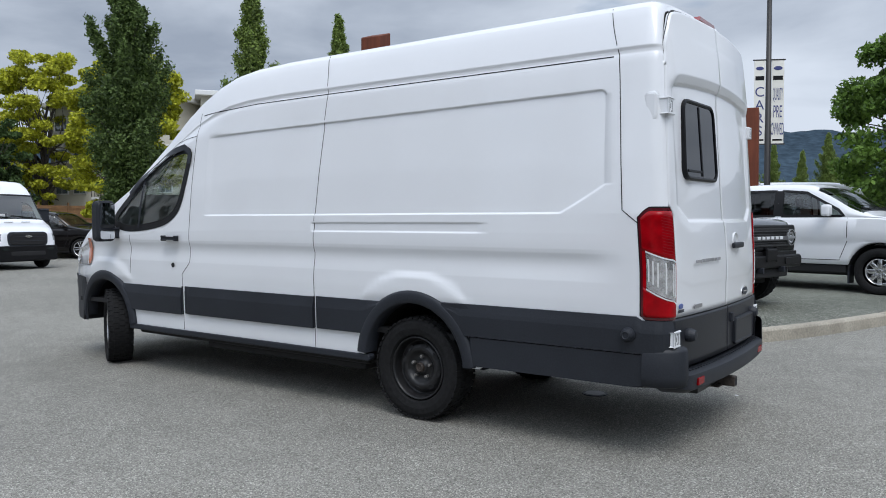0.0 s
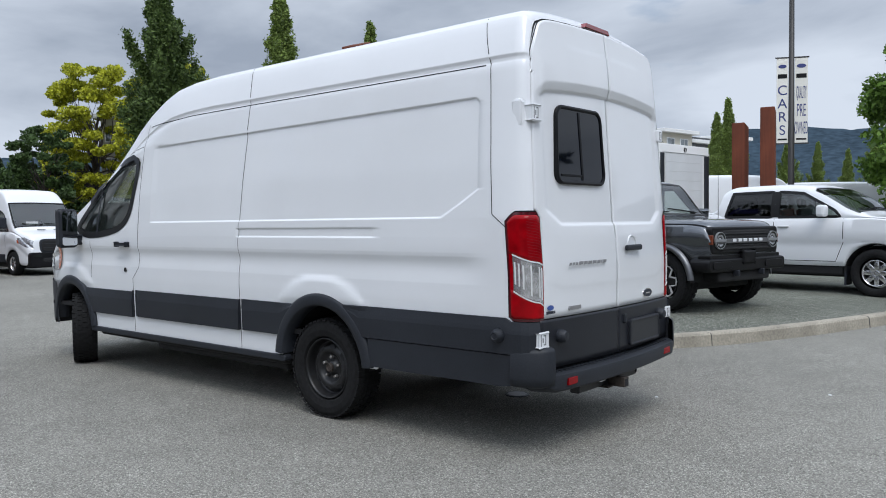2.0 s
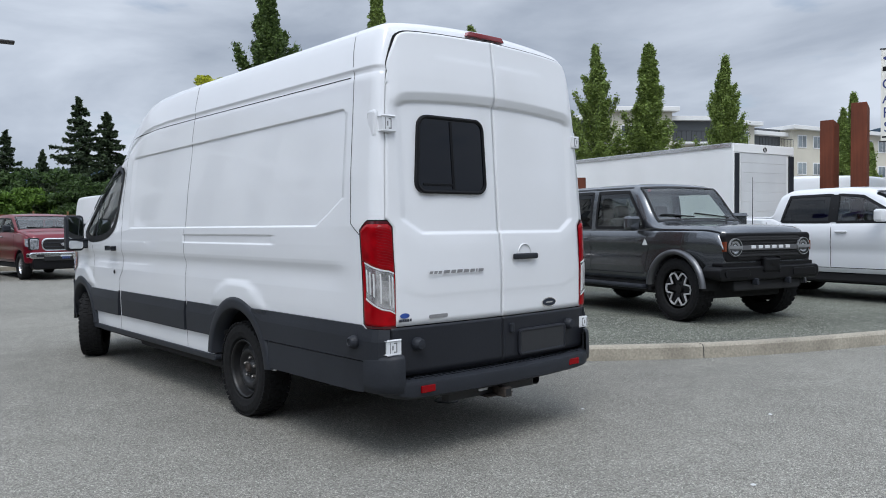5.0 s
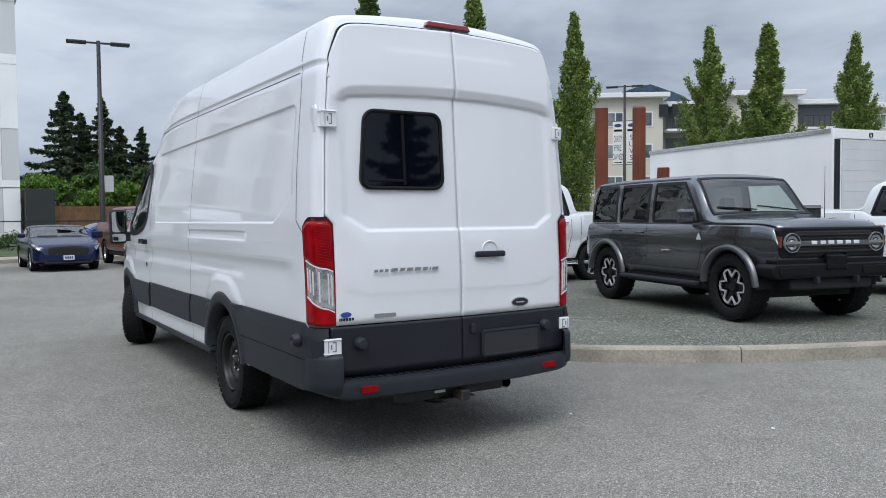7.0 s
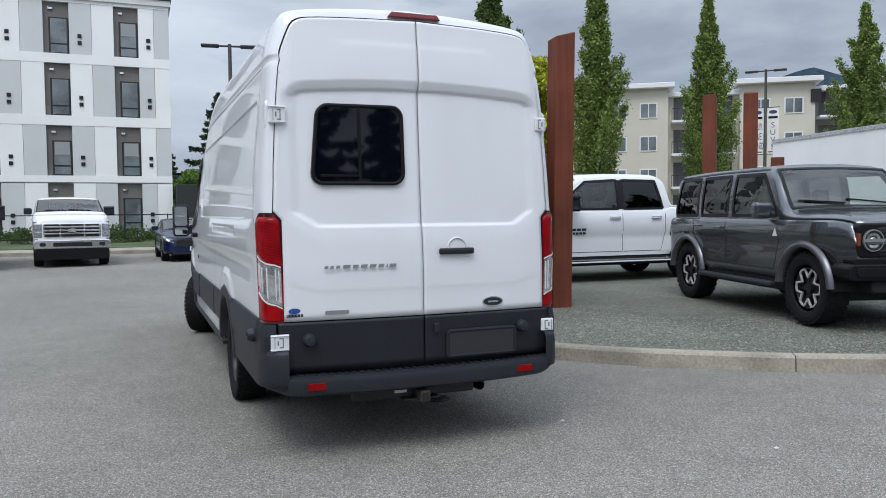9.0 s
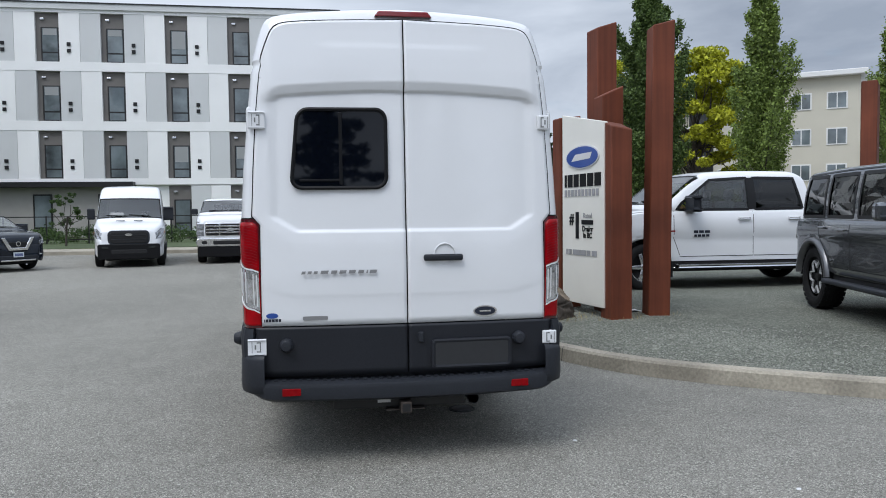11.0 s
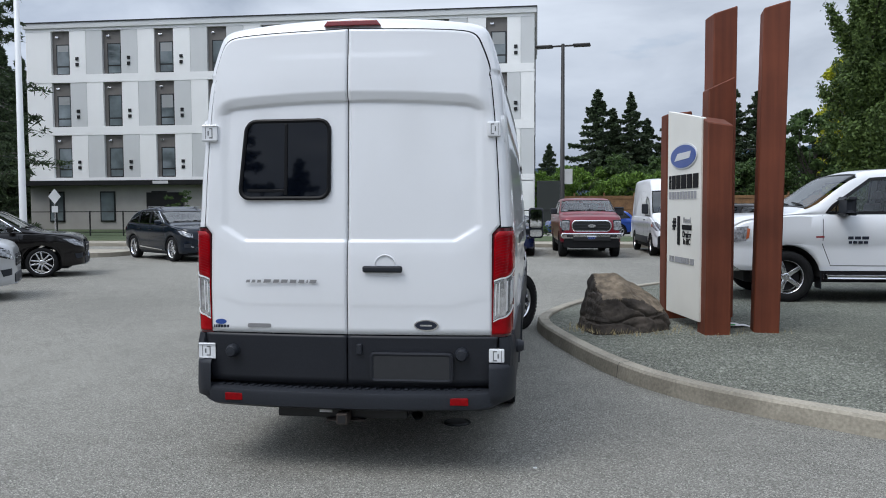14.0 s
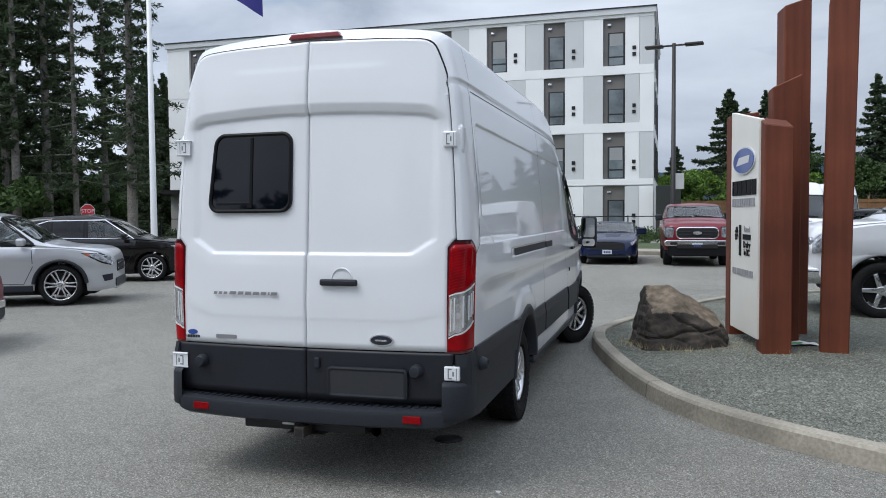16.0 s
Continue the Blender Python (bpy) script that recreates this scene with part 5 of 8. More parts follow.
# a boxy grey four-door off-roader
OFFROAD = dict(name="off_road_suv", label="dark grey four-door off-road vehicle with chunky tyres on gravel", category="car", W=0.955, R=0.42, tw=0.29, wb=2.95, arch=0.475, nose=0.70, tail=-3.68, shoulder=0.085, tumble=0.13, paint=GREY_PAINT,
    top=[(-3.68, 1.0), (-3.66, 1.20), (-3.62, 1.79), (-3.45, 1.865), (-2.4, 1.885), (-1.10, 1.88), (-0.96, 1.845), (-0.44, 1.315), (-0.30, 1.285), (0.0, 1.275), (0.45, 1.255), (0.62, 1.225), (0.68, 1.17), (0.70, 1.08)],
    belt=[(-3.68, 1.0), (-3.5, 1.20), (-0.5, 1.195), (0.35, 1.195), (0.60, 1.16), (0.7, 1.0)], plan=[(-3.68, 0.94), (-3.5, 1.0), (0.15, 1.0), (0.40, 0.93), (0.62, 0.865), (0.70, 0.845)],
    sill=[(-3.68, 0.62), (-3.3, 0.50), (-0.4, 0.50), (0.35, 0.55), (0.7, 0.62)], crease=[(-4, 0.98), (1, 0.98)],
    windows=[[(-3.50, 1.24), (-2.78, 1.24), (-2.80, 1.775), (-3.42, 1.775)], [(-2.66, 1.24), (-1.90, 1.24), (-1.90, 1.775), (-2.66, 1.775)], [(-1.76, 1.24), (-0.70, 1.24), (-0.72, 1.34), (-1.08, 1.765), (-1.76, 1.775)]],
    gaps=[[(-1.80, 1.22), (-1.80, 0.60), (-0.62, 0.60), (-0.52, 0.95), (-0.55, 1.22)], [(-2.75, 1.22), (-2.72, 0.95), (-2.35, 0.60), (-1.84, 0.60)]], handles=[(-1.98, 1.08), (-2.9 + 0.3, 1.10)], mirror=(-0.76, 1.21), mirror_h=0.20, mirror_mat=GREY_PAINT,
    pillar=0.07, flare=(0.052, mat("flare_grey", (0.13, 0.132, 0.14), 0.3, 0.7)), step=0.42, windscreen=(-0.93, -0.47), rim=lambda: spoke_rim(0.24, 6, 0.02, False, 0.10), rim_mat=STEEL_BLACK, tread=30,
    front=[("grille_surround", -0.80, 0.80, 0.80, 1.17, 0.015, SATIN_BLACK, 0.06), ("grille_inset", -0.60, 0.60, 0.82, 1.13, 0.022, DARK, 0.05), ("grille_bar", -0.72, 0.72, 0.945, 1.005, 0.042, BAR_GREY, 0.02), ("grille_slat", -0.60, 0.60, 1.065, 1.085, 0.035, STEEL_BLACK, 0.01), ("grille_slat", -0.60, 0.60, 1.03, 1.04, 0.03, STEEL_BLACK, 0.004), ("grille_slat", -0.60, 0.60, 0.86, 0.885, 0.035, STEEL_BLACK, 0.01), ("grille_slat", -0.60, 0.60, 0.91, 0.92, 0.03, STEEL_BLACK, 0.004),
           ("bumper", -0.93, 0.93, 0.56, 0.74, 0.06, SATIN_BLACK, 0.07), ("bumper_lip", -0.84, 0.84, 0.73, 0.79, 0.02, SATIN_BLACK, 0.02), ("bumper_pad", 0.40, 0.84, 0.60, 0.70, 0.075, SATIN_BLACK, 0.04), ("skid_plate", -0.62, 0.62, 0.42, 0.56, 0.0, DARK, 0.04), ("plate_mount", -0.15, 0.15, 0.66, 0.84, 0.08, SATIN_BLACK, 0.01)])
off = car(OFFROAD, pose(6.31, 1.80, 0.19, 0, 0, 166))
for s in (-1, 1):
    hl = part("headlamp", lathe([(-0.1, 0.115), (0.03, 0.115), (0.045, 0.105), (0.03, 0.09), (0.035, 0.0)], 28, axis="y"), CAR_GLASS, off, "round headlamp with a bright ring", m=pose(0.635 * s, 0.70, 0.985), smooth=True)
    part("lamp_ring", lathe([(0.02, 0.118), (0.046, 0.116), (0.046, 0.106), (0.02, 0.10)], 28, axis="y"), RING_GREY, hl)
    part("lamp_bar", box(-0.12, 0.12, 0.03, 0.048, -0.016, 0.016), RING_GREY, hl)
    part("lamp_bowl", lathe([(0.0, 0.085), (0.037, 0.08), (0.030, 0.04), (0.038, 0.03), (0.040, 0.0)], 20, axis="y"), LAMP, hl)
    part("indicator", box(0.785 * s - 0.018, 0.785 * s + 0.018, 0.655, 0.722, 0.93, 1.06, 0.006), DARK_AMBER, off)
    part("hood_loop", prism([(-0.05, 0), (0.22, 0), (0.20, 0.035), (0.02, 0.05)], -0.015, 0.015, bevel=0.006), BLACK_TRIM, off, m=pose(0.72 * s, 0.30, 1.21))
    part("tow_hook", box(0.30 * s - 0.02, 0.30 * s + 0.02, 0.72, 0.81, 0.50, 0.58, 0.01), BLACK_TRIM, off)
    part("fog_lamp", lathe([(0.0, 0.026), (0.055, 0.026), (0.057, 0.0)], 16, axis="y"), CAR_GLASS, off, m=pose(0.84 * s, 0.68, 0.62))
for k, wdt in enumerate((0.055, 0.055, 0.055, 0.058, 0.052, 0.055)):
    part("grille_letter", box(-0.37 + 0.128 * k, -0.37 + 0.128 * k + wdt * 1.6, 0.70, 0.745, 0.962, 1.006, 0.008), WHITE, off)
for w in [o for o in off.children if o.name.startswith("wheel") and o.type == "EMPTY"]:
    star = bmesh.new()
    for k in range(6):
        knots = [(0.222, -13), (0.228, 0), (0.222, 13), (0.128, 30), (0.222, 47)]
        pts = [Vector((0, r * math.cos(radians(g + 60 * k)), r * math.sin(radians(g + 60 * k)))) for r, g in knots]
        for p, q in zip(pts, pts[1:]):
            d = (q - p).normalized() * 0.008
            n = Vector((0, -d.z, d.y)) * 1.15
            join(prism([tuple(v)[1:] for v in (p - d - n, q + d - n, q + d + n, p - d + n)], -0.100, -0.080), star)
    tagged(part("spoke_face", star, MACHINED, w), "bright machined spoke faces", kind="stuff")
    part("hub_cap", lathe([(-0.05, 0.06), (-0.09, 0.055), (-0.092, 0.0)], 14), STEEL_BLACK, w)
part("aerial", lathe([(0.0, 0.006), (0.75, 0.003)], 6, axis="z"), BLACK_TRIM, off, m=pose(-0.86, -0.30, 1.22))
for sx in (-1, 1):
    part("fender_badge", prism([(-0.62, 1.0), (-0.52, 1.0), (-0.57, 1.09)], sx * (car_x(OFFROAD, -0.57, 1.04) + 0.002), sx * (car_x(OFFROAD, -0.57, 1.04) + 0.008)), PALE, off)
    part("rain_gutter", car_ribbon(OFFROAD, [(-3.55, 1.81), (-2.2, 1.835), (-1.02, 1.825)], 0.02, sx, 0.006), BLACK_TRIM, off)
part("windscreen_label", box(0.56, 0.61, -0.90, -0.895, 1.765, 1.80), RED_DULL, off)

# white crew-cab pickup
def pickup(name, label, paint, m, W=1.0, R=0.40, wb=3.57, H=1.92, hood=1.28, rim=None, chrome=True, front=(), step=None, group="", tail=1.22, nose=0.92, bed=1.36, flare=None, plate_z=None, steer=0, white_mirror=False):
    top = [(-wb - tail, 0.85), (-wb - tail + 0.03, bed - 0.04), (-wb - tail + 0.2, bed), (-wb + 0.30, bed), (-wb + 0.42, bed + 0.02), (-wb + 0.56, H - 0.10), (-wb + 0.80, H - 0.01), (-wb + 1.6, H), (-1.22, H - 0.03), (-1.05, H - 0.08), (-0.20, hood + 0.05), (-0.05, hood), (nose - 0.40, hood - 0.03), (nose - 0.12, hood - 0.09), (nose - 0.02, hood - 0.20), (nose, hood - 0.30)]
    bl = hood - 0.03
    S = dict(name=name, label=label, category="pickup truck", W=W, R=R, tw=0.27, wb=wb, arch=R + 0.085, nose=nose, tail=-wb - tail, tumble=0.22, paint=paint, group=group, steer=steer,
             top=top, belt=[(-wb - tail, bed - 0.04), (-wb + 0.4, bed - 0.03), (-wb + 0.7, bl), (-0.2, bl), (nose - 0.3, bl - 0.10), (nose, bl - 0.3)], plan=[(-wb - tail, 0.97), (-wb - tail + 0.2, 1.0), (nose - 0.5, 1.0), (nose - 0.12, 0.94), (nose, 0.88)],
             sill=[(-wb - tail, 0.62), (-wb - 0.6, 0.50), (-0.5, 0.50), (nose - 0.3, 0.50), (nose, 0.52)], crease=[(-6, 0.92), (1, 0.92)],
             windows=[[(-wb + 0.64, bl + 0.04), (-wb + 1.54, bl + 0.03), (-wb + 1.54, H - 0.13), (-wb + 0.76, H - 0.14)], [(-wb + 1.66, bl + 0.03), (-0.56, bl + 0.03), (-0.66, bl + 0.14), (-1.22, H - 0.17), (-wb + 1.66, H - 0.13)]],
             gaps=[[(-wb + 1.60, bl), (-wb + 1.60, 0.58), (-0.62, 0.58), (-0.50, 0.9), (-0.50, bl)], [(-wb + 0.62, bl), (-wb + 0.62, 0.95), (-wb + 0.72, 0.58), (-wb + 1.58, 0.58)], [(-wb + 0.36, bed - 0.03), (-wb + 0.36, 0.58)]],
             handles=[(-wb + 1.78, bl - 0.13), (-wb + 0.84, bl - 0.13)], handle_mat=CHROME if chrome else paint, mirror=(-0.80, bl + 0.03), mirror_h=0.20, mirror_mat=paint if white_mirror else BLACK_TRIM, windscreen=(-1.03, -0.26), rim=rim or RIM5(R * 0.60, False, 0.07),
             step=step, step_mat=CHROME if chrome else BLACK_TRIM, flare=flare, front=list(front))
    c = car(S, m)
    for s in (-1, 1):
        part("pillar_trim", car_patch(S, [(-wb + 1.54, bl + 0.03), (-wb + 1.66, bl + 0.03), (-wb + 1.66, H - 0.13), (-wb + 1.54, H - 0.13)], s, 0.006), SEAL, c)
        part("side_lamp", car_patch(S, [(nose - 0.34, hood - 0.20), (nose - 0.12, hood - 0.22), (nose - 0.03, hood - 0.32), (nose - 0.03, hood - 0.46), (nose - 0.30, hood - 0.42)], s, 0.008), LAMP, c)
        part("side_marker", car_patch(S, [(nose - 0.36, hood - 0.24), (nose - 0.32, hood - 0.23), (nose - 0.30, hood - 0.40), (nose - 0.34, hood - 0.38)], s, 0.010), AMBER, c)
    part("tailgate", box(-W + 0.1, W - 0.1, -wb - tail - 0.01, -wb - tail + 0.02, 0.85, bed - 0.03, 0.01), paint, c)
    part("rear_bumper", box(-W + 0.05, W - 0.05, -wb - tail - 0.12, -wb - tail + 0.1, 0.52, 0.72, 0.03), CHROME if chrome else BLACK_TRIM, c)
    part("cab_back_window", box(-0.55, 0.55, -wb + 0.50, -wb + 0.53, bl + 0.1, H - 0.17, 0.01), GLASS, c)
    if plate_z:
        plate(c, nose + 0.1, plate_z)
    return c


RAM_FRONT = [("grille_surround", -0.52, 0.52, 0.72, 1.06, 0.03, CHROME, 0.08), ("grille", -0.46, 0.46, 0.76, 1.02, 0.04, DARK, 0.06), ("grille_cross", -0.04, 0.04, 0.74, 1.04, 0.05, CHROME, 0.01), ("grille_cross", -0.48, 0.48, 0.87, 0.92, 0.05, CHROME, 0.01), ("headlamp", 0.56, 0.88, 0.82, 1.05, 0.0, LAMP, 0.06), ("bumper", -0.93, 0.93, 0.48, 0.70, 0.10, CHROME, 0.07)]
crew = pickup("crew_cab_pickup", "white crew-cab pickup with chrome running boards parked on gravel", WHITE, pose(4.95, 8.72, 0.16, 0, 0, 90), H=2.06, hood=1.38, bed=1.44, rim=lambda: spoke_rim(0.268, 5, 0.03, False, 0.085), front=[(n, a, b, p + (0.08 if p > 0.5 else 0), q + (0.10 if q > 0.8 else 0.04), e, f, g) for n, a, b, p, q, e, f, g in RAM_FRONT], step=0.42)
for s in (-1, 1):
    b, wl = bars([0.075, 0.085, 0.095], 0.045, 0.02, 0.006)
    join(bars([0.045, 0.06, 0.06, 0.06], 0.04, 0.016, 0.006)[0], b, Matrix.Translation((0.01, 0, -0.065)))
    part("door_badge", b, STICKER_DARK, crew, m=Matrix.Translation(((car_x(OFFROAD, -1, 0.9) + 0.062) * s, -0.86 if s < 0 else -0.66, 0.98)) @ pose(0, 0, 0, 0, 0, -90 if s < 0 else 90))
    part("fender_badge", box((1.003) * s - 0.006, 1.003 * s + 0.006, -0.52, -0.40, 1.005, 1.03), RED_DULL, crew)
    part("mud_flap", box((0.80) * s - 0.12, 0.80 * s + 0.12, -0.52, -0.50, 0.22, 0.52), BLACK_TRIM, crew)

mid_cab = pickup("white_pickup", "white mid-size pickup with bright steel wheels parked on gravel", WHITE, pose(10.36, -0.06, 0.15, 0, 0, 170), white_mirror=True, W=0.97, R=0.40, wb=3.30, H=1.93, hood=1.34, rim=lambda: spoke_rim(0.222, 8, 0.022, False, 0.10), chrome=False, nose=0.90, bed=1.44, front=[("headlamp", 0.5, 0.86, 0.98, 1.14, 0.0, LAMP, 0.05), ("grille", -0.48, 0.48, 0.76, 1.06, 0.03, DARK, 0.06), ("bumper", -0.9, 0.9, 0.48, 0.72, 0.06, WHITE, 0.07)])
for s in (-1, 1):
    part("mud_flap", box(0.78 * s - 0.12, 0.78 * s + 0.12, -0.50, -0.47, 0.18, 0.52), BLACK_TRIM, mid_cab)

TRUCK_FRONT = [("grille_surround", -0.64, 0.64, 0.86, 1.23, 0.03, CHROME, 0.15), ("grille", -0.605, 0.605, 0.895, 1.195, 0.04, DARK, 0.13), ("grille_bar", -0.57, 0.57, 1.07, 1.10, 0.05, BLACK_TRIM, 0.01), ("grille_bar", -0.55, 0.55, 0.97, 0.99, 0.05, BLACK_TRIM, 0.008),
               ("lamp_bezel", 0.68, 0.95, 0.88, 1.24, 0.0, SATIN_BLACK, 0.05), ("headlamp", 0.70, 0.94, 0.90, 1.21, 0.02, LAMP, 0.05), ("bumper", -0.98, 0.98, 0.64, 0.82, 0.10, CHROME, 0.08), ("bumper_slot", -0.60, 0.60, 0.56, 0.70, 0.115, DARK, 0.03), ("fog_lamp", 0.58, 0.80, 0.68, 0.76, 0.105, DARK, 0.03), ("lower_intake", -0.88, 0.88, 0.34, 0.64, 0.06, SATIN_BLACK, 0.06)]
HEAVY_FRONT = [("grille_surround", -0.76, 0.76, 0.860, 1.280, 0.03, CHROME, 0.05), ("grille", -0.73, 0.73, 0.885, 1.255, 0.04, DARK, 0.04), ("grille_bar", -0.73, 0.73, 0.960, 1.000, 0.06, CHROME, 0.01), ("grille_bar", -0.73, 0.73, 1.050, 1.095, 0.06, CHROME, 0.01), ("grille_bar", -0.73, 0.73, 1.150, 1.195, 0.06, CHROME, 0.01), ("grille_post", 0.30, 0.34, 0.890, 1.250, 0.055, CHROME, 0.005),
               ("lamp_bezel", 0.77, 1.01, 0.840, 1.280, 0.0, ALLOY, 0.04), ("headlamp", 0.79, 0.99, 1.080, 1.260, 0.02, LAMP, 0.03), ("headlamp", 0.79, 0.99, 0.870, 1.040, 0.02, LAMP, 0.03), ("bumper", -1.02, 1.02, 0.550, 0.800, 0.10, CHROME, 0.09), ("bumper_slot", -0.52, 0.52, 0.600, 0.730, 0.11, DARK, 0.04), ("fog_lamp", 0.70, 0.86, 0.620, 0.720, 0.11, DARK, 0.04), ("tow_loop", 0.28, 0.36, 0.660, 0.720, 0.14, DARK, 0.02), ("lower_intake", -0.98, 0.98, 0.220, 0.540, 0.07, SATIN_BLACK, 0.05)]
red = pickup("red_pickup", "dark red crew-cab pickup with chrome bumper facing out", RED_PAINT, pose(2.87, 21.75, 0, 0, 0, 182), W=1.0, H=1.97, hood=1.42, bed=1.46, front=TRUCK_FRONT, plate_z=0.66)
heavy = pickup("white_heavy_pickup", "white heavy-duty pickup with a tall chrome grille", WHITE, pose(-3.4, 21.3, 0, 0, 0, 186), W=1.03, R=0.42, H=2.08, hood=1.54, bed=1.54, front=HEAVY_FRONT)
for t in (red, heavy):
    part("maker_oval", prism([(0.13 * math.cos(a), 0.055 * math.sin(a)) for a in [2 * math.pi * i / 24 for i in range(24)]], 0.92, 0.985, axis="y"), ALLOY, t, m=pose(0, 0.02, 1.045 if t is red else 1.072))


def saloon(name, label, category, paint, m, kind="suv", W=0.96, R=0.36, wb=2.85, H=1.70, hood=1.08, nose=0.92, tail=1.0, rim=None, front=(), windowtrim=None, clad=False, group="", plate_z=None, rake=0.0, amber=False):
    if kind == "coupe":
        top = [(-wb - tail, 0.60), (-wb - tail + 0.03, 0.95), (-wb - tail + 0.4, 1.02), (-wb - 0.15, 1.06), (-wb + 0.75, H - 0.03), (-wb + 1.25, H), (-1.25, H - 0.04), (-0.42, hood + 0.02), (-0.2, hood), (nose - 0.3, hood - 0.14), (nose - 0.05, hood - 0.25), (nose, hood - 0.42)]
        wins = [[(-wb + 0.15, hood), (-wb + 0.6, hood - 0.01), (-wb + 0.75, H - 0.12)], [(-wb + 0.70, hood - 0.01), (-0.72, hood - 0.02), (-1.22, H - 0.11), (-wb + 0.88, H - 0.09)]]
        gaps = [[(-wb + 0.85, hood - 0.03), (-wb + 0.85, 0.5), (-0.6, 0.45), (-0.5, hood - 0.06)]]
        rw = (-wb - 0.05, -wb + 0.70)
    else:
        top = [(-wb - tail, 0.70), (-wb - tail + 0.04, 1.02), (-wb - tail + 0.16, 1.10), (-wb - tail + 0.50 + rake * 0.6, H - 0.10 - rake * 0.12), (-wb - tail + 0.75 + rake, H - 0.03 - rake * 0.06), (-wb + 1.1 + rake * 0.5, H), (-1.25 - rake * 0.3, H - 0.03), (-1.05 - rake * 0.3, H - 0.08), (-0.20, hood + 0.06), (0.0, hood + 0.01), (nose - 0.35, hood - 0.04), (nose - 0.12, hood - 0.10), (nose - 0.03, hood - 0.20), (nose, hood - 0.34)]
        wins = [[(-wb - tail + 0.40, hood + 0.08), (-wb + 0.35, hood + 0.04), (-wb + 0.38, H - 0.11 - rake * 0.10), (-wb - tail + 0.72 + rake * 1.1, H - 0.13 - rake * 0.25)], [(-wb + 0.44, hood + 0.04), (-wb + 1.22, hood + 0.03), (-wb + 1.22, H - 0.10), (-wb + 0.47, H - 0.11)], [(-wb + 1.30, hood + 0.03), (-0.42, hood + 0.02), (-1.02 - rake * 0.3, H - 0.13), (-wb + 1.30, H - 0.10)]]
        gaps = [[(-wb + 1.26, hood + 0.02), (-wb + 1.26, 0.45), (-0.62, 0.42), (-0.46, 0.75), (-0.48, hood)], [(-wb + 0.40, hood + 0.03), (-wb + 0.36, 0.85), (-wb + 0.62, 0.42), (-wb + 1.22, 0.42)]]
        rw = (-wb - tail + 0.18, -wb - tail + 0.48)
    S = dict(name=name, label=label, category=category, W=W, R=R, tw=0.235, wb=wb, arch=R + 0.055, nose=nose, tail=-wb - tail, tumble=0.24, paint=paint, group=group, top=top,
             belt=[(-wb - tail, 0.95), (-wb - 0.3, hood + 0.05), (-wb + 0.3, hood + 0.02), (-0.3, hood - 0.02), (nose - 0.3, hood - 0.12), (nose, hood - 0.36)], plan=[(-wb - tail, 0.86), (-wb - tail + 0.25, 0.97), (-wb, 1.0), (0.1, 1.0), (nose - 0.35, 0.965), (nose - 0.18, 0.90), (nose - 0.06, 0.80), (nose, 0.66)],
             sill=[(-wb - tail, 0.40), (-wb - 0.5, 0.30), (-0.5, 0.30), (nose - 0.3, 0.26), (nose, 0.30)], crease=[(-6, 0.80), (1, 0.74)], inner=0.74, windows=wins, gaps=gaps, handles=[(-wb + 1.45, hood - 0.13), (-wb + 0.55, hood - 0.11)] if kind != "coupe" else [(-wb + 1.05, hood - 0.14)],
             mirror=(-0.62, hood + 0.02), mirror_h=0.14, mirror_mat=paint, windscreen=(-1.02, -0.26) if kind != "coupe" else (-1.22, -0.47), rear_window=rw, rim=rim or RIM5(R * 0.755, True, 0.045), window_trim=windowtrim, flare=(0.04, BLACK_TRIM) if clad else None, sill_trim=0.10 if clad else 0, front=list(front))
    c = car(S, m)
    for s in (-1, 1):
        x = car_x(S, nose - 0.25, hood - 0.22)
        part("lamp_surround", car_patch(S, [(nose - 0.56, hood - 0.13), (nose - 0.22, hood - 0.145), (nose - 0.015, hood - 0.235), (nose - 0.01, hood - 0.39), (nose - 0.20, hood - 0.33)], s, 0.004), SATIN_BLACK, c)
        if amber:
            part("turn_lamp", car_patch(S, [(nose - 0.53, hood - 0.137), (nose - 0.40, hood - 0.145), (nose - 0.40, hood - 0.21)], s, 0.009), AMBER, c)
        part("headlamp", car_patch(S, [(nose - 0.46, hood - 0.15), (nose - 0.22, hood - 0.16), (nose - 0.03, hood - 0.25), (nose - 0.02, hood - 0.36), (nose - 0.20, hood - 0.30)], s, 0.008), LAMP, c)
        if kind != "coupe":
            part("fog_lamp_trim", car_patch(S, [(nose - 0.16, 0.44), (nose - 0.03, 0.46), (nose - 0.03, 0.58), (nose - 0.20, 0.56)], s, 0.008), BLACK_TRIM, c)
        part("tail_lamp", car_patch(S, [(-wb - tail + 0.06, 0.92), (-wb - tail + 0.30, 0.95), (-wb - tail + 0.24, 1.06), (-wb - tail + 0.10, 1.04)], s, 0.01), RED_LENS, c)
    if plate_z:
        plate(c, nose + 0.03, plate_z)
    return c


SUV_FRONT = [("grille", -0.42, 0.42, 0.60, 0.82, 0.02, DARK, 0.06), ("grille_bar", -0.40, 0.40, 0.65, 0.67, 0.03, CHROME, 0.01), ("grille_bar", -0.40, 0.40, 0.75, 0.77, 0.03, CHROME, 0.01), ("lower_intake", -0.62, 0.62, 0.32, 0.48, 0.02, BLACK_TRIM, 0.05), ("bumper_trim", -0.56, 0.56, 0.28, 0.315, 0.035, ALLOY, 0.01)]
saloon("silver_suv", "silver sport utility vehicle with black arches and alloy wheels", "car", SILVER_PAINT, pose(-9.35, 8.41, 0, 0, 0, -59), R=0.39, wb=3.02, H=1.77, hood=1.12, front=SUV_FRONT, clad=True, amber=True, rim=lambda: spoke_rim(0.295, 6, 0.03, True, 0.038))
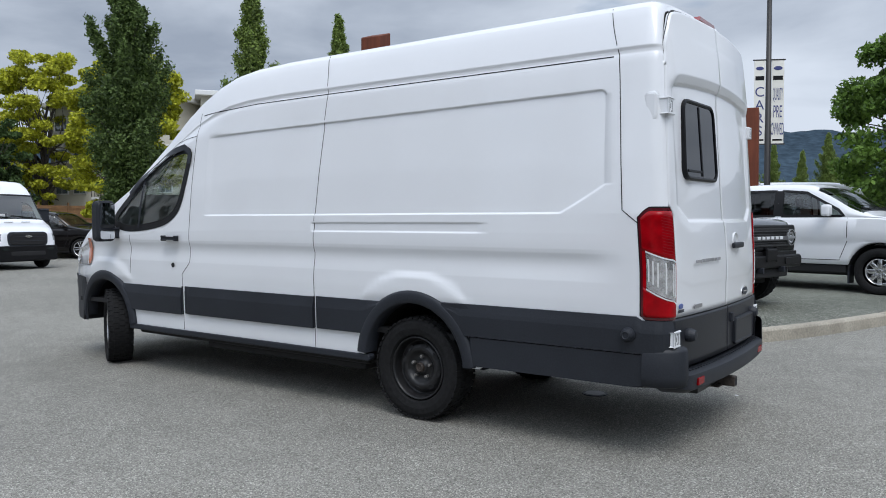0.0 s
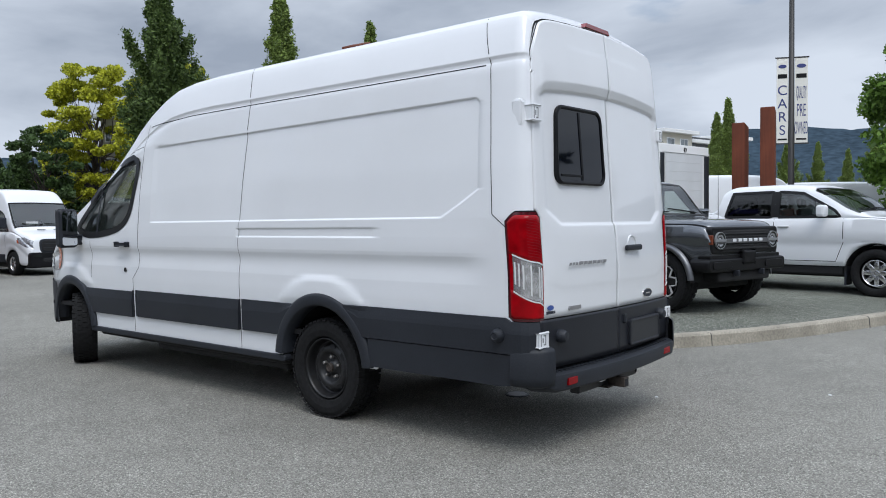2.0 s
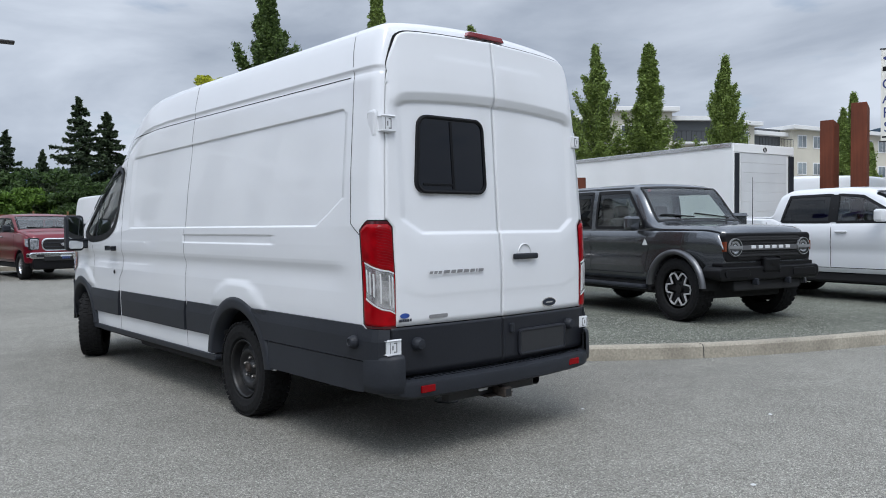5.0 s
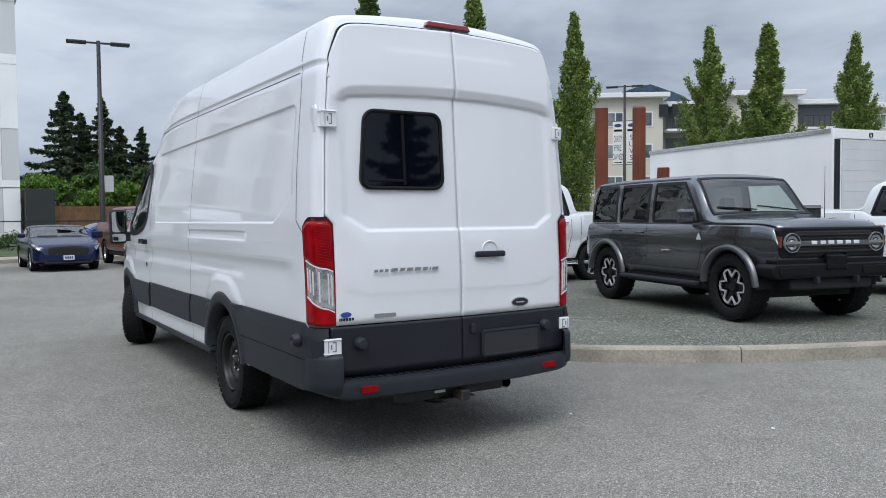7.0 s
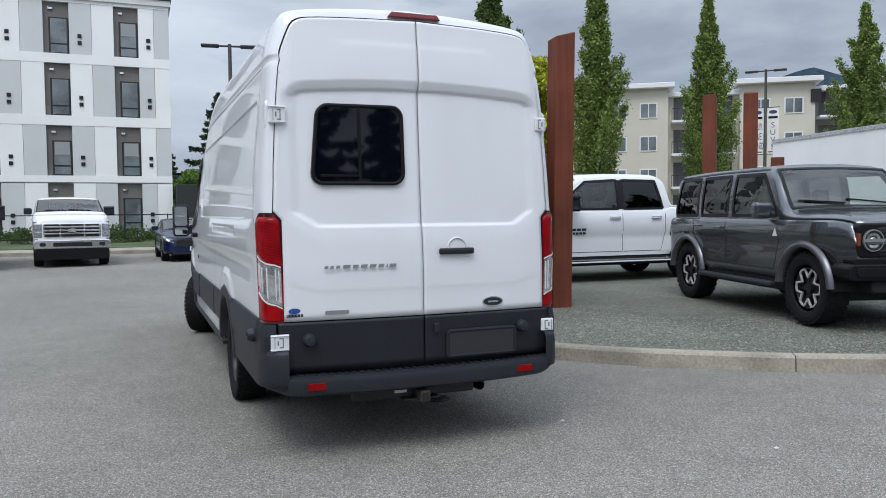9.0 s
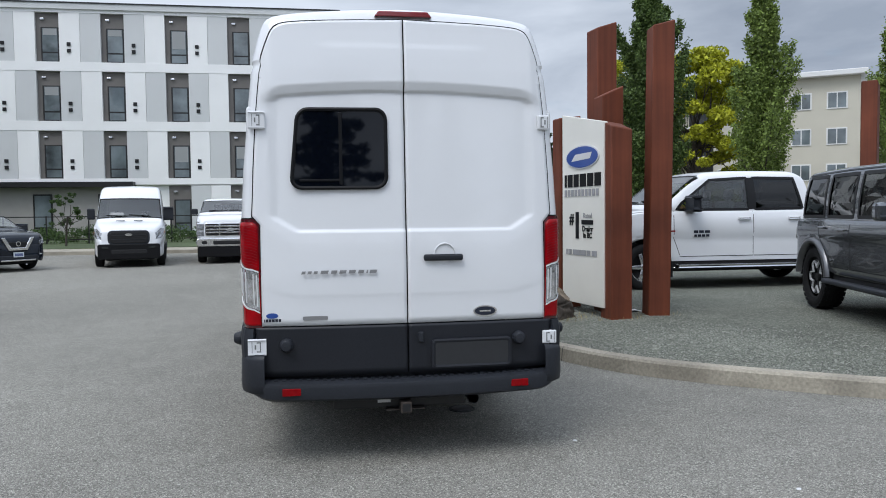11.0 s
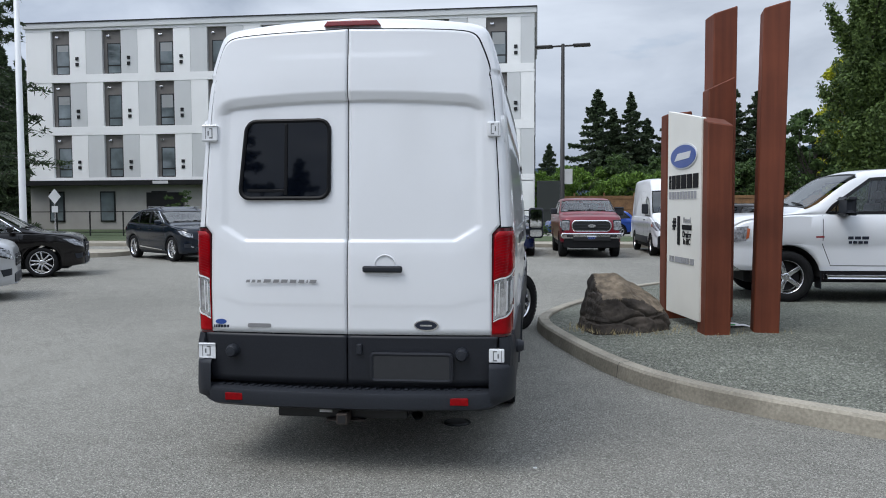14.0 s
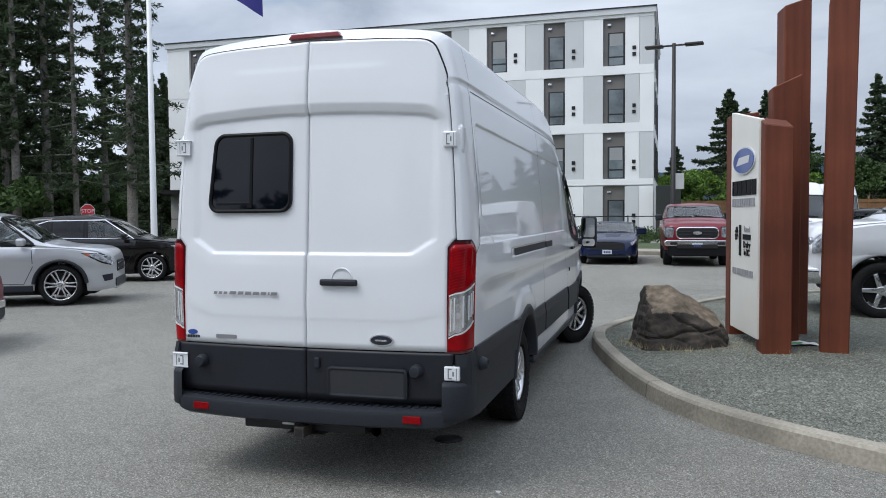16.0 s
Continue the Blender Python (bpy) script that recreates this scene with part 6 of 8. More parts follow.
saloon("black_suv", "black sport utility vehicle with chrome window line and alloy wheels", "car", BLACK_PAINT, pose(-11.06, 13.47, 0, 0, 0, -63), rake=0.38, R=0.36, H=1.72, hood=1.08, front=SUV_FRONT, windowtrim=CHROME, rim=lambda: spoke_rim(0.272, 5, 0.03, True, 0.05), plate_z=0.52)
navy = saloon("navy_crossover", "dark blue crossover with a bright V-shaped grille by the pavement", "car", NAVY_PAINT, pose(-9.55, 19.0, 0, 0, 0, 231), rake=0.50, tail=0.88, R=0.385, H=1.70, hood=1.12, front=[("grille", -0.30, 0.30, 0.56, 0.84, 0.02, DARK, 0.08), ("lower_intake", -0.6, 0.6, 0.32, 0.46, 0.02, BLACK_TRIM, 0.05), ("chrome_lip", -0.5, 0.5, 0.30, 0.34, 0.03, CHROME, 0.01)], windowtrim=CHROME, plate_z=0.48)
part("v_grille", prism([(-0.48, 0.96), (-0.37, 0.96), (-0.20, 0.68), (0.20, 0.68), (0.37, 0.96), (0.48, 0.96), (0.27, 0.60), (-0.27, 0.60)], 0.80, 0.955, axis="y", bevel=0.012), CHROME, navy, "bright V-shaped grille trim")
part("maker_ring", lathe([(0.0, 0.075), (0.03, 0.07), (0.03, 0.05), (0.0, 0.05)], 20, axis="y"), CHROME, navy, m=pose(0, 0.93, 0.78))
for sx in (-1, 1):
    part("lower_chrome", prism([(0.40 * sx, 0.40), (0.72 * sx, 0.47), (0.72 * sx, 0.50), (0.40 * sx, 0.44)], 0.70, 0.915, axis="y", bevel=0.008), CHROME, navy)
    part("sill_trim", prism([(-2.25, 0.40), (-0.62, 0.34), (-0.60, 0.37), (-2.27, 0.45)], 0.945 * sx, 0.975 * sx, bevel=0.006), CHROME, navy, "chrome sill trim")
    part("roof_rail", box(0.60 * sx - 0.02, 0.60 * sx + 0.02, -2.4, -1.2, 1.69, 1.72, 0.012), ALLOY, navy)
saloon("blue_coupe", "blue two-door sports coupe with a dark grille", "car", BLUE_PAINT, pose(0.12, 22.1, 0, 0, 0, 182), kind="coupe", R=0.34, wb=2.72, H=1.37, hood=0.98, nose=0.90, tail=1.10, front=[("grille", -0.56, 0.56, 0.48, 0.72, 0.004, DARK, 0.09), ("lower_intake", -0.66, 0.66, 0.24, 0.38, 0.0, BLACK_TRIM, 0.04)], plate_z=0.42)
saloon("red_suv", "red sport utility vehicle with chrome bumper trim", "car", RED_PAINT, pose(-7.1, 3.1, 0, 0, 0, -60), R=0.37, H=1.75, hood=1.12, nose=0.95, front=[("bumper_trim", -0.6, 0.6, 0.46, 0.56, 0.03, CHROME, 0.04)] + SUV_FRONT)
saloon("black_suv", "black sport utility vehicle parked beside a white van", "car", BLACK_PAINT, pose(10.9, 26.6, 0, 0, 0, 215), R=0.375, wb=3.02, H=1.77, hood=1.12, front=SUV_FRONT)
saloon("blue_hatchback", "bright blue car parked along the far fence", "car", mat("bright_blue_paint", (0.01, 0.06, 0.35), 0.3, 0.3, coat=1.0), pose(2.6, 38.5, 0, 0, 0, 100), H=1.5, hood=1.0)


# white delivery vans
def delivery_van(label, m, H=2.48, wb=3.3, group="delivery vans", tail=1.0):
    top = [(-wb - tail, 0.7), (-wb - tail + 0.04, H - 0.15), (-wb - tail + 0.2, H - 0.02), (-wb + 1.2, H), (-1.1, H - 0.06), (-0.8, H - 0.18), (0.12, 1.44), (0.26, 1.36), (0.52, 1.28), (0.78, 1.18), (0.88, 1.06), (0.92, 0.8)]
    S = dict(name="delivery_van", label=label, category="van", W=1.0, R=0.355, tw=0.235, wb=wb, arch=0.43, nose=0.92, tail=-wb - tail, tumble=0.085, paint=WHITE, group=group, top=top,
             belt=[(-wb - tail, 1.30), (-0.2, 1.30), (0.3, 1.22), (0.92, 0.8)], plan=[(-wb - tail, 0.96), (-wb, 1.0), (0.2, 1.0), (0.6, 0.93), (0.86, 0.82), (0.92, 0.76)], sill=[(-wb - tail, 0.45), (-wb - 0.5, 0.42), (-0.5, 0.42), (0.5, 0.32), (0.92, 0.30)],
             windows=[[(-1.25, 1.36), (-0.28, 1.34), (-0.62, 1.85), (-0.95, 1.98), (-1.22, 2.0)]], gaps=[[(-1.32, 2.05), (-1.36, 0.5)], [(-2.45, 2.1), (-2.45, 0.5)], [(-0.42, 1.30), (-0.45, 0.8)]], handles=[(-1.15, 1.2)], handle_mat=BLACK_TRIM, mirror=(-0.30, 1.42), mirror_h=0.34, windscreen=(-0.50, 0.10), rim=RIM5(0.21, False, 0.05),
             sill_trim=0.22, front=[("grille_surround", -0.58, 0.58, 0.68, 1.10, 0.012, BLACK_TRIM, 0.13), ("grille", -0.53, 0.53, 0.72, 1.06, 0.03, DARK, 0.12), ("grille_bar", -0.47, 0.47, 0.83, 0.845, 0.036, BLACK_TRIM, 0.005), ("grille_bar", -0.47, 0.47, 0.95, 0.965, 0.036, BLACK_TRIM, 0.005), ("fog_lamp", 0.56, 0.74, 0.56, 0.63, 0.045, CAR_GLASS, 0.03), ("bumper", -0.86, 0.86, 0.26, 0.70, 0.03, SATIN_BLACK, 0.06), ("intake", -0.5, 0.5, 0.40, 0.54, 0.04, DARK, 0.05)])
    c = car(S, m)
    part("maker_oval", prism([(0.10 * math.cos(a), 0.04 * math.sin(a)) for a in [2 * math.pi * i / 24 for i in range(24)]], 0.92, 0.97, axis="y"), CHROME, c, m=pose(0, 0, 0.97))
    for s in (-1, 1):
        part("headlamp", car_patch(S, [(0.36, 1.14), (0.62, 1.15), (0.87, 1.04), (0.90, 0.84), (0.72, 0.86), (0.46, 0.98)], s, 0.010), LAMP, c)
        part("indicator", car_patch(S, [(0.36, 1.08), (0.44, 1.06), (0.46, 0.97), (0.38, 0.98)], s, 0.011), AMBER, c)
        part("hood_vent", box(0.25 * s - 0.12, 0.25 * s + 0.12, 0.30, 0.34, 1.375, 1.392), BLACK_TRIM, c)
    part("windscreen_notice", box(0.18, 0.55, -0.03, -0.015, 1.53, 1.63), PALE, c)
    return c


delivery_van("white delivery van with a black bumper facing the lot", pose(-6.25, 20.2, 0, 0, 0, 190))
delivery_van("white delivery van with a black bumper beyond the sign", pose(5.95, 22.4, 0, 0, 0, 181), H=2.68, wb=3.7)
delivery_van("white delivery van with a black bumper beside a black car", pose(8.1, 28.6, 0, 0, 0, 174), H=2.8)
delivery_van("white delivery van parked behind the gravel bed", pose(23.6, 5.2, 0, 0, 0, -135), H=2.95)
delivery_van("white delivery van parked behind the gravel bed", pose(27.4, 2.6, 0, 0, 0, -135), H=2.75)
delivery_van("white delivery van parked behind the gravel bed", pose(30.5, 7.0, 0, 0, 0, 175), H=2.6)


# white box truck
def box_truck(m):
    c = thing("box_truck", "white box truck with a roller door, seen from behind", "truck", m)
    part("cargo_box", box(0, 2.40, 0, 6.4, 1.0, 3.42, 0.03), BOX_WHITE, c)
    fr = box(-0.01, 2.41, -0.03, 0.05, 3.22, 3.44, 0.01)
    box(-0.01, 0.14, -0.03, 0.05, 1.0, 3.22, 0.01, fr), box(2.26, 2.41, -0.03, 0.05, 1.0, 3.22, 0.01, fr), box(-0.01, 2.41, -0.03, 0.05, 0.92, 1.04, 0.01, fr)
    part("rear_frame", fr, BOX_WHITE, c)
    door = mat("grey_white_door", (0.62, 0.63, 0.64), 0.5, stain=0.06)
    for k in range(9):
        part("door_slat", box(0.30, 2.12, -0.015, 0.02, 1.06 + 0.24 * k, 1.06 + 0.24 * k + 0.237, 0.003), door, c)
    for x in (0.03, 2.22):
        part("dock_bumper", box(x, x + 0.16, -0.06, 0.02, 1.05, 3.2, 0.01), BLACK_TRIM, c)
    part("door_latch", lathe([(-0.05, 0.06), (0.0, 0.06), (0.0, 0.04), (-0.05, 0.04)], 16, axis="y"), STEEL_BLACK, c, m=pose(1.2, 0, 3.32))
    part("top_rail", box(-0.025, 0.02, 0.02, 6.4, 3.34, 3.45, 0.008), ALLOY, c)
    part("lower_rail", box(-0.025, 0.02, 0.02, 6.4, 0.97, 1.08, 0.008), ALLOY, c)
    part("cab", box(0.15, 2.25, 6.5, 8.4, 0.5, 2.4, 0.15), WHITE, c)
    part("frame_rail", box(0.5, 1.9, 0.2, 6.6, 0.62, 0.98), DARK, c)
    for x, rt in ((0.30, False), (2.10, True)):
        for y in (1.4, 7.3):
            wheel(c, (x, y, 0.46), 0.46, 0.30, spoke_rim(0.27, 5, 0.03, False, 0.08), ALLOY, 0, rt)
    return c


BOX_WHITE = mat("box_white", (0.86, 0.86, 0.855), 0.35, coat=0.5, stain=0.05, stain_scale=0.6)
box_truck(pose(14.0, 5.85, 0, 0, 0, -9))

# ---- the dealer's sign, posts, rock ----
SIGN_WHITE = mat("sign_panel", (0.74, 0.72, 0.66), 0.45, stain=0.05)
PRINT_BLACK = mat("black_print", (0.008, 0.008, 0.009), 0.75, spec=0.2)
PRINT_GREY = mat("grey_print", (0.30, 0.30, 0.31), 0.5)
PRINT_BLUE = mat("blue_print", (0.03, 0.04, 0.16), 0.5)
ROCK = mat("dark_rock", (0.048, 0.039, 0.032), 0.9, grain=0.45, scale=9, bump=0.9, stain=0.5, stain_scale=2.5)
GALV = mat("dark_bronze_pole", (0.03, 0.028, 0.027), 0.45, 0.3)
POLE_WHITE = mat("white_pole", (0.72, 0.73, 0.74), 0.4)


def words(text, size, material, parent, m, label="", bold=0.0):
    """Lettering as a thin mesh, upright in its own xz plane, facing -y."""
    cu = bpy.data.curves.new("words", "FONT")
    cu.body, cu.size, cu.extrude, cu.align_x, cu.offset = text, size, 0.002, "CENTER", bold
    ob = bpy.data.objects.new("words", cu)
    me = bpy.data.meshes.new_from_object(ob)
    bpy.data.objects.remove(ob)
    me.transform(pose(0, 0, 0, 90))
    me.materials.append(material)
    o = new("lettering", me)
    o.parent = parent
    o.matrix_basis = m
    return tagged(o, label)


def post(x, y, w, d, top, slant, label, turn=0.0, z0=0.10, group="timber posts", lift=0.0, lean_x=0.0):
    """A sawn timber post with a sloping top and a chamfered edge."""
    bm = bmesh.new()
    bmesh.ops.create_cube(bm, size=1)
    for v in bm.verts:
        hi = v.co.z > 0
        v.co = (v.co.x * w + (lean_x if hi else 0), v.co.y * d, (top - z0 + slant * v.co.x * 2 + lift * v.co.y * 2) if hi else 0)
    bmesh.ops.bevel(bm, geom=bm.edges[:], offset=0.012, segments=1, affect="EDGES")
    o = part("timber_post", bm, CEDAR, None, m=pose(x, y, z0, 0, 0, turn))
    return tagged(o, label, "post", group)


def oval(w, h, y0, y1, n=32):
    return prism([(w * math.cos(2 * math.pi * i / n), h * math.sin(2 * math.pi * i / n)) for i in range(n)], y0, y1, axis="y")


def dealer_sign():
    post(3.185, 4.615, 0.29, 0.29, 2.62, -0.02, "red-brown stained timber post beside the sign panel", 7, lift=0.05)
    post(3.80, 4.80, 0.28, 0.31, 3.92, 0.035, "tall red-brown stained timber post with a sloping top", -8, lean_x=0.055)
    post(3.55, 6.10, 0.31, 0.33, 4.19, 0.05, "tall red-brown stained timber post behind the sign", 8)
    post(3.36, 5.34, 0.31, 0.28, 3.14, 0.07, "short red-brown timber post with a slanting top", 4)
    post(2.965, 5.93, 0.33, 0.24, 2.86, 0.02, "red-brown stained timber post at the sign's far edge", 8)
    s = thing("dealer_sign", "cream sign panel with a blue oval and dark print", "sign", pose(3.045, 4.62, 0, 0, 0, 100.5))
    # local x runs from the near post to the far post, the face looks to local +y side turned outwards
    PL = 1.08
    bm = box(0.0, PL, -0.03, 0.03, 0.30, 2.66, 0.006)
    for v in bm.verts:
        v.co.z += 0.20 * v.co.x / PL if v.co.z > 1 else 0.0
    part("panel", bm, SIGN_WHITE, s)
    back = pose(PL, 0.032, 0, 0, 0, 180)
    lg = part("oval_logo", oval(0.43, 0.155, -0.012, 0.0), PALE, s, "blue oval with a pale rim", m=back @ pose(0.56, 0, 2.25))
    part("oval_face", oval(0.405, 0.138, -0.018, -0.008), BLUE_LOGO, lg)
    part("oval_stroke", prism([(-0.27, -0.05), (0.22, -0.03), (0.27, 0.05), (-0.16, 0.04)], -0.021, -0.016, axis="y"), PALE, lg)
    x = 0.08
    for w in (0.05, 0.13, 0.13, 0.16, 0.15, 0.15):
        part("name_bar", box(x, x + w, -0.008, 0.0, 1.86, 2.03), PRINT_BLACK, s, m=back)
        x += w + 0.034
    x = 0.08
    for k in range(10):
        part("name_bar", box(x, x + 0.06, -0.008, 0.0, 1.735, 1.825), PRINT_GREY, s, m=back)
        x += 0.0915
    words("#", 0.20, PRINT_BLACK, s, back @ pose(0.27, -0.004, 1.37), bold=0.006)
    words("1", 0.46, PRINT_BLACK, s, back @ pose(0.42, -0.004, 1.19), bold=0.02)
    words("Rated", 0.10, PRINT_GREY, s, back @ pose(0.69, -0.004, 1.445))
    part("name_bar", box(0.54, 0.83, -0.008, 0.0, 1.36, 1.42), PRINT_BLACK, s, m=back)
    words("Dealer", 0.10, PRINT_BLACK, s, back @ pose(0.69, -0.004, 1.27), bold=0.003)
    words("in BC", 0.10, PRINT_BLACK, s, back @ pose(0.69, -0.004, 1.185), bold=0.003)
    for k, w in enumerate((0.03, 0.05, 0.02, 0.055, 0.055, 0.055, 0.05, 0.055, 0.04, 0.05, 0.02, 0.05, 0.055)):
        part("address_bar", box(0.12 + 0.062 * k, 0.12 + 0.062 * k + w, -0.008, 0.0, 0.95, 1.02), PRINT_GREY, s, m=back)


dealer_sign()
post(16.87, 4.75, 0.36, 0.34, 4.05, -0.05, "red-brown timber post behind the pickup", 0)
post(16.89, 4.02, 0.36, 0.36, 4.40, -0.06, "wide red-brown timber post behind the pickup", 10)
post(10.75, 9.80, 0.40, 0.30, 4.10, -0.04, "red-brown timber post beyond the gravel bed", 45)
post(11.35, 9.15, 0.42, 0.30, 4.15, 0.04, "red-brown timber post beyond the gravel bed", 45)
post(11.75, 8.75, 0.34, 0.28, 2.55, -0.12, "short red-brown timber post with a slanting top", 45)


def boulder():
    """A blocky rock: a sphere cut back to flat facets, then chipped and layered."""
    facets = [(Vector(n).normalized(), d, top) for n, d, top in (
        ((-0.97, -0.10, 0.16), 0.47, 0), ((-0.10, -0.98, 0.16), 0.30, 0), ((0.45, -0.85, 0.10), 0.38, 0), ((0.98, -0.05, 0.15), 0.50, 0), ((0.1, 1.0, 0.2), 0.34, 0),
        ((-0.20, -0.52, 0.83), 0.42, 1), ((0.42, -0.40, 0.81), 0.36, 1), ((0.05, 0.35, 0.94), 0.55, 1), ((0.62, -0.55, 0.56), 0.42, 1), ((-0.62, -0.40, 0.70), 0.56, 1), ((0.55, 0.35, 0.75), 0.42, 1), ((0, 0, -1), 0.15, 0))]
    # break the corners off along random planes
    rng = random.Random(23)
    around = [Vector((math.cos(i * 2.4) * math.sqrt(1 - z * z), math.sin(i * 2.4) * math.sqrt(1 - z * z), z)) for i, z in enumerate(np.linspace(-0.1, 0.98, 500))]
    hull = [u * min(d / u.dot(n) for n, d, t in facets if u.dot(n) > 0.02) for u in around]
    for k in range(22):
        n = Vector((rng.gauss(0, 1), rng.gauss(0, 1), rng.uniform(-0.1, 1.1))).normalized()
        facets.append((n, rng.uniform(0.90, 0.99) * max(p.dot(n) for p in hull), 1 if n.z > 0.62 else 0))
    bm = bmesh.new()
    bmesh.ops.create_icosphere(bm, subdivisions=6, radius=1)
    kind = {}
    for v in bm.verts:
        u = v.co.normalized()
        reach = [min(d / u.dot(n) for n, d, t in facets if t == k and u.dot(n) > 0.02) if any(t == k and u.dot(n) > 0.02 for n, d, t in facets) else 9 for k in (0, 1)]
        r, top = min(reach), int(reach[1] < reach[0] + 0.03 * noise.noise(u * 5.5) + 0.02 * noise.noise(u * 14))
        p = u * min(r, 0.95)
        slab = Vector((p.x * 1.5 + p.z * 1.1, p.y * 1.6, p.z * 5.2 - p.x * 1.4))
        crease = 1 - abs(noise.noise(slab * 1.1 + Vector((2, 5, 1)))) * 2.2
        rough_ = 0.018 * noise.noise(p * 2.6 + Vector((4, 1, 2))) + 0.013 * noise.noise(slab * 3.1) + 0.009 * noise.noise(p * 17) + 0.005 * noise.noise(p * 34)
        split = math.exp(-((p.z - 0.20 + 0.42 * p.x + 0.05 * noise.noise(p * 5)) / 0.016) ** 2) + math.exp(-((p.z - 0.10 - 0.10 * p.x + 0.04 * noise.noise(p * 4)) / 0.012) ** 2)
        v.co = p + u * (rough_ - (0.004 if top else 0.009) * max(0.0, crease) ** 9 - (0.008 if top else 0.026) * split)
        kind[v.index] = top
    # faces cut by the upper facets take the lighter tan, the rest dark rock
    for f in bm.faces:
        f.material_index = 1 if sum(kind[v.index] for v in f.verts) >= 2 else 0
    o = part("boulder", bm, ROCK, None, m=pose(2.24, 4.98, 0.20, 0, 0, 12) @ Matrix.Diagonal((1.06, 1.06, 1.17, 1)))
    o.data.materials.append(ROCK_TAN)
    tagged(o, "blocky dark boulder with a tan top in the gravel", "rock")


ROCK_TAN = mat("tan_rock_top", (0.160, 0.126, 0.090), 0.9, grain=0.4, scale=14, bump=0.6, stain=0.45, stain_scale=4)
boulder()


def dry_grass():
    """Straw-coloured blades round the boulder's foot and the sign posts."""
    rng = random.Random(19)
    verts, faces = [], []
    spots = [(2.24, 4.98, 0.62, 0.44, 200)] + [(x, y, 0.26, 0.24, 45) for x, y in ((3.185, 4.615), (3.80, 4.80))]
    for cx, cy, rx, ry, count in spots:
        for _ in range(count):
            a, k = rng.uniform(math.pi * 0.85, math.pi * 2.1), rng.uniform(0.86, 1.25)
            x, y = cx + rx * k * math.cos(a), cy + ry * k * math.sin(a)
            h, d, lean_ = rng.uniform(0.02, 0.075), rng.uniform(0, 6.28), rng.uniform(0.02, 0.07)
            dx, dy, n = math.cos(d), math.sin(d), len(verts)
            verts += [(x - dy * 0.004, y + dx * 0.004, 0.15), (x + dy * 0.004, y - dx * 0.004, 0.15), (x + dx * lean_, y + dy * lean_, 0.165 + h)]
            faces.append((n, n + 1, n + 2))
    me = bpy.data.meshes.new("dry_grass")
    me.from_pydata(verts, [], faces)
    me.materials.append(mat("straw", (0.36, 0.29, 0.15), 0.85, grain=0.3, scale=40))
    tagged(new("dry_grass", me), "dry straw-coloured grass round the boulder and posts", "grass", kind="stuff")


dry_grass()


def litter():
    bm = bmesh.new()
    rows = [[(x, y, 0.02 + 0.03 * noise.noise(Vector((x * 9, y * 9, 0))) + 0.03 * max(0, 1 - (x * x + y * y) * 12)) for x in np.linspace(-0.22, 0.22, 12)] for y in np.linspace(-0.12, 0.12, 8)]
    t = part("plastic_sack", grid(rows), mat("white_sack", (0.75, 0.76, 0.74), 0.4, stain=0.1), None, m=pose(3.50, 5.12, 0.16, 0, 0, 20))
    tagged(t, "crumpled white and green plastic sack between the posts", "litter")
    part("sack_stripe", box(-0.16, 0.02, -0.06, -0.03, 0.045, 0.055), mat("green_print", (0.05, 0.4, 0.08), 0.5), t)
    rng = random.Random(4)
    for k in range(3):
        x, y = (1.14, 2.05, 0.4)[k], (0.20, -0.9, -1.6)[k]
        b = bmesh.new()
        bmesh.ops.create_icosphere(b, subdivisions=1, radius=0.016)
        for v in b.verts:
            v.co = Vector((v.co.x * rng.uniform(0.7, 1.5), v.co.y, max(0, v.co.z * 0.6)))
        tagged(part("pebble", b, PALE, None, m=pose(x, y, 0.001, 0, 0, rng.uniform(0, 360))), "small pale pebble lying on the asphalt", "stone", "loose pebbles")


litter()


IRON_LID = mat("iron_lid", (0.10, 0.10, 0.10), 0.34, 0.3, grain=0.2, scale=90)


def valve_cover():
    """A small cast lid set in the asphalt under the van."""
    c = thing("valve_cover", "small round cast iron lid set in the asphalt", "cover", pose(0.55, 1.18, 0))
    part("rim", lathe([(0.0, 0.105), (0.006, 0.103), (0.006, 0.088), (0.003, 0.086)], 24, axis="z"), STEEL_BLACK, c)
    part("lid", lathe([(0.003, 0.086), (0.008, 0.082), (0.009, 0.0)], 24, axis="z"), IRON_LID, c)


valve_cover()


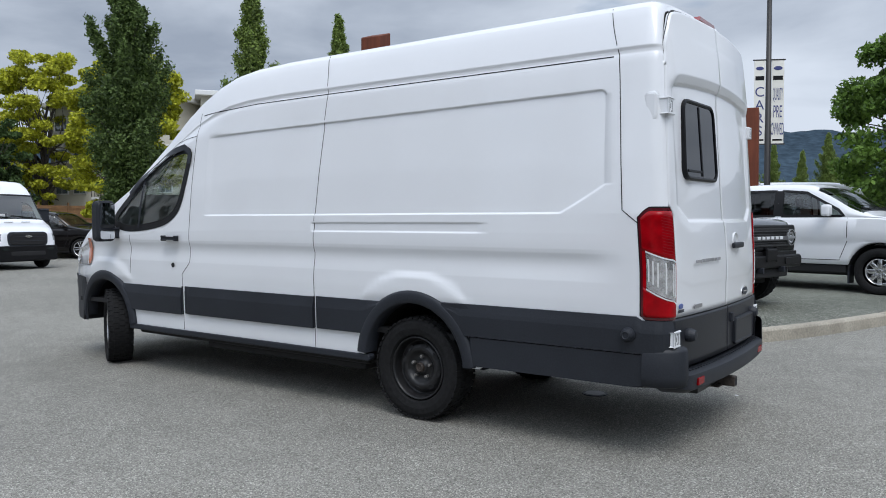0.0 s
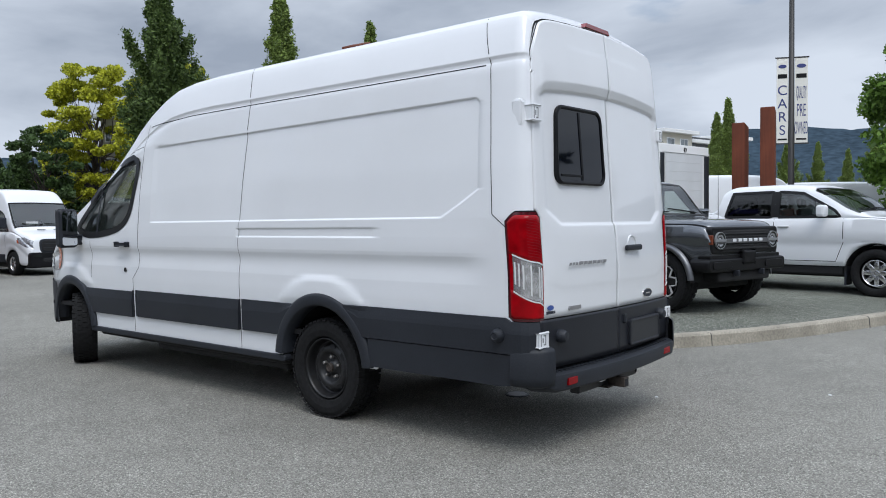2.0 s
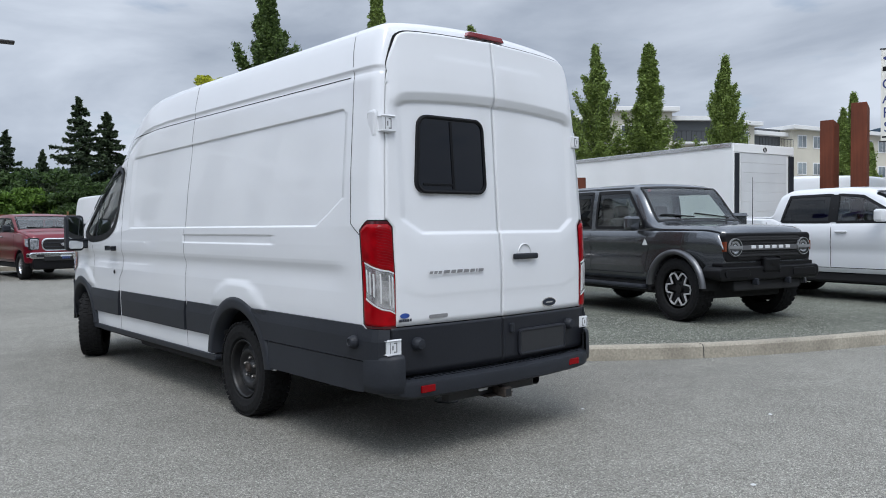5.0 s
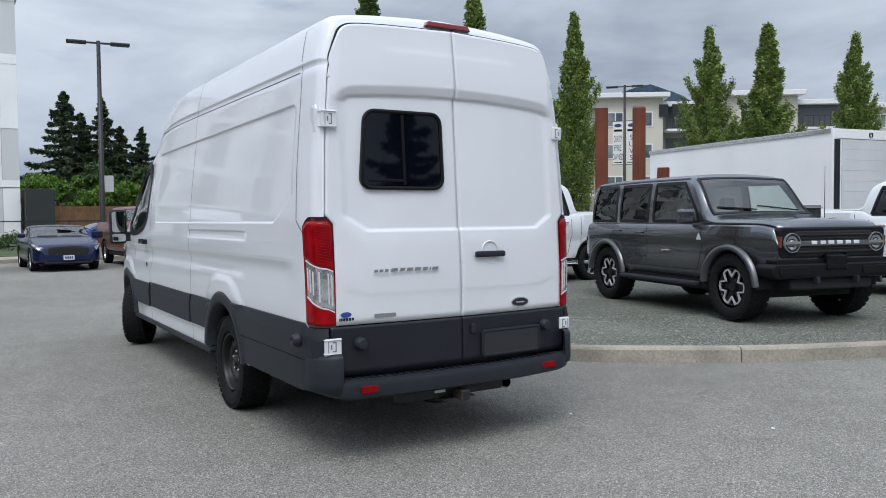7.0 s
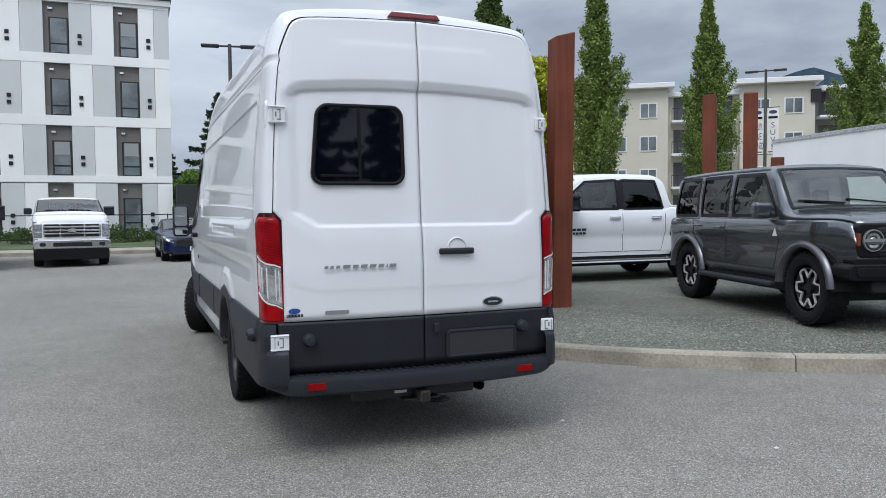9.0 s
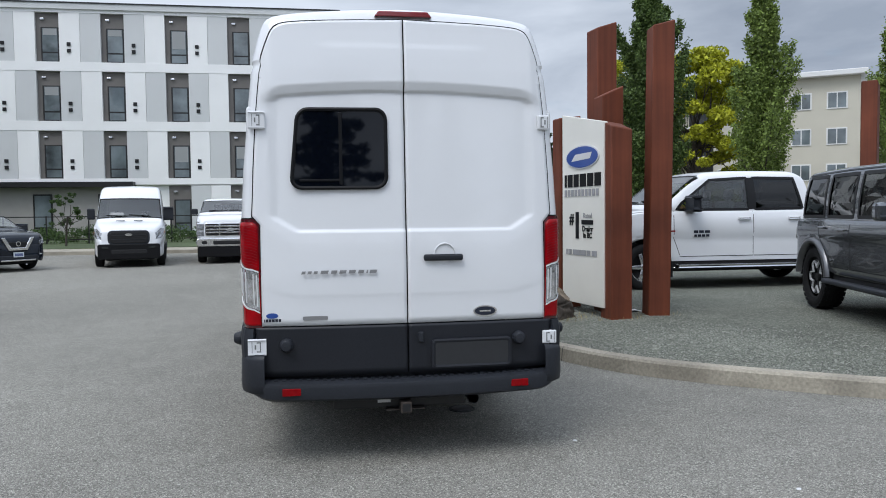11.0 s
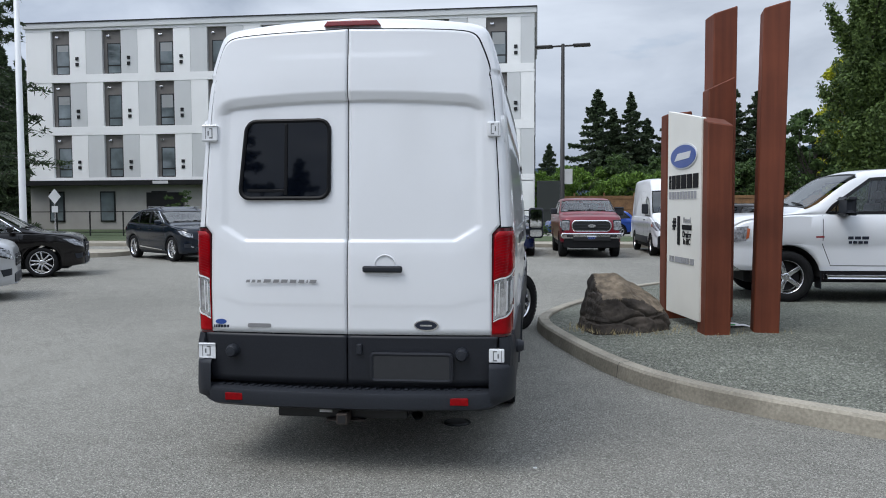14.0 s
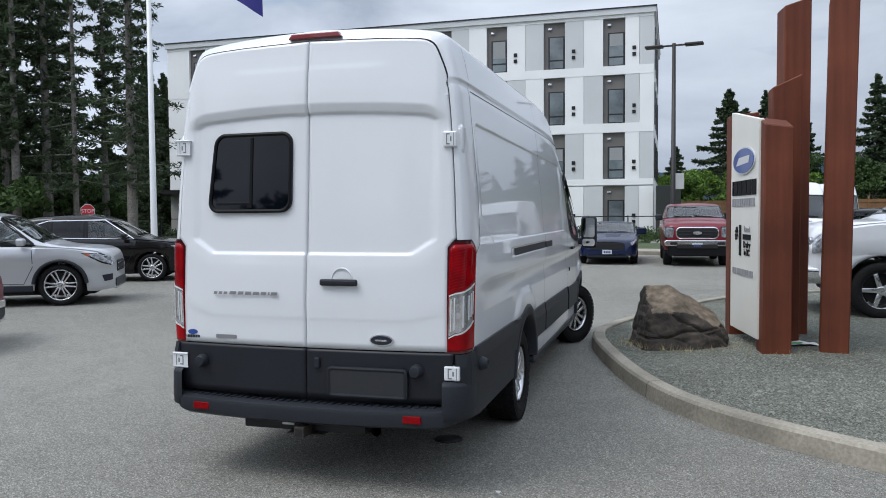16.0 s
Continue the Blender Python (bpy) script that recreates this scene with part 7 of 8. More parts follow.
# ---- lamp posts, banners, flag ----
def lamp_post(x, y, h, turn, label, banners=(), heads=2):
    p = thing("lamp_post", label, "street lamp", pose(x, y, 0, 0, 0, turn), "lamp posts")
    part("pole", lathe([(0.0, 0.11), (h, 0.07), (h, 0.0)], 12, axis="z"), GALV, p, smooth=True)
    part("base", lathe([(0.0, 0.28), (0.55, 0.28), (0.6, 0.25), (0.6, 0.0)], 16, axis="z"), CONCRETE, p)
    for s in (-1, 1)[:heads]:
        part("arm", box(min(0, 0.5 * s), max(0, 0.5 * s), -0.03, 0.03, h - 0.12, h - 0.05, 0.01), GALV, p)
        part("lamp_head", box(min(0.42 * s, 1.12 * s), max(0.42 * s, 1.12 * s), -0.19, 0.19, h - 0.14, h - 0.04, 0.03), GALV, p, m=pose(0, 0, 0))
    for s, lines, z0, z1, w in banners:
        b = part("banner", box(min(0.10 * s, (0.10 + w) * s), max(0.10 * s, (0.10 + w) * s), -0.008, 0.008, z0, z1), SIGN_WHITE, p, "white banner with dark print")
        c = (0.10 + w / 2) * s
        part("banner_rod", box(min(0, (0.14 + w) * s), max(0, (0.14 + w) * s), -0.015, 0.015, z1 - 0.02, z1 + 0.02), GALV, b)
        part("banner_rod", box(min(0, (0.14 + w) * s), max(0, (0.14 + w) * s), -0.015, 0.015, z0 - 0.02, z0 + 0.02), GALV, b)
        h2 = z1 - z0
        part("banner_oval", oval(w * 0.36, w * 0.17, -0.014, -0.009), PRINT_BLUE, b, m=pose(c, 0, z1 - h2 * 0.10))
        part("banner_bar", box(c - w * 0.4, c + w * 0.4, -0.012, -0.009, z1 - h2 * 0.24, z1 - h2 * 0.19), PRINT_BLACK, b)
        part("banner_bar", box(c - w * 0.4, c + w * 0.4, -0.012, -0.009, z0 + h2 * 0.04, z0 + h2 * 0.06), PRINT_BLACK, b)
        n = len(lines)
        for i, t in enumerate(lines):
            step = h2 * 0.62 / n
            words(t, step * (1.05 if len(t) == 1 else 1.0), PRINT_BLUE, b, pose(c, -0.011, z1 - h2 * 0.30 - step * (i + 0.85)) @ Matrix.Diagonal((1.0 if len(t) == 1 else min(1.0, w * 1.35 / (step * len(t))), 1, 1, 1)))
    return p


CLAD_SIGN = mat("grey_notice", (0.42, 0.43, 0.42), 0.6, stain=0.1)
lot_lamp = lamp_post(2.2, 28.2, 8.4, -8, "tall dark lamp post with two flat heads by the fence")
part("notice_plate", box(0.04, 0.42, -0.02, 0.0, 2.62, 3.25), CLAD_SIGN, lot_lamp, "small white notice plate")
lamp_post(32.7, 30.5, 9.6, -48, "tall dark lamp post with white banners beyond the trucks", [(-1, ["QUALITY", "PRE", "OWNED"], 4.7, 7.4, 0.62), (1, ["S", "U", "V", "S"], 4.7, 7.4, 0.62)])
lamp_post(21.2, 4.6, 10.5, -62, "tall dark lamp post with two white banners behind the pickup", [(-1, list("CARS"), 3.85, 6.55, 0.34), (1, ["QUALITY", "PRE", "OWNED"], 3.85, 6.55, 0.38)])
lamp_post(19.8, 64.0, 6.6, 10, "distant dark lamp post beyond the fence", (), 1)
lamp_post(74.0, 38.5, 9.0, -60, "distant dark lamp post by the apartments")


def flagpole():
    f = thing("flagpole", "white flagpole flying a blue flag", "flagpole", pose(-20.4, 25.8, 0, 0, 0, 16))
    part("pole", lathe([(0.0, 0.15), (15.6, 0.09), (15.6, 0.0)], 14, axis="z"), POLE_WHITE, f, smooth=True)
    rows = [[(0.12 + u, 0.10 * math.sin(u * 2.2 + v * 0.6), 14.75 - v - 0.30 * u - 0.06 * u * math.sin(u * 1.5)) for u in np.linspace(0, 5.0, 30)] for v in np.linspace(0, 2.4, 10)]
    part("flag", grid(rows), mat("blue_flag", (0.03, 0.03, 0.20), 0.8), f, smooth=True)


flagpole()


def stop_sign():
    s = thing("stop_sign", "red octagonal stop sign on a metal post", "road sign", pose(-24.1, 25.9, 0, 0, 0, 50))
    part("post", lathe([(0.0, 0.035), (2.25, 0.035)], 8, axis="z"), ALLOY, s)
    oc = [(0.33 * math.cos(radians(22.5 + 45 * i)), 0.33 * math.sin(radians(22.5 + 45 * i))) for i in range(8)]
    part("rim", prism(oc, -0.045, -0.04, axis="y"), WHITE, s, m=pose(0, 0, 1.95))
    f = part("face", prism([(a * 0.93, b * 0.93) for a, b in oc], -0.052, -0.044, axis="y"), mat("stop_red", (0.45, 0.015, 0.02), 0.4), s, m=pose(0, 0, 1.95))
    words("STOP", 0.23, WHITE, f, pose(0, -0.056, -0.08))


stop_sign()


def warning_sign():
    s = thing("warning_sign", "plain grey back of a diamond road sign on a post", "road sign", pose(-21.4, 29.5, 0, 0, 0, 30))
    part("post", box(-0.03, 0.03, -0.03, 0.03, 0, 2.6), ALLOY, s)
    part("plate", prism([(-0.27, 0), (0, -0.36), (0.27, 0), (0, 0.36)], -0.045, -0.035, axis="y"), CLAD_GREY, s, m=pose(0, 0, 2.25))
    part("plate", box(-0.13, 0.13, -0.045, -0.035, 1.5, 1.8), CLAD_GREY, s)


# ---- the white apartment block ----
CLAD_WHITE = mat("white_cladding", (0.87, 0.87, 0.86), 0.6, stain=0.04, stain_scale=0.3)
CLAD_GREY = mat("pale_grey_cladding", (0.61, 0.62, 0.62), 0.6, stain=0.04, stain_scale=0.3)
TAUPE = mat("taupe_cladding", (0.16, 0.148, 0.138), 0.65, stain=0.08)
FRAME_BLACK = mat("black_window_frame", (0.012, 0.012, 0.013), 0.4)
# pale base colour carries some of the sky mirrored in the panes
PANE = mat("window_pane", (0.13, 0.155, 0.165), 0.04, spec=0.9, stain=0.7, stain_scale=0.45)
BLIND = mat("window_blind", (0.30, 0.31, 0.31), 0.7)


def white_block():
    b = thing("apartment_block", "white and grey four-storey apartment block with narrow dark windows", "building", pose(0, 0, 0))
    X0, X1, Y, D = -37.4, 0.95, 50.7, 17.0
    part("wall", box(X0, X1, Y + 0.3, Y + D, 0.0, 15.4), CLAD_WHITE, b)
    part("roof_edge", box(X0 - 0.15, X1 + 0.15, Y - 0.12, Y + D + 0.1, 15.25, 15.65, 0.02), CLAD_GREY, b)
    part("roof_edge", box(X0 - 0.2, X1 + 0.2, Y - 0.18, Y + D + 0.12, 15.65, 15.72), FRAME_BLACK, b)
    for z0, z1 in ((15.05, 15.25), (11.2, 11.8), (7.25, 7.88), (3.62, 4.05)):
        part("floor_band", box(X0, X1, Y + 0.0, Y + 0.4, z0, z1), CLAD_WHITE, b)
    cols = [-1.7 - 4.115 * k for k in range(9)]
    rng = random.Random(11)
    rows = [(4.05, 7.25), (7.88, 11.2), (11.8, 15.05)]
    for k, cx in enumerate(cols):
        for r, (z0, z1) in enumerate(rows + [(0.35, 3.55)]):
            if r == 3 and k > 2:
                continue
            left, right = cx - 0.75, cx + 0.75
            # panels to the right of the window column, up to the next one
            nxt = X1 if k == 0 else cols[k - 1] - 0.75
            mid = (right + nxt) / 2
            one, two = ((CLAD_GREY, CLAD_WHITE) if (r + k) % 2 else (CLAD_WHITE, CLAD_GREY))
            part("cladding_panel", box(right, mid - 0.01, Y + 0.02, Y + 0.32, z0, z1), one, b)
            part("cladding_panel", box(mid + 0.01, nxt, Y + 0.02, Y + 0.32, z0, z1), two, b)
            part("window_recess", box(left, right, Y + 0.24, Y + 0.34, z0, z1), TAUPE, b)
            wz = z1 - 0.95
            w = part("window", box(left + 0.32, right - 0.04, Y + 0.17, Y + 0.26, z0 + 0.02, wz, 0.01), FRAME_BLACK, b)
            cut = z0 + 0.62
            part("pane", box(left + 0.42, right - 0.14, Y + 0.155, Y + 0.18, cut + 0.05, wz - 0.08), PANE, w)
            part("pane", box(left + 0.42, right - 0.14, Y + 0.155, Y + 0.18, z0 + 0.09, cut - 0.05), PANE, w)
            if rng.random() < 0.5:
                part("blind", box(left + 0.46, right - 0.18, Y + 0.150, Y + 0.156, wz - rng.uniform(0.5, 1.3), wz - 0.1), BLIND, w)
            part("wall_lamp", box(left + 0.30, left + 0.55, Y + 0.12, Y + 0.25, z1 - 0.48, z1 - 0.36, 0.01), ALLOY, b)
            for dz in (0.62, 1.05):
                part("vent", box(right + 0.48, right + 0.72, Y - 0.05, Y + 0.05, z0 + dz, z0 + dz + 0.24, 0.02), STEEL_BLACK, b)
    part("end_panel", box(X0, cols[-1] - 0.75, Y + 0.02, Y + 0.32, 4.05, 15.05), CLAD_WHITE, b)
    # ground floor under the canopy
    gx = cols[2] - 2.9
    part("canopy", box(X0 - 0.3, gx, Y - 0.75, Y + 0.3, 3.45, 3.80), FRAME_BLACK, b)
    part("ground_wall", box(X0, gx, Y + 0.06, Y + 0.32, 0.0, 3.46), mat("taupe_render", (0.36, 0.345, 0.325), 0.8, stain=0.06), b)
    for k in range(2, 9):
        cx = cols[k] - 0.6
        if cx > gx - 1:
            continue
        part("ground_window", box(cx - 0.6, cx + 0.6, Y - 0.02, Y + 0.1, 0.7, 3.0, 0.01), FRAME_BLACK, b)
        part("ground_pane", box(cx - 0.5, cx + 0.5, Y - 0.035, Y, 0.8, 2.9), PANE, b)
    part("entrance", box(cols[6] - 1.6, cols[6] + 1.3, Y - 0.04, Y + 0.1, 0.1, 2.9, 0.01), FRAME_BLACK, b)
    part("number_bar", box(cols[6] - 0.7, cols[6] + 0.5, Y - 0.78, Y - 0.75, 3.52, 3.74), PALE, b)
    for k in range(4):
        for z0, z1 in rows:
            y = Y + 2.2 + 4 * k
            part("side_window", box(X1 - 0.05, X1 + 0.06, y, y + 0.8, z0 + 0.1, z1 - 0.3, 0.01), FRAME_BLACK, b)
            part("side_panel", box(X1, X1 + 0.03, y + 1.0, y + 2.3, z0, z1), CLAD_GREY, b)
    tagged(part("shed", box(1.15, 2.75, 49.5, 52.5, 0, 3.5, 0.03), mat("dark_green_shed", (0.02, 0.024, 0.022), 0.7), None), "dark windowless shed beside the apartment block", "shed")


white_block()
warning_sign()

# ---- beige apartments on the far side ----
BEIGE = mat("beige_stucco", (0.54, 0.51, 0.43), 0.8, grain=0.06, stain=0.06, stain_scale=0.4)
GREY_STUCCO = mat("grey_stucco", (0.24, 0.235, 0.22), 0.8, stain=0.06)
ROOF_WHITE = mat("white_fascia", (0.70, 0.70, 0.69), 0.5)


def apartments(x0, y0, x1, y1, label, high=11.2, seed=1):
    L = math.hypot(x1 - x0, y1 - y0)
    b = thing("apartment_building", label, "building", Matrix.Translation((x0, y0, 0)) @ pose(0, 0, 0, 0, 0, math.degrees(math.atan2(y1 - y0, x1 - x0))), "beige apartment buildings")
    n = max(2, round(L / 5.6))
    step = L / n
    for i in range(n):
        u0, u1 = i * step, (i + 1) * step
        out, h = (1.1, high + 0.7) if i % 2 == 0 else (0.0, high)
        part("wall", box(u0, u1, -out, 9, 0, h), GREY_STUCCO if i % 5 == 3 else BEIGE, b)
        part("roof", box(u0 - 0.5, u1 + 0.5, -out - 0.7, 9.5, h, h + 0.42, 0.04), ROOF_WHITE, b)
        for k in range(4):
            z = 0.9 + k * 2.85
            if i % 2 == 0:
                for c in (0.28, 0.72):
                    w = part("window", box(u0 + step * c - 0.75, u0 + step * c + 0.75, -out - 0.06, -out + 0.05, z, z + 1.35, 0.01), ROOF_WHITE, b)
                    part("pane", box(u0 + step * c - 0.64, u0 + step * c - 0.04, -out - 0.075, -out, z + 0.1, z + 1.25), PANE, w)
                    part("pane", box(u0 + step * c + 0.04, u0 + step * c + 0.64, -out - 0.075, -out, z + 0.1, z + 1.25), PANE, w)
            else:
                # flat dark panel; the shade of the balcony recess is in its colour
                part("recess", box(u0 + 0.5, u1 - 0.5, -0.05, 0.05, z - 0.3, z + 1.9), mat_recess, b)
                bal = part("balcony", box(u0 + 0.3, u1 - 0.3, -1.5, 0.02, z - 0.45, z - 0.25, 0.01), ROOF_WHITE, b)
                part("railing_top", box(u0 + 0.3, u1 - 0.3, -1.5, -1.45, z + 0.70, z + 0.76), FRAME_BLACK, bal)
                for q in range(12):
                    uu = u0 + 0.3 + (step - 0.6) * q / 11
                    part("baluster", box(uu - 0.02, uu + 0.02, -1.49, -1.46, z - 0.25, z + 0.72), FRAME_BLACK, bal)
    return b


mat_recess = mat("shaded_door", (0.06, 0.065, 0.07), 0.4)
east = apartments(37.5, 55.0, 66.0, 34.5, "beige and grey four-storey apartments with flat white eaves", 11.3)
for k in range(3):
    part("number_bar", bars([0.8], 1.1, 0.35, 0.05)[0], FRAME_BLACK, east, m=pose(17.2 + 1.15 * k, -1.18, 10.3))
apartments(66.5, 37.0, 95.0, 31.0, "beige apartments with flat white eaves in the distance", 10.6)
apartments(33.0, 70.0, 37.0, 56.5, "beige apartments with balconies behind the trees", 11.0)

# ---- fences, pavement, verge ----
GRASS = mat("mown_grass", (0.055, 0.078, 0.028), 0.9, grain=0.5, scale=18, bump=0.8, stain=0.3, stain_scale=0.6)
FENCE = mat("cedar_fence", (0.20, 0.105, 0.045), 0.75, grain=0.25, scale=10, stain=0.3)
tagged(part("pavement", box(-60, 18, 27.6, 30.2, 0, 0.14), CONCRETE), "pale concrete pavement along the apartment block", "pavement", kind="structure")
tagged(part("verge", box(-60, 18, 30.2, 36.0, 0, 0.16), GRASS), "mown green verge", "grass", kind="structure")
tagged(part("lawn", box(-60, 1.0, 37.5, 50.6, 0, 0.12), GRASS), "green lawn before the apartment block", "grass", kind="structure")


def rail_fence():
    f = thing("railing", "thin black metal railing in front of the apartment block", "fence")
    for k in range(26):
        x = -46 + 2.0 * k
        part("post", box(x - 0.03, x + 0.03, 36.6, 36.66, 0, 1.55), FRAME_BLACK, f)
    for z in (0.35, 1.5):
        part("rail", box(-46, 4.0, 36.61, 36.65, z - 0.025, z + 0.025), FRAME_BLACK, f)


rail_fence()


def board_fence():
    f = thing("board_fence", "brown cedar board fence along the back of the lot", "fence", pose(1.8, 60.0, 0))
    for k in range(22):
        part("panel", box(2.4 * k, 2.4 * k + 2.36, -0.02, 0.02, 0.0, 2.6), FENCE, f)
        part("post", box(2.4 * k - 0.06, 2.4 * k + 0.06, -0.10, 0.02, 0, 2.85), FENCE, f)
        part("rail", box(2.4 * k, 2.4 * k + 2.36, -0.06, -0.02, 2.35, 2.48), FENCE, f)
        part("rail", box(2.4 * k, 2.4 * k + 2.36, -0.06, -0.02, 1.5, 1.62), FENCE, f)


board_fence()
tagged(part("traffic_island", prism(rounded(-25.0, -13.2, 19.9, 22.5, 1.2), 0, 0.15, axis="z"), CONCRETE), "low concrete kerb island at the lot entrance", "kerb", kind="structure")

# ---- far hills ----
def hills():
    ridge = [(-90, 3.0), (-60, 3.4), (-40, 3.0), (-20, 2.6), (0, 3.0), (12, 3.8), (22, 4.6), (32, 4.4), (37, 5.8), (40, 7.2), (43, 8.4), (45.5, 8.9), (47.5, 9.1), (49.5, 8.6), (52, 7.4), (55, 6.0), (60, 5.0), (66, 5.2), (72, 6.3), (78, 6.2), (84, 5.6), (95, 4.6), (130, 3.5), (180, 3.0), (270, 3.0)]
    rows = []
    for a in np.arange(-90, 270.1, 0.5):
        e = line(ridge, a) + 0.28 * noise.noise(Vector((a * 0.35, 0, 3))) + 0.10 * noise.noise(Vector((a * 1.7, 5, 3)))
        row = []
        for k, (r, f) in enumerate(((620, 0.0), (700, 0.35), (800, 0.7), (880, 1.0), (895, 0.9))):
            z = math.tan(radians(max(0.5, e))) * 880 * f + 6 * noise.noise(Vector((a * 0.2, k * 2.0, 1)))
            row.append((r * math.sin(radians(a)), r * math.cos(radians(a)), max(-1, z if f else -1)))
        rows.append(row)
    o = part("hills", grid(rows), HILL, None, smooth=True)
    tagged(o, "blue-green wooded hills in the distance", "hills", kind="structure")


HILL = mat("wooded_hill", (0.036, 0.054, 0.072), 1.0, grain=0.3, scale=0.14, stain=0.2, stain_scale=0.012, spec=0.0)
hills()

# ---- trees ----
def leaf_mat(name, color, spread=0.35, yellow=0.0):
    m = bpy.data.materials.new(name)
    m.use_nodes = True
    nt = m.node_tree
    b = nt.nodes["Principled BSDF"]
    b.inputs["Roughness"].default_value = 0.6
    b.inputs["Specular IOR Level"].default_value = 0.25
    geo, ramp = nt.nodes.new("ShaderNodeNewGeometry"), nt.nodes.new("ShaderNodeValToRGB")
    e = ramp.color_ramp.elements
    e[0].color = (*[c * (1 - spread) for c in color], 1)
    e[1].color = (color[0] * (1 + spread + yellow), color[1] * (1 + spread), color[2] * (1 + spread * 0.3), 1)
    nt.links.new(geo.outputs["Random Per Island"], ramp.inputs[0])
    nt.links.new(ramp.outputs[0], b.inputs["Base Color"])
    tr, mix = nt.nodes.new("ShaderNodeBsdfTranslucent"), nt.nodes.new("ShaderNodeMixShader")
    mix.inputs[0].default_value = 0.28
    nt.links.new(ramp.outputs[0], tr.inputs["Color"])
    nt.links.new(b.outputs[0], mix.inputs[1]), nt.links.new(tr.outputs[0], mix.inputs[2])
    nt.links.new(mix.outputs[0], nt.nodes["Material Output"].inputs["Surface"])
    return m


PALE_BARK = mat("pale_fir_bark", (0.17, 0.155, 0.14), 0.95, grain=0.35, scale=9, bump=0.8, stain=0.3, stain_scale=1.0)
BARK = mat("bark", (0.06, 0.05, 0.042), 0.95, grain=0.4, scale=12, bump=0.8)
POPLAR_LEAF = leaf_mat("poplar_leaf", (0.175, 0.250, 0.078), 0.5, 0.1)
DARK_POPLAR = leaf_mat("dark_poplar_leaf", (0.088, 0.140, 0.050), 0.5, 0.1)
GREEN_LEAF = leaf_mat("green_leaf", (0.11, 0.20, 0.045), 0.5, 0.1)
GOLD_LEAF = leaf_mat("yellow_green_leaf", (0.36, 0.40, 0.04), 0.45, 0.15)
DEEP_LEAF = leaf_mat("deep_green_leaf", (0.058, 0.098, 0.038), 0.5)
NEEDLES = leaf_mat("fir_needles", (0.060, 0.086, 0.054), 0.5)


def leaves(points, size, rng, flat=0.0, long=1.0):
    """Many small bent leaves, one at each point."""
    n = len(points)
    a = rng.normal(size=(n, 3))
    a[:, 2] *= 1 - flat
    a /= np.linalg.norm(a, axis=1, keepdims=True)
    b = np.cross(a, rng.normal(size=(n, 3)))
    b /= np.linalg.norm(b, axis=1, keepdims=True) + 1e-9
    c = np.cross(a, b)
    s = size * rng.uniform(0.6, 1.3, size=(n, 1))
    p = np.asarray(points)
    q = np.stack([p - a * s * long, p + b * s * 0.55 + c * s * 0.15, p + a * s * long, p - b * s * 0.55 + c * s * 0.15], 1).reshape(-1, 3)
    me = bpy.data.meshes.new("leaves")
    me.vertices.add(4 * n), me.loops.add(4 * n), me.polygons.add(n)
    me.vertices.foreach_set("co", q.astype(np.float32).ravel())
    me.loops.foreach_set("vertex_index", np.arange(4 * n, dtype=np.int32))
    me.polygons.foreach_set("loop_start", np.arange(0, 4 * n, 4, dtype=np.int32))
    me.polygons.foreach_set("loop_total", np.full(n, 4, dtype=np.int32))
    me.update(calc_edges=True)
    return me


def limb(bm, a, b, r0, r1, bend=0.0, rng=None, n=5):
    a, b = Vector(a), Vector(b)
    d = (b - a)
    side = Vector((rng.uniform(-1, 1), rng.uniform(-1, 1), 0.2)) * bend * d.length if rng is not None else Vector()
    rows = []
    for i in range(n + 1):
        t = i / n
        p = a + d * t + side * math.sin(math.pi * t)
        r = r0 + (r1 - r0) * t
        u = d.cross(Vector((0.3, 0.5, 0.1))).normalized()
        v = d.cross(u).normalized()
        rows.append([tuple(p + (u * math.cos(2 * math.pi * k / 7) + v * math.sin(2 * math.pi * k / 7)) * r) for k in range(7)])
    return grid(rows, bm, close_v=True)


def make_tree(label, trunk_bm, me, leaf, m, category="tree", group="", bark=None):
    t = thing("tree", label, category, m, group)
    part("trunk", trunk_bm, bark or BARK, t, smooth=True)
    me.materials.append(leaf)
    c = new("crown", me)
    c.parent = t
    return t


def columnar(h, w, seed, leaf, label, m, count=15000, size=0.10, low=0.10):
    """A slender upright tree of steep branches."""
    rng = np.random.default_rng(seed)
    bm = limb(bmesh.new(), (0, 0, -0.1), (0, 0, h * 0.9), h * 0.012, 0.02, 0.0, None, 8)
    pts = []
    nb = 70
    for i in range(nb):
        f = low + (1 - low) * (i / nb) ** 0.9
        az = i * 2.4 + rng.uniform(-0.4, 0.4)
        reach = w * (0.55 + 0.6 * rng.random()) * min(1.0, 1.25 * (1 - f) ** 1.05 + 0.04) * min(1, 0.45 + f * 2.4)
        z0 = f * h * 0.92
        rise = reach * rng.uniform(1.3, 2.2)
        a, b = np.array((0, 0, z0)), np.array((reach * math.cos(az), reach * math.sin(az), min(h, z0 + rise)))
        limb(bm, a, b, 0.035, 0.010, 0.06, rng, 3)
        k = int(count / nb)
        t = rng.beta(1.6, 1.2, size=k)[:, None]
        spread = (0.10 + 0.16 * (1 - t)) * (1.15 - 0.75 * f)
        pts.append(a + (b - a) * t + rng.normal(size=(k, 3)) * spread * (1, 1, 1.5) * (w / 1.6) ** 0.5)
    pts = np.concatenate(pts)
    pts = pts[(pts[:, 2] > h * low * 0.6) & (pts[:, 2] < h * 1.02)]
    return make_tree(label, bm, leaves(pts, size, rng), leaf, m)


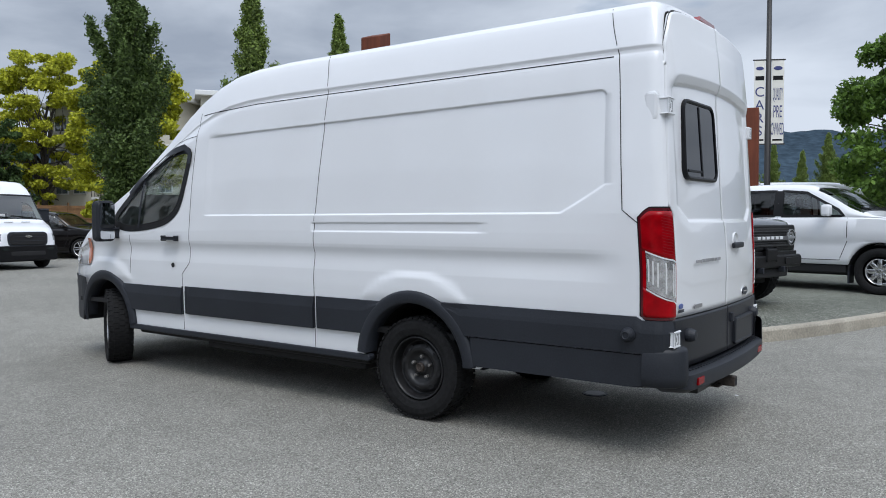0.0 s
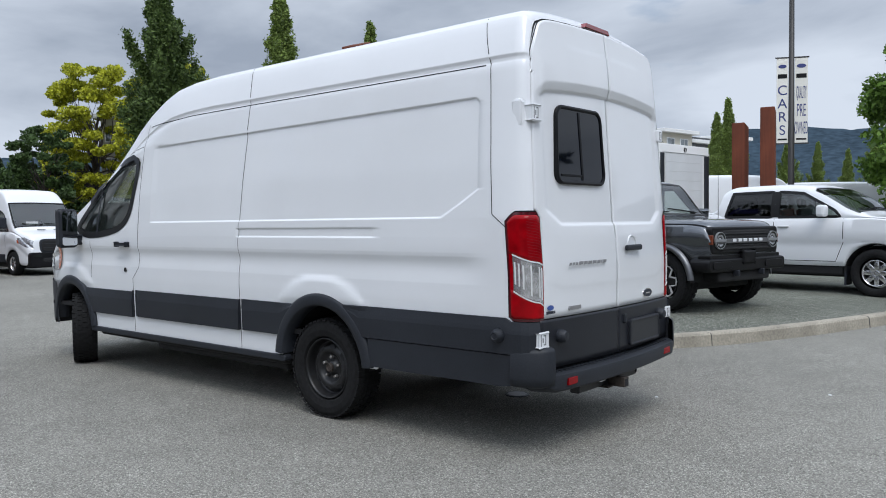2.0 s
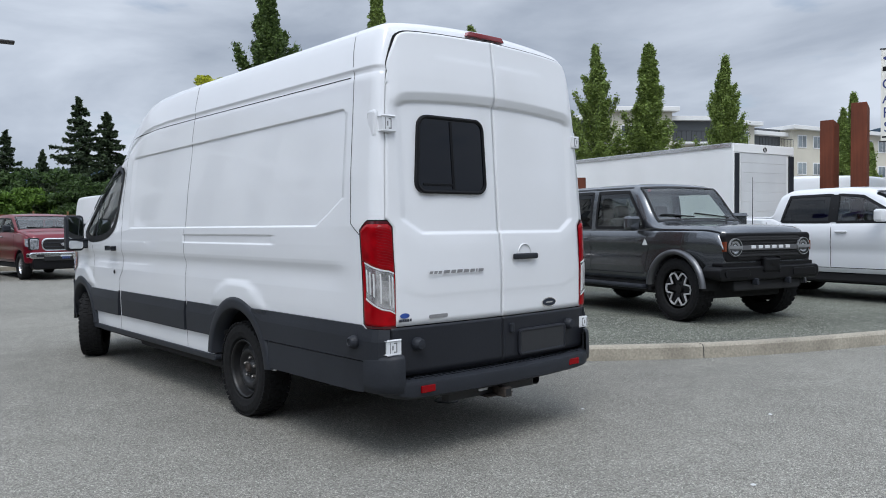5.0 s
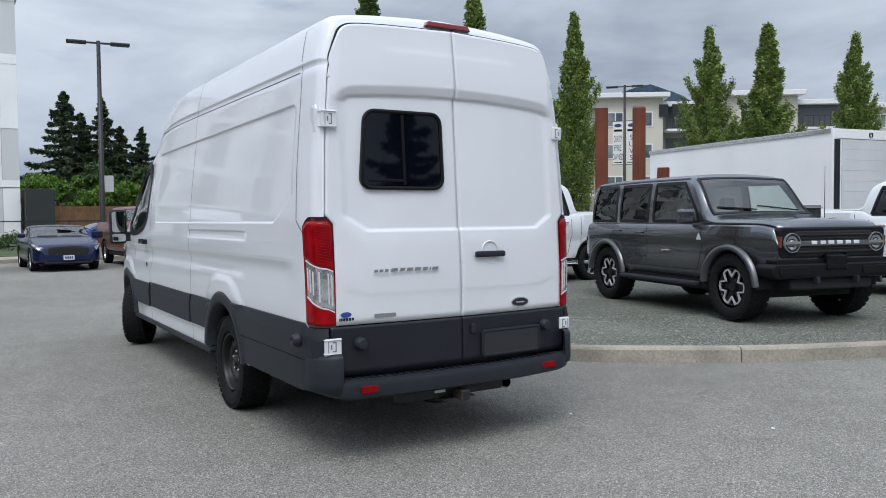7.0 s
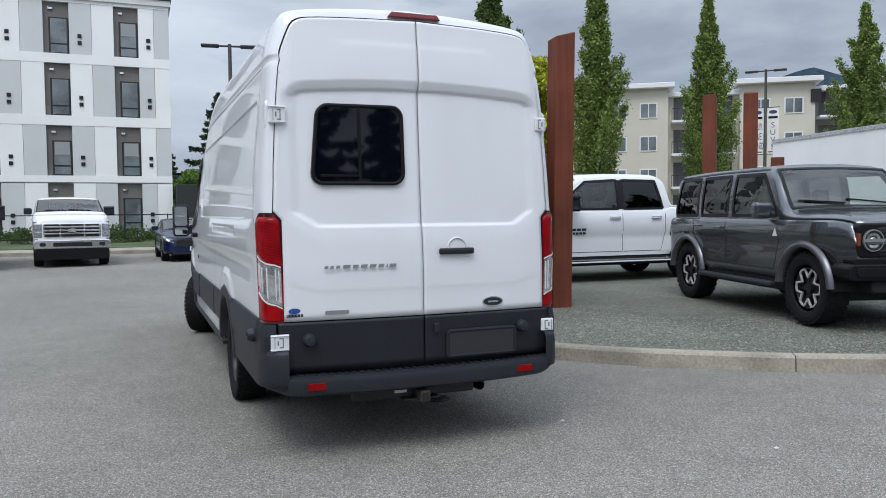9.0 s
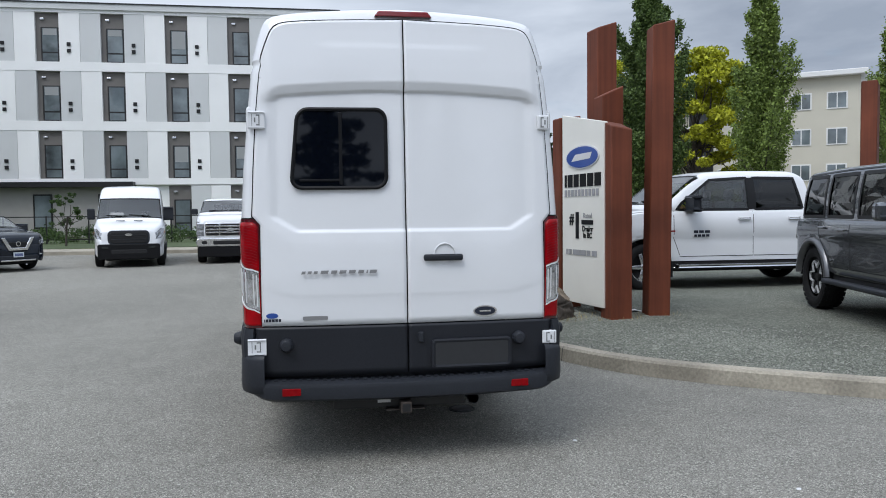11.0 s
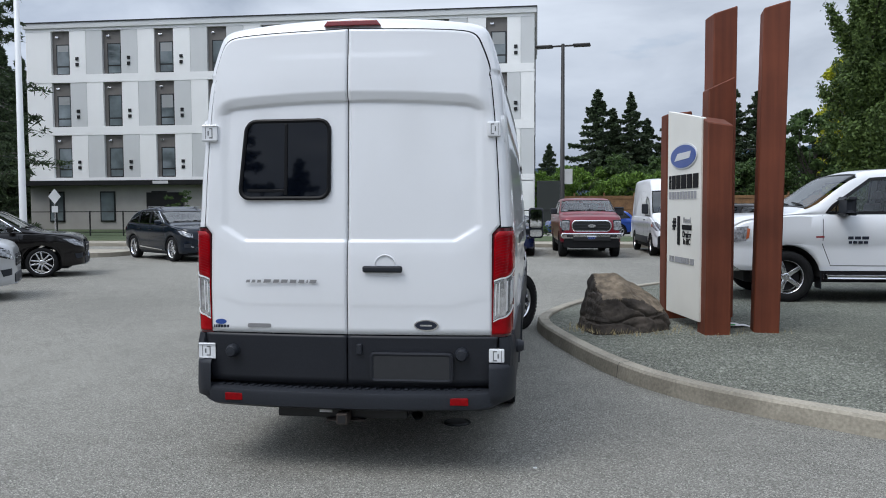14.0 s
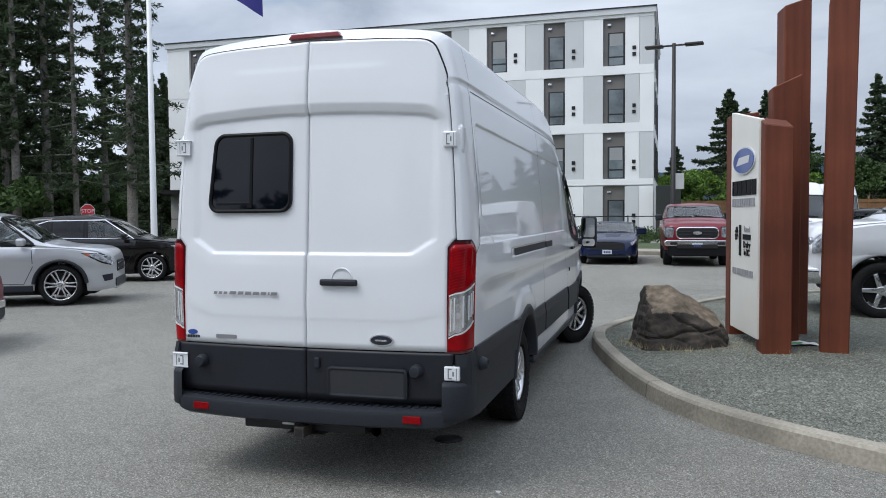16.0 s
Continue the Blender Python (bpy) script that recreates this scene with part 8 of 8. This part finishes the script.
def broad(h, w, seed, leaf, label, m, count=15000, size=0.12, base=0.28, clumps=60, layer=0.0):
    """A spreading tree of rounded clumps with gaps between them."""
    rng = np.random.default_rng(seed)
    bm = limb(bmesh.new(), (0, 0, -0.1), (0.1, 0, h * 0.55), h * 0.022, h * 0.010, 0.02, rng, 6)
    pts = []
    for i in range(clumps):
        az, u = i * 2.399, (i + 0.5) / clumps
        zf = base + (1 - base) * rng.beta(1.5, 1.3)
        ring = w * math.sqrt(max(0.04, 1 - ((zf - base) / (1 - base) * 1.7 - 0.75) ** 2 / 1.15)) * (0.35 + 0.70 * rng.random() ** 0.5)
        c = np.array((ring * math.cos(az), ring * math.sin(az), zf * h))
        if i % 2 == 0:
            limb(bm, (0.05, 0, h * (0.2 + 0.35 * rng.random())), c * (0.92, 0.92, 0.97), 0.05 * h / 8, 0.012, 0.10, rng, 5)
        k = int(count / clumps)
        r = w * rng.uniform(0.14, 0.30)
        d = rng.normal(size=(k, 3))
        d /= np.linalg.norm(d, axis=1, keepdims=True)
        pts.append(c + d * r * rng.random((k, 1)) ** 0.45 * (1, 1, 0.62 - 0.3 * layer) + (0, 0, 0.1))
    return make_tree(label, bm, leaves(np.concatenate(pts), size, rng), leaf, m)


def fir(h, w, seed, label, m, count=11000, size=0.16, bare=0.06, ragged=0.35, leaf=None, trunk=0.014, nb=84, spread=1.0, long=1.3):
    """A conifer of drooping tiers."""
    rng = np.random.default_rng(seed)
    bm = limb(bmesh.new(), (0, 0, -0.2), (0, 0, h * 0.98), h * trunk, 0.03, 0.0, None, 9)
    pts = []
    for i in range(nb):
        f = bare + (1 - bare) * (i / nb)
        az = i * 2.399 + rng.uniform(-0.3, 0.3)
        reach = w * (1 - f) ** 0.95 * rng.uniform(1 - ragged, 1.15) + 0.12
        if bare > 0.2:
            reach *= min(1.0, 0.35 + 1.6 * (f - bare)) if f < 0.65 else 1
        a = np.array((0, 0, f * h))
        b = a + (reach * math.cos(az), reach * math.sin(az), -reach * rng.uniform(0.02, 0.42) + 0.12)
        limb(bm, a, b, 0.05 * (1 - f) + 0.015, 0.008, 0.03, rng, 2)
        k = max(10, int(count / nb * (1.5 - f)))
        t = rng.beta(1.3, 1.0, size=k)[:, None]
        pts.append(a + (b - a) * t + rng.normal(size=(k, 3)) * (0.26 * (1 - f) + 0.08) * spread * (1, 1, 0.35) * (reach / w + 0.35) * (1.25 - 0.7 * t) - np.abs(rng.normal(size=(k, 3))) * (0, 0, 0.20) + np.array((0, 0, 0.10 * reach)) * t ** 3)
    return make_tree(label, bm, leaves(np.concatenate(pts), size, rng, 0.4, long), leaf or NEEDLES, m, bark=PALE_BARK if bare > 0.1 else None)


COLUMN = "slender upright broadleaf tree with dense green leaves"
columnar(14.6, 2.45, 1, DARK_POPLAR, "tall full broadleaf tree with dense dark green leaves", pose(15.6, 31.5, 0), 100000, 0.085, 0.04)
p2 = columnar(13.5, 1.65, 2, POPLAR_LEAF, COLUMN, pose(18.1, 25.8, 0), 54000, 0.070)
p3 = columnar(13.9, 1.85, 3, POPLAR_LEAF, COLUMN, pose(27.2, 29.0, 0), 52000, 0.072)
p4 = columnar(15.0, 2.3, 4, POPLAR_LEAF, COLUMN, pose(40.3, 30.2, 0), 54000, 0.082)
copy_thing(p2, pose(42.2, 27.2, 0, 0, 0, 130)).scale = (1.5, 1.5, 1.10)
copy_thing(p4, pose(50.6, 26.2, 0, 0, 0, 200))
for i, (x, y, s) in enumerate(((42.6, 14.0, 0.70), (46.8, 16.2, 0.66), (52, 13.2, 0.50), (53.5, 11.6, 0.54), (54, 9.8, 0.48), (55, 8.3, 0.53), (49.0, 15.4, 0.52), (60, 9.0, 0.52))):
    t = copy_thing((p2, p3, p4)[i % 3], pose(x, y, 0, 0, 0, 47 * i))
    t.scale = (s * 1.1, s * 1.1, s)
GOLD = "spreading tree with bright yellow-green leaves"
broad(16.2, 4.0, 5, GOLD_LEAF, GOLD, pose(30.4, 68.0, 0), 42000, 0.17, 0.10, 130, 0.3)
broad(13.0, 3.6, 6, GOLD_LEAF, GOLD, pose(26.5, 48.5, 0), 36000, 0.17, 0.10, 120, 0.3)
GREENT = "leafy broad green tree"
broad(7.1, 2.7, 7, GREEN_LEAF, "leafy green maple on the edge of the lot", pose(23.3, 0.1, 0), 36000, 0.095, 0.12, 90)
g2 = broad(5.6, 4.0, 8, GREEN_LEAF, GREENT, pose(6.0, 78, 0), 11000, 0.20, 0.12, 50)
g3 = broad(6.6, 4.2, 9, DEEP_LEAF, "broad dark green tree behind the fence", pose(15.0, 72, 0), 11000, 0.20, 0.12, 50)
for i, (x, y, s) in enumerate(((2.0, 74, 0.9), (11, 76, 1.0), (20, 70, 0.8), (24, 76, 0.95), (33, 82, 1.0), (28.5, 80, 1.1), (38, 84, 1.05), (17.5, 66, 0.8), (9.5, 68, 0.8), (43, 84, 1.1), (13, 70, 0.85))):
    copy_thing(g3 if x > 18 else (g2, g3)[i % 2], pose(x, y, 0, 0, 0, 61 * i)).scale = (s, s, s)
broad(9.4, 2.5, 44, DEEP_LEAF, "dark green broadleaf tree beside a yellow-green one", pose(23.6, 63.0, 0), 11000, 0.17, 0.12, 70)
f1 = fir(16.6, 8.2, 10, "tall dark fir tree", pose(8.8, 96, 0), 20000, 0.22, 0.06, 0.45)
f2 = fir(16.2, 7.4, 11, "tall dark fir tree", pose(13.0, 96.5, 0), 14000, 0.21, 0.08, 0.6)
for i, (x, y, s) in enumerate(((15.2, 98, 0.79), (17.7, 98, 0.81), (2.7, 97, 0.60), (23.5, 90, 1.02), (26.6, 90, 0.91), (0.0, 96, 0.52), (10.9, 99, 0.88), (20.6, 94, 0.66), (29.2, 93, 0.62), (31.5, 92, 0.58), (34.2, 93, 0.60), (36.5, 93, 0.62), (39, 95, 0.63), (24.8, 94, 0.66), (55, 75, 0.85), (79, 62, 0.85), (88, 55, 0.75))):
    copy_thing((f1, f2)[i % 2], pose(x, y, 0, 0, 0, 77 * i)).scale = (s, s, s)
# tall open firs behind the parked cars
w1 = fir(26, 4.6, 20, "very tall fir with a long bare trunk and ragged branches", pose(-33.2, 33.2, 0), 9500, 0.10, 0.16, 0.75, None, 0.012, 62, 0.75, 2.4)
w2 = fir(24, 4.2, 21, "very tall fir with a long bare trunk and ragged branches", pose(-33.0, 30.0, 0), 8000, 0.10, 0.24, 0.75, None, 0.011, 52, 0.75, 2.4)
w3 = fir(27, 3.4, 22, "very tall fir with sparse dead branches", pose(-29.8, 36.5, 0), 4200, 0.08, 0.14, 0.7, None, 0.008, 60, 0.7, 2.4)
for i, (x, y, s) in enumerate(((-37, 33, 1.0), (-36.5, 37.5, 1.05), (-35.5, 27, 0.95), (-40, 29, 1.0), (-45, 24, 1.0), (-42, 17, 0.95))):
    copy_thing((w1, w2)[i % 2], pose(x, y, 0, 0, 0, 50 * i)).scale = (s, s, s)
stand = random.Random(31)
for i in range(9):
    a, r = radians(-37.4 - 1.75 * i), 43 + 26 * stand.random()
    t = copy_thing((w1, w2, w3)[i % 3], pose(1.5 + r * math.sin(a), -4.5 + r * math.cos(a), -0.3, 0, 0, 67 * i))
    s = stand.uniform(0.85, 1.12)
    t.scale = (s * 0.9, s * 0.9, s)
for x, y, k in ((-41.5, 59.0, 0.95), (-45.0, 66.0, 1.0), (-40.2, 54.0, 0.8), (-44.0, 57.0, 0.9), (-47.5, 61.0, 1.0)):
    copy_thing((f1, f2)[int(y) % 2], pose(x, y, -0.5, 0, 0, 9 * x)).scale = (k * 0.8, k * 0.8, k * 1.1)
h1 = broad(5.0, 3.6, 23, DEEP_LEAF, "dark shrub under the firs", pose(-33, 27, 0), 6000, 0.18, 0.05, 30)
for i, (x, y, s) in enumerate(((-37, 30, 1.1), (-34, 36, 0.8), (-40, 25, 1.2), (-44, 20, 1.2), (-42, 31, 1.2), (-38.5, 38, 1.2))):
    copy_thing(h1, pose(x, y, 0, 0, 0, 70 * i)).scale = (s, s, s)
# dense woods behind the tall firs
for i in range(12):
    a = radians(-39 - 3.2 * i)
    r = 64 + 5 * (i % 3)
    s = 0.52 + 0.10 * (i % 2)
    copy_thing((f2, f1)[i % 2], pose(1.5 + r * math.sin(a), -4.5 + r * math.cos(a), -1.5, 0, 0, 33 * i)).scale = (s * 1.5, s * 1.5, s)
# young trees and low hedge by the pavement
y1 = broad(2.6, 0.7, 30, DEEP_LEAF, "thin young tree by the pavement", pose(-12.0, 33, 0.1), 1500, 0.055, 0.35, 20)
copy_thing(y1, pose(-17.2, 33.5, 0.1, 0, 0, 80))
b1 = broad(0.7, 2.3, 31, DEEP_LEAF, "low green shrubs in front of the apartment block", pose(-4, 38, 0.1), 4500, 0.06, 0.05, 24)
for x in (-8.5, -0.5, -13.5):
    copy_thing(b1, pose(x, 38.2, 0.1, 0, 0, x * 10))
# unseen woods added behind the camera: they close the lot and darken reflections
for i in range(26):
    a = radians(118 + 150 * i / 25)
    r = 46 + 8 * ((i * 7) % 5) / 5
    s = 0.75 + 0.55 * ((i * 3) % 7) / 6
    copy_thing((f2, g3, f1)[i % 3], pose(r * math.sin(a), r * math.cos(a), 0, 0, 0, 40 * i)).scale = (s, s, s)
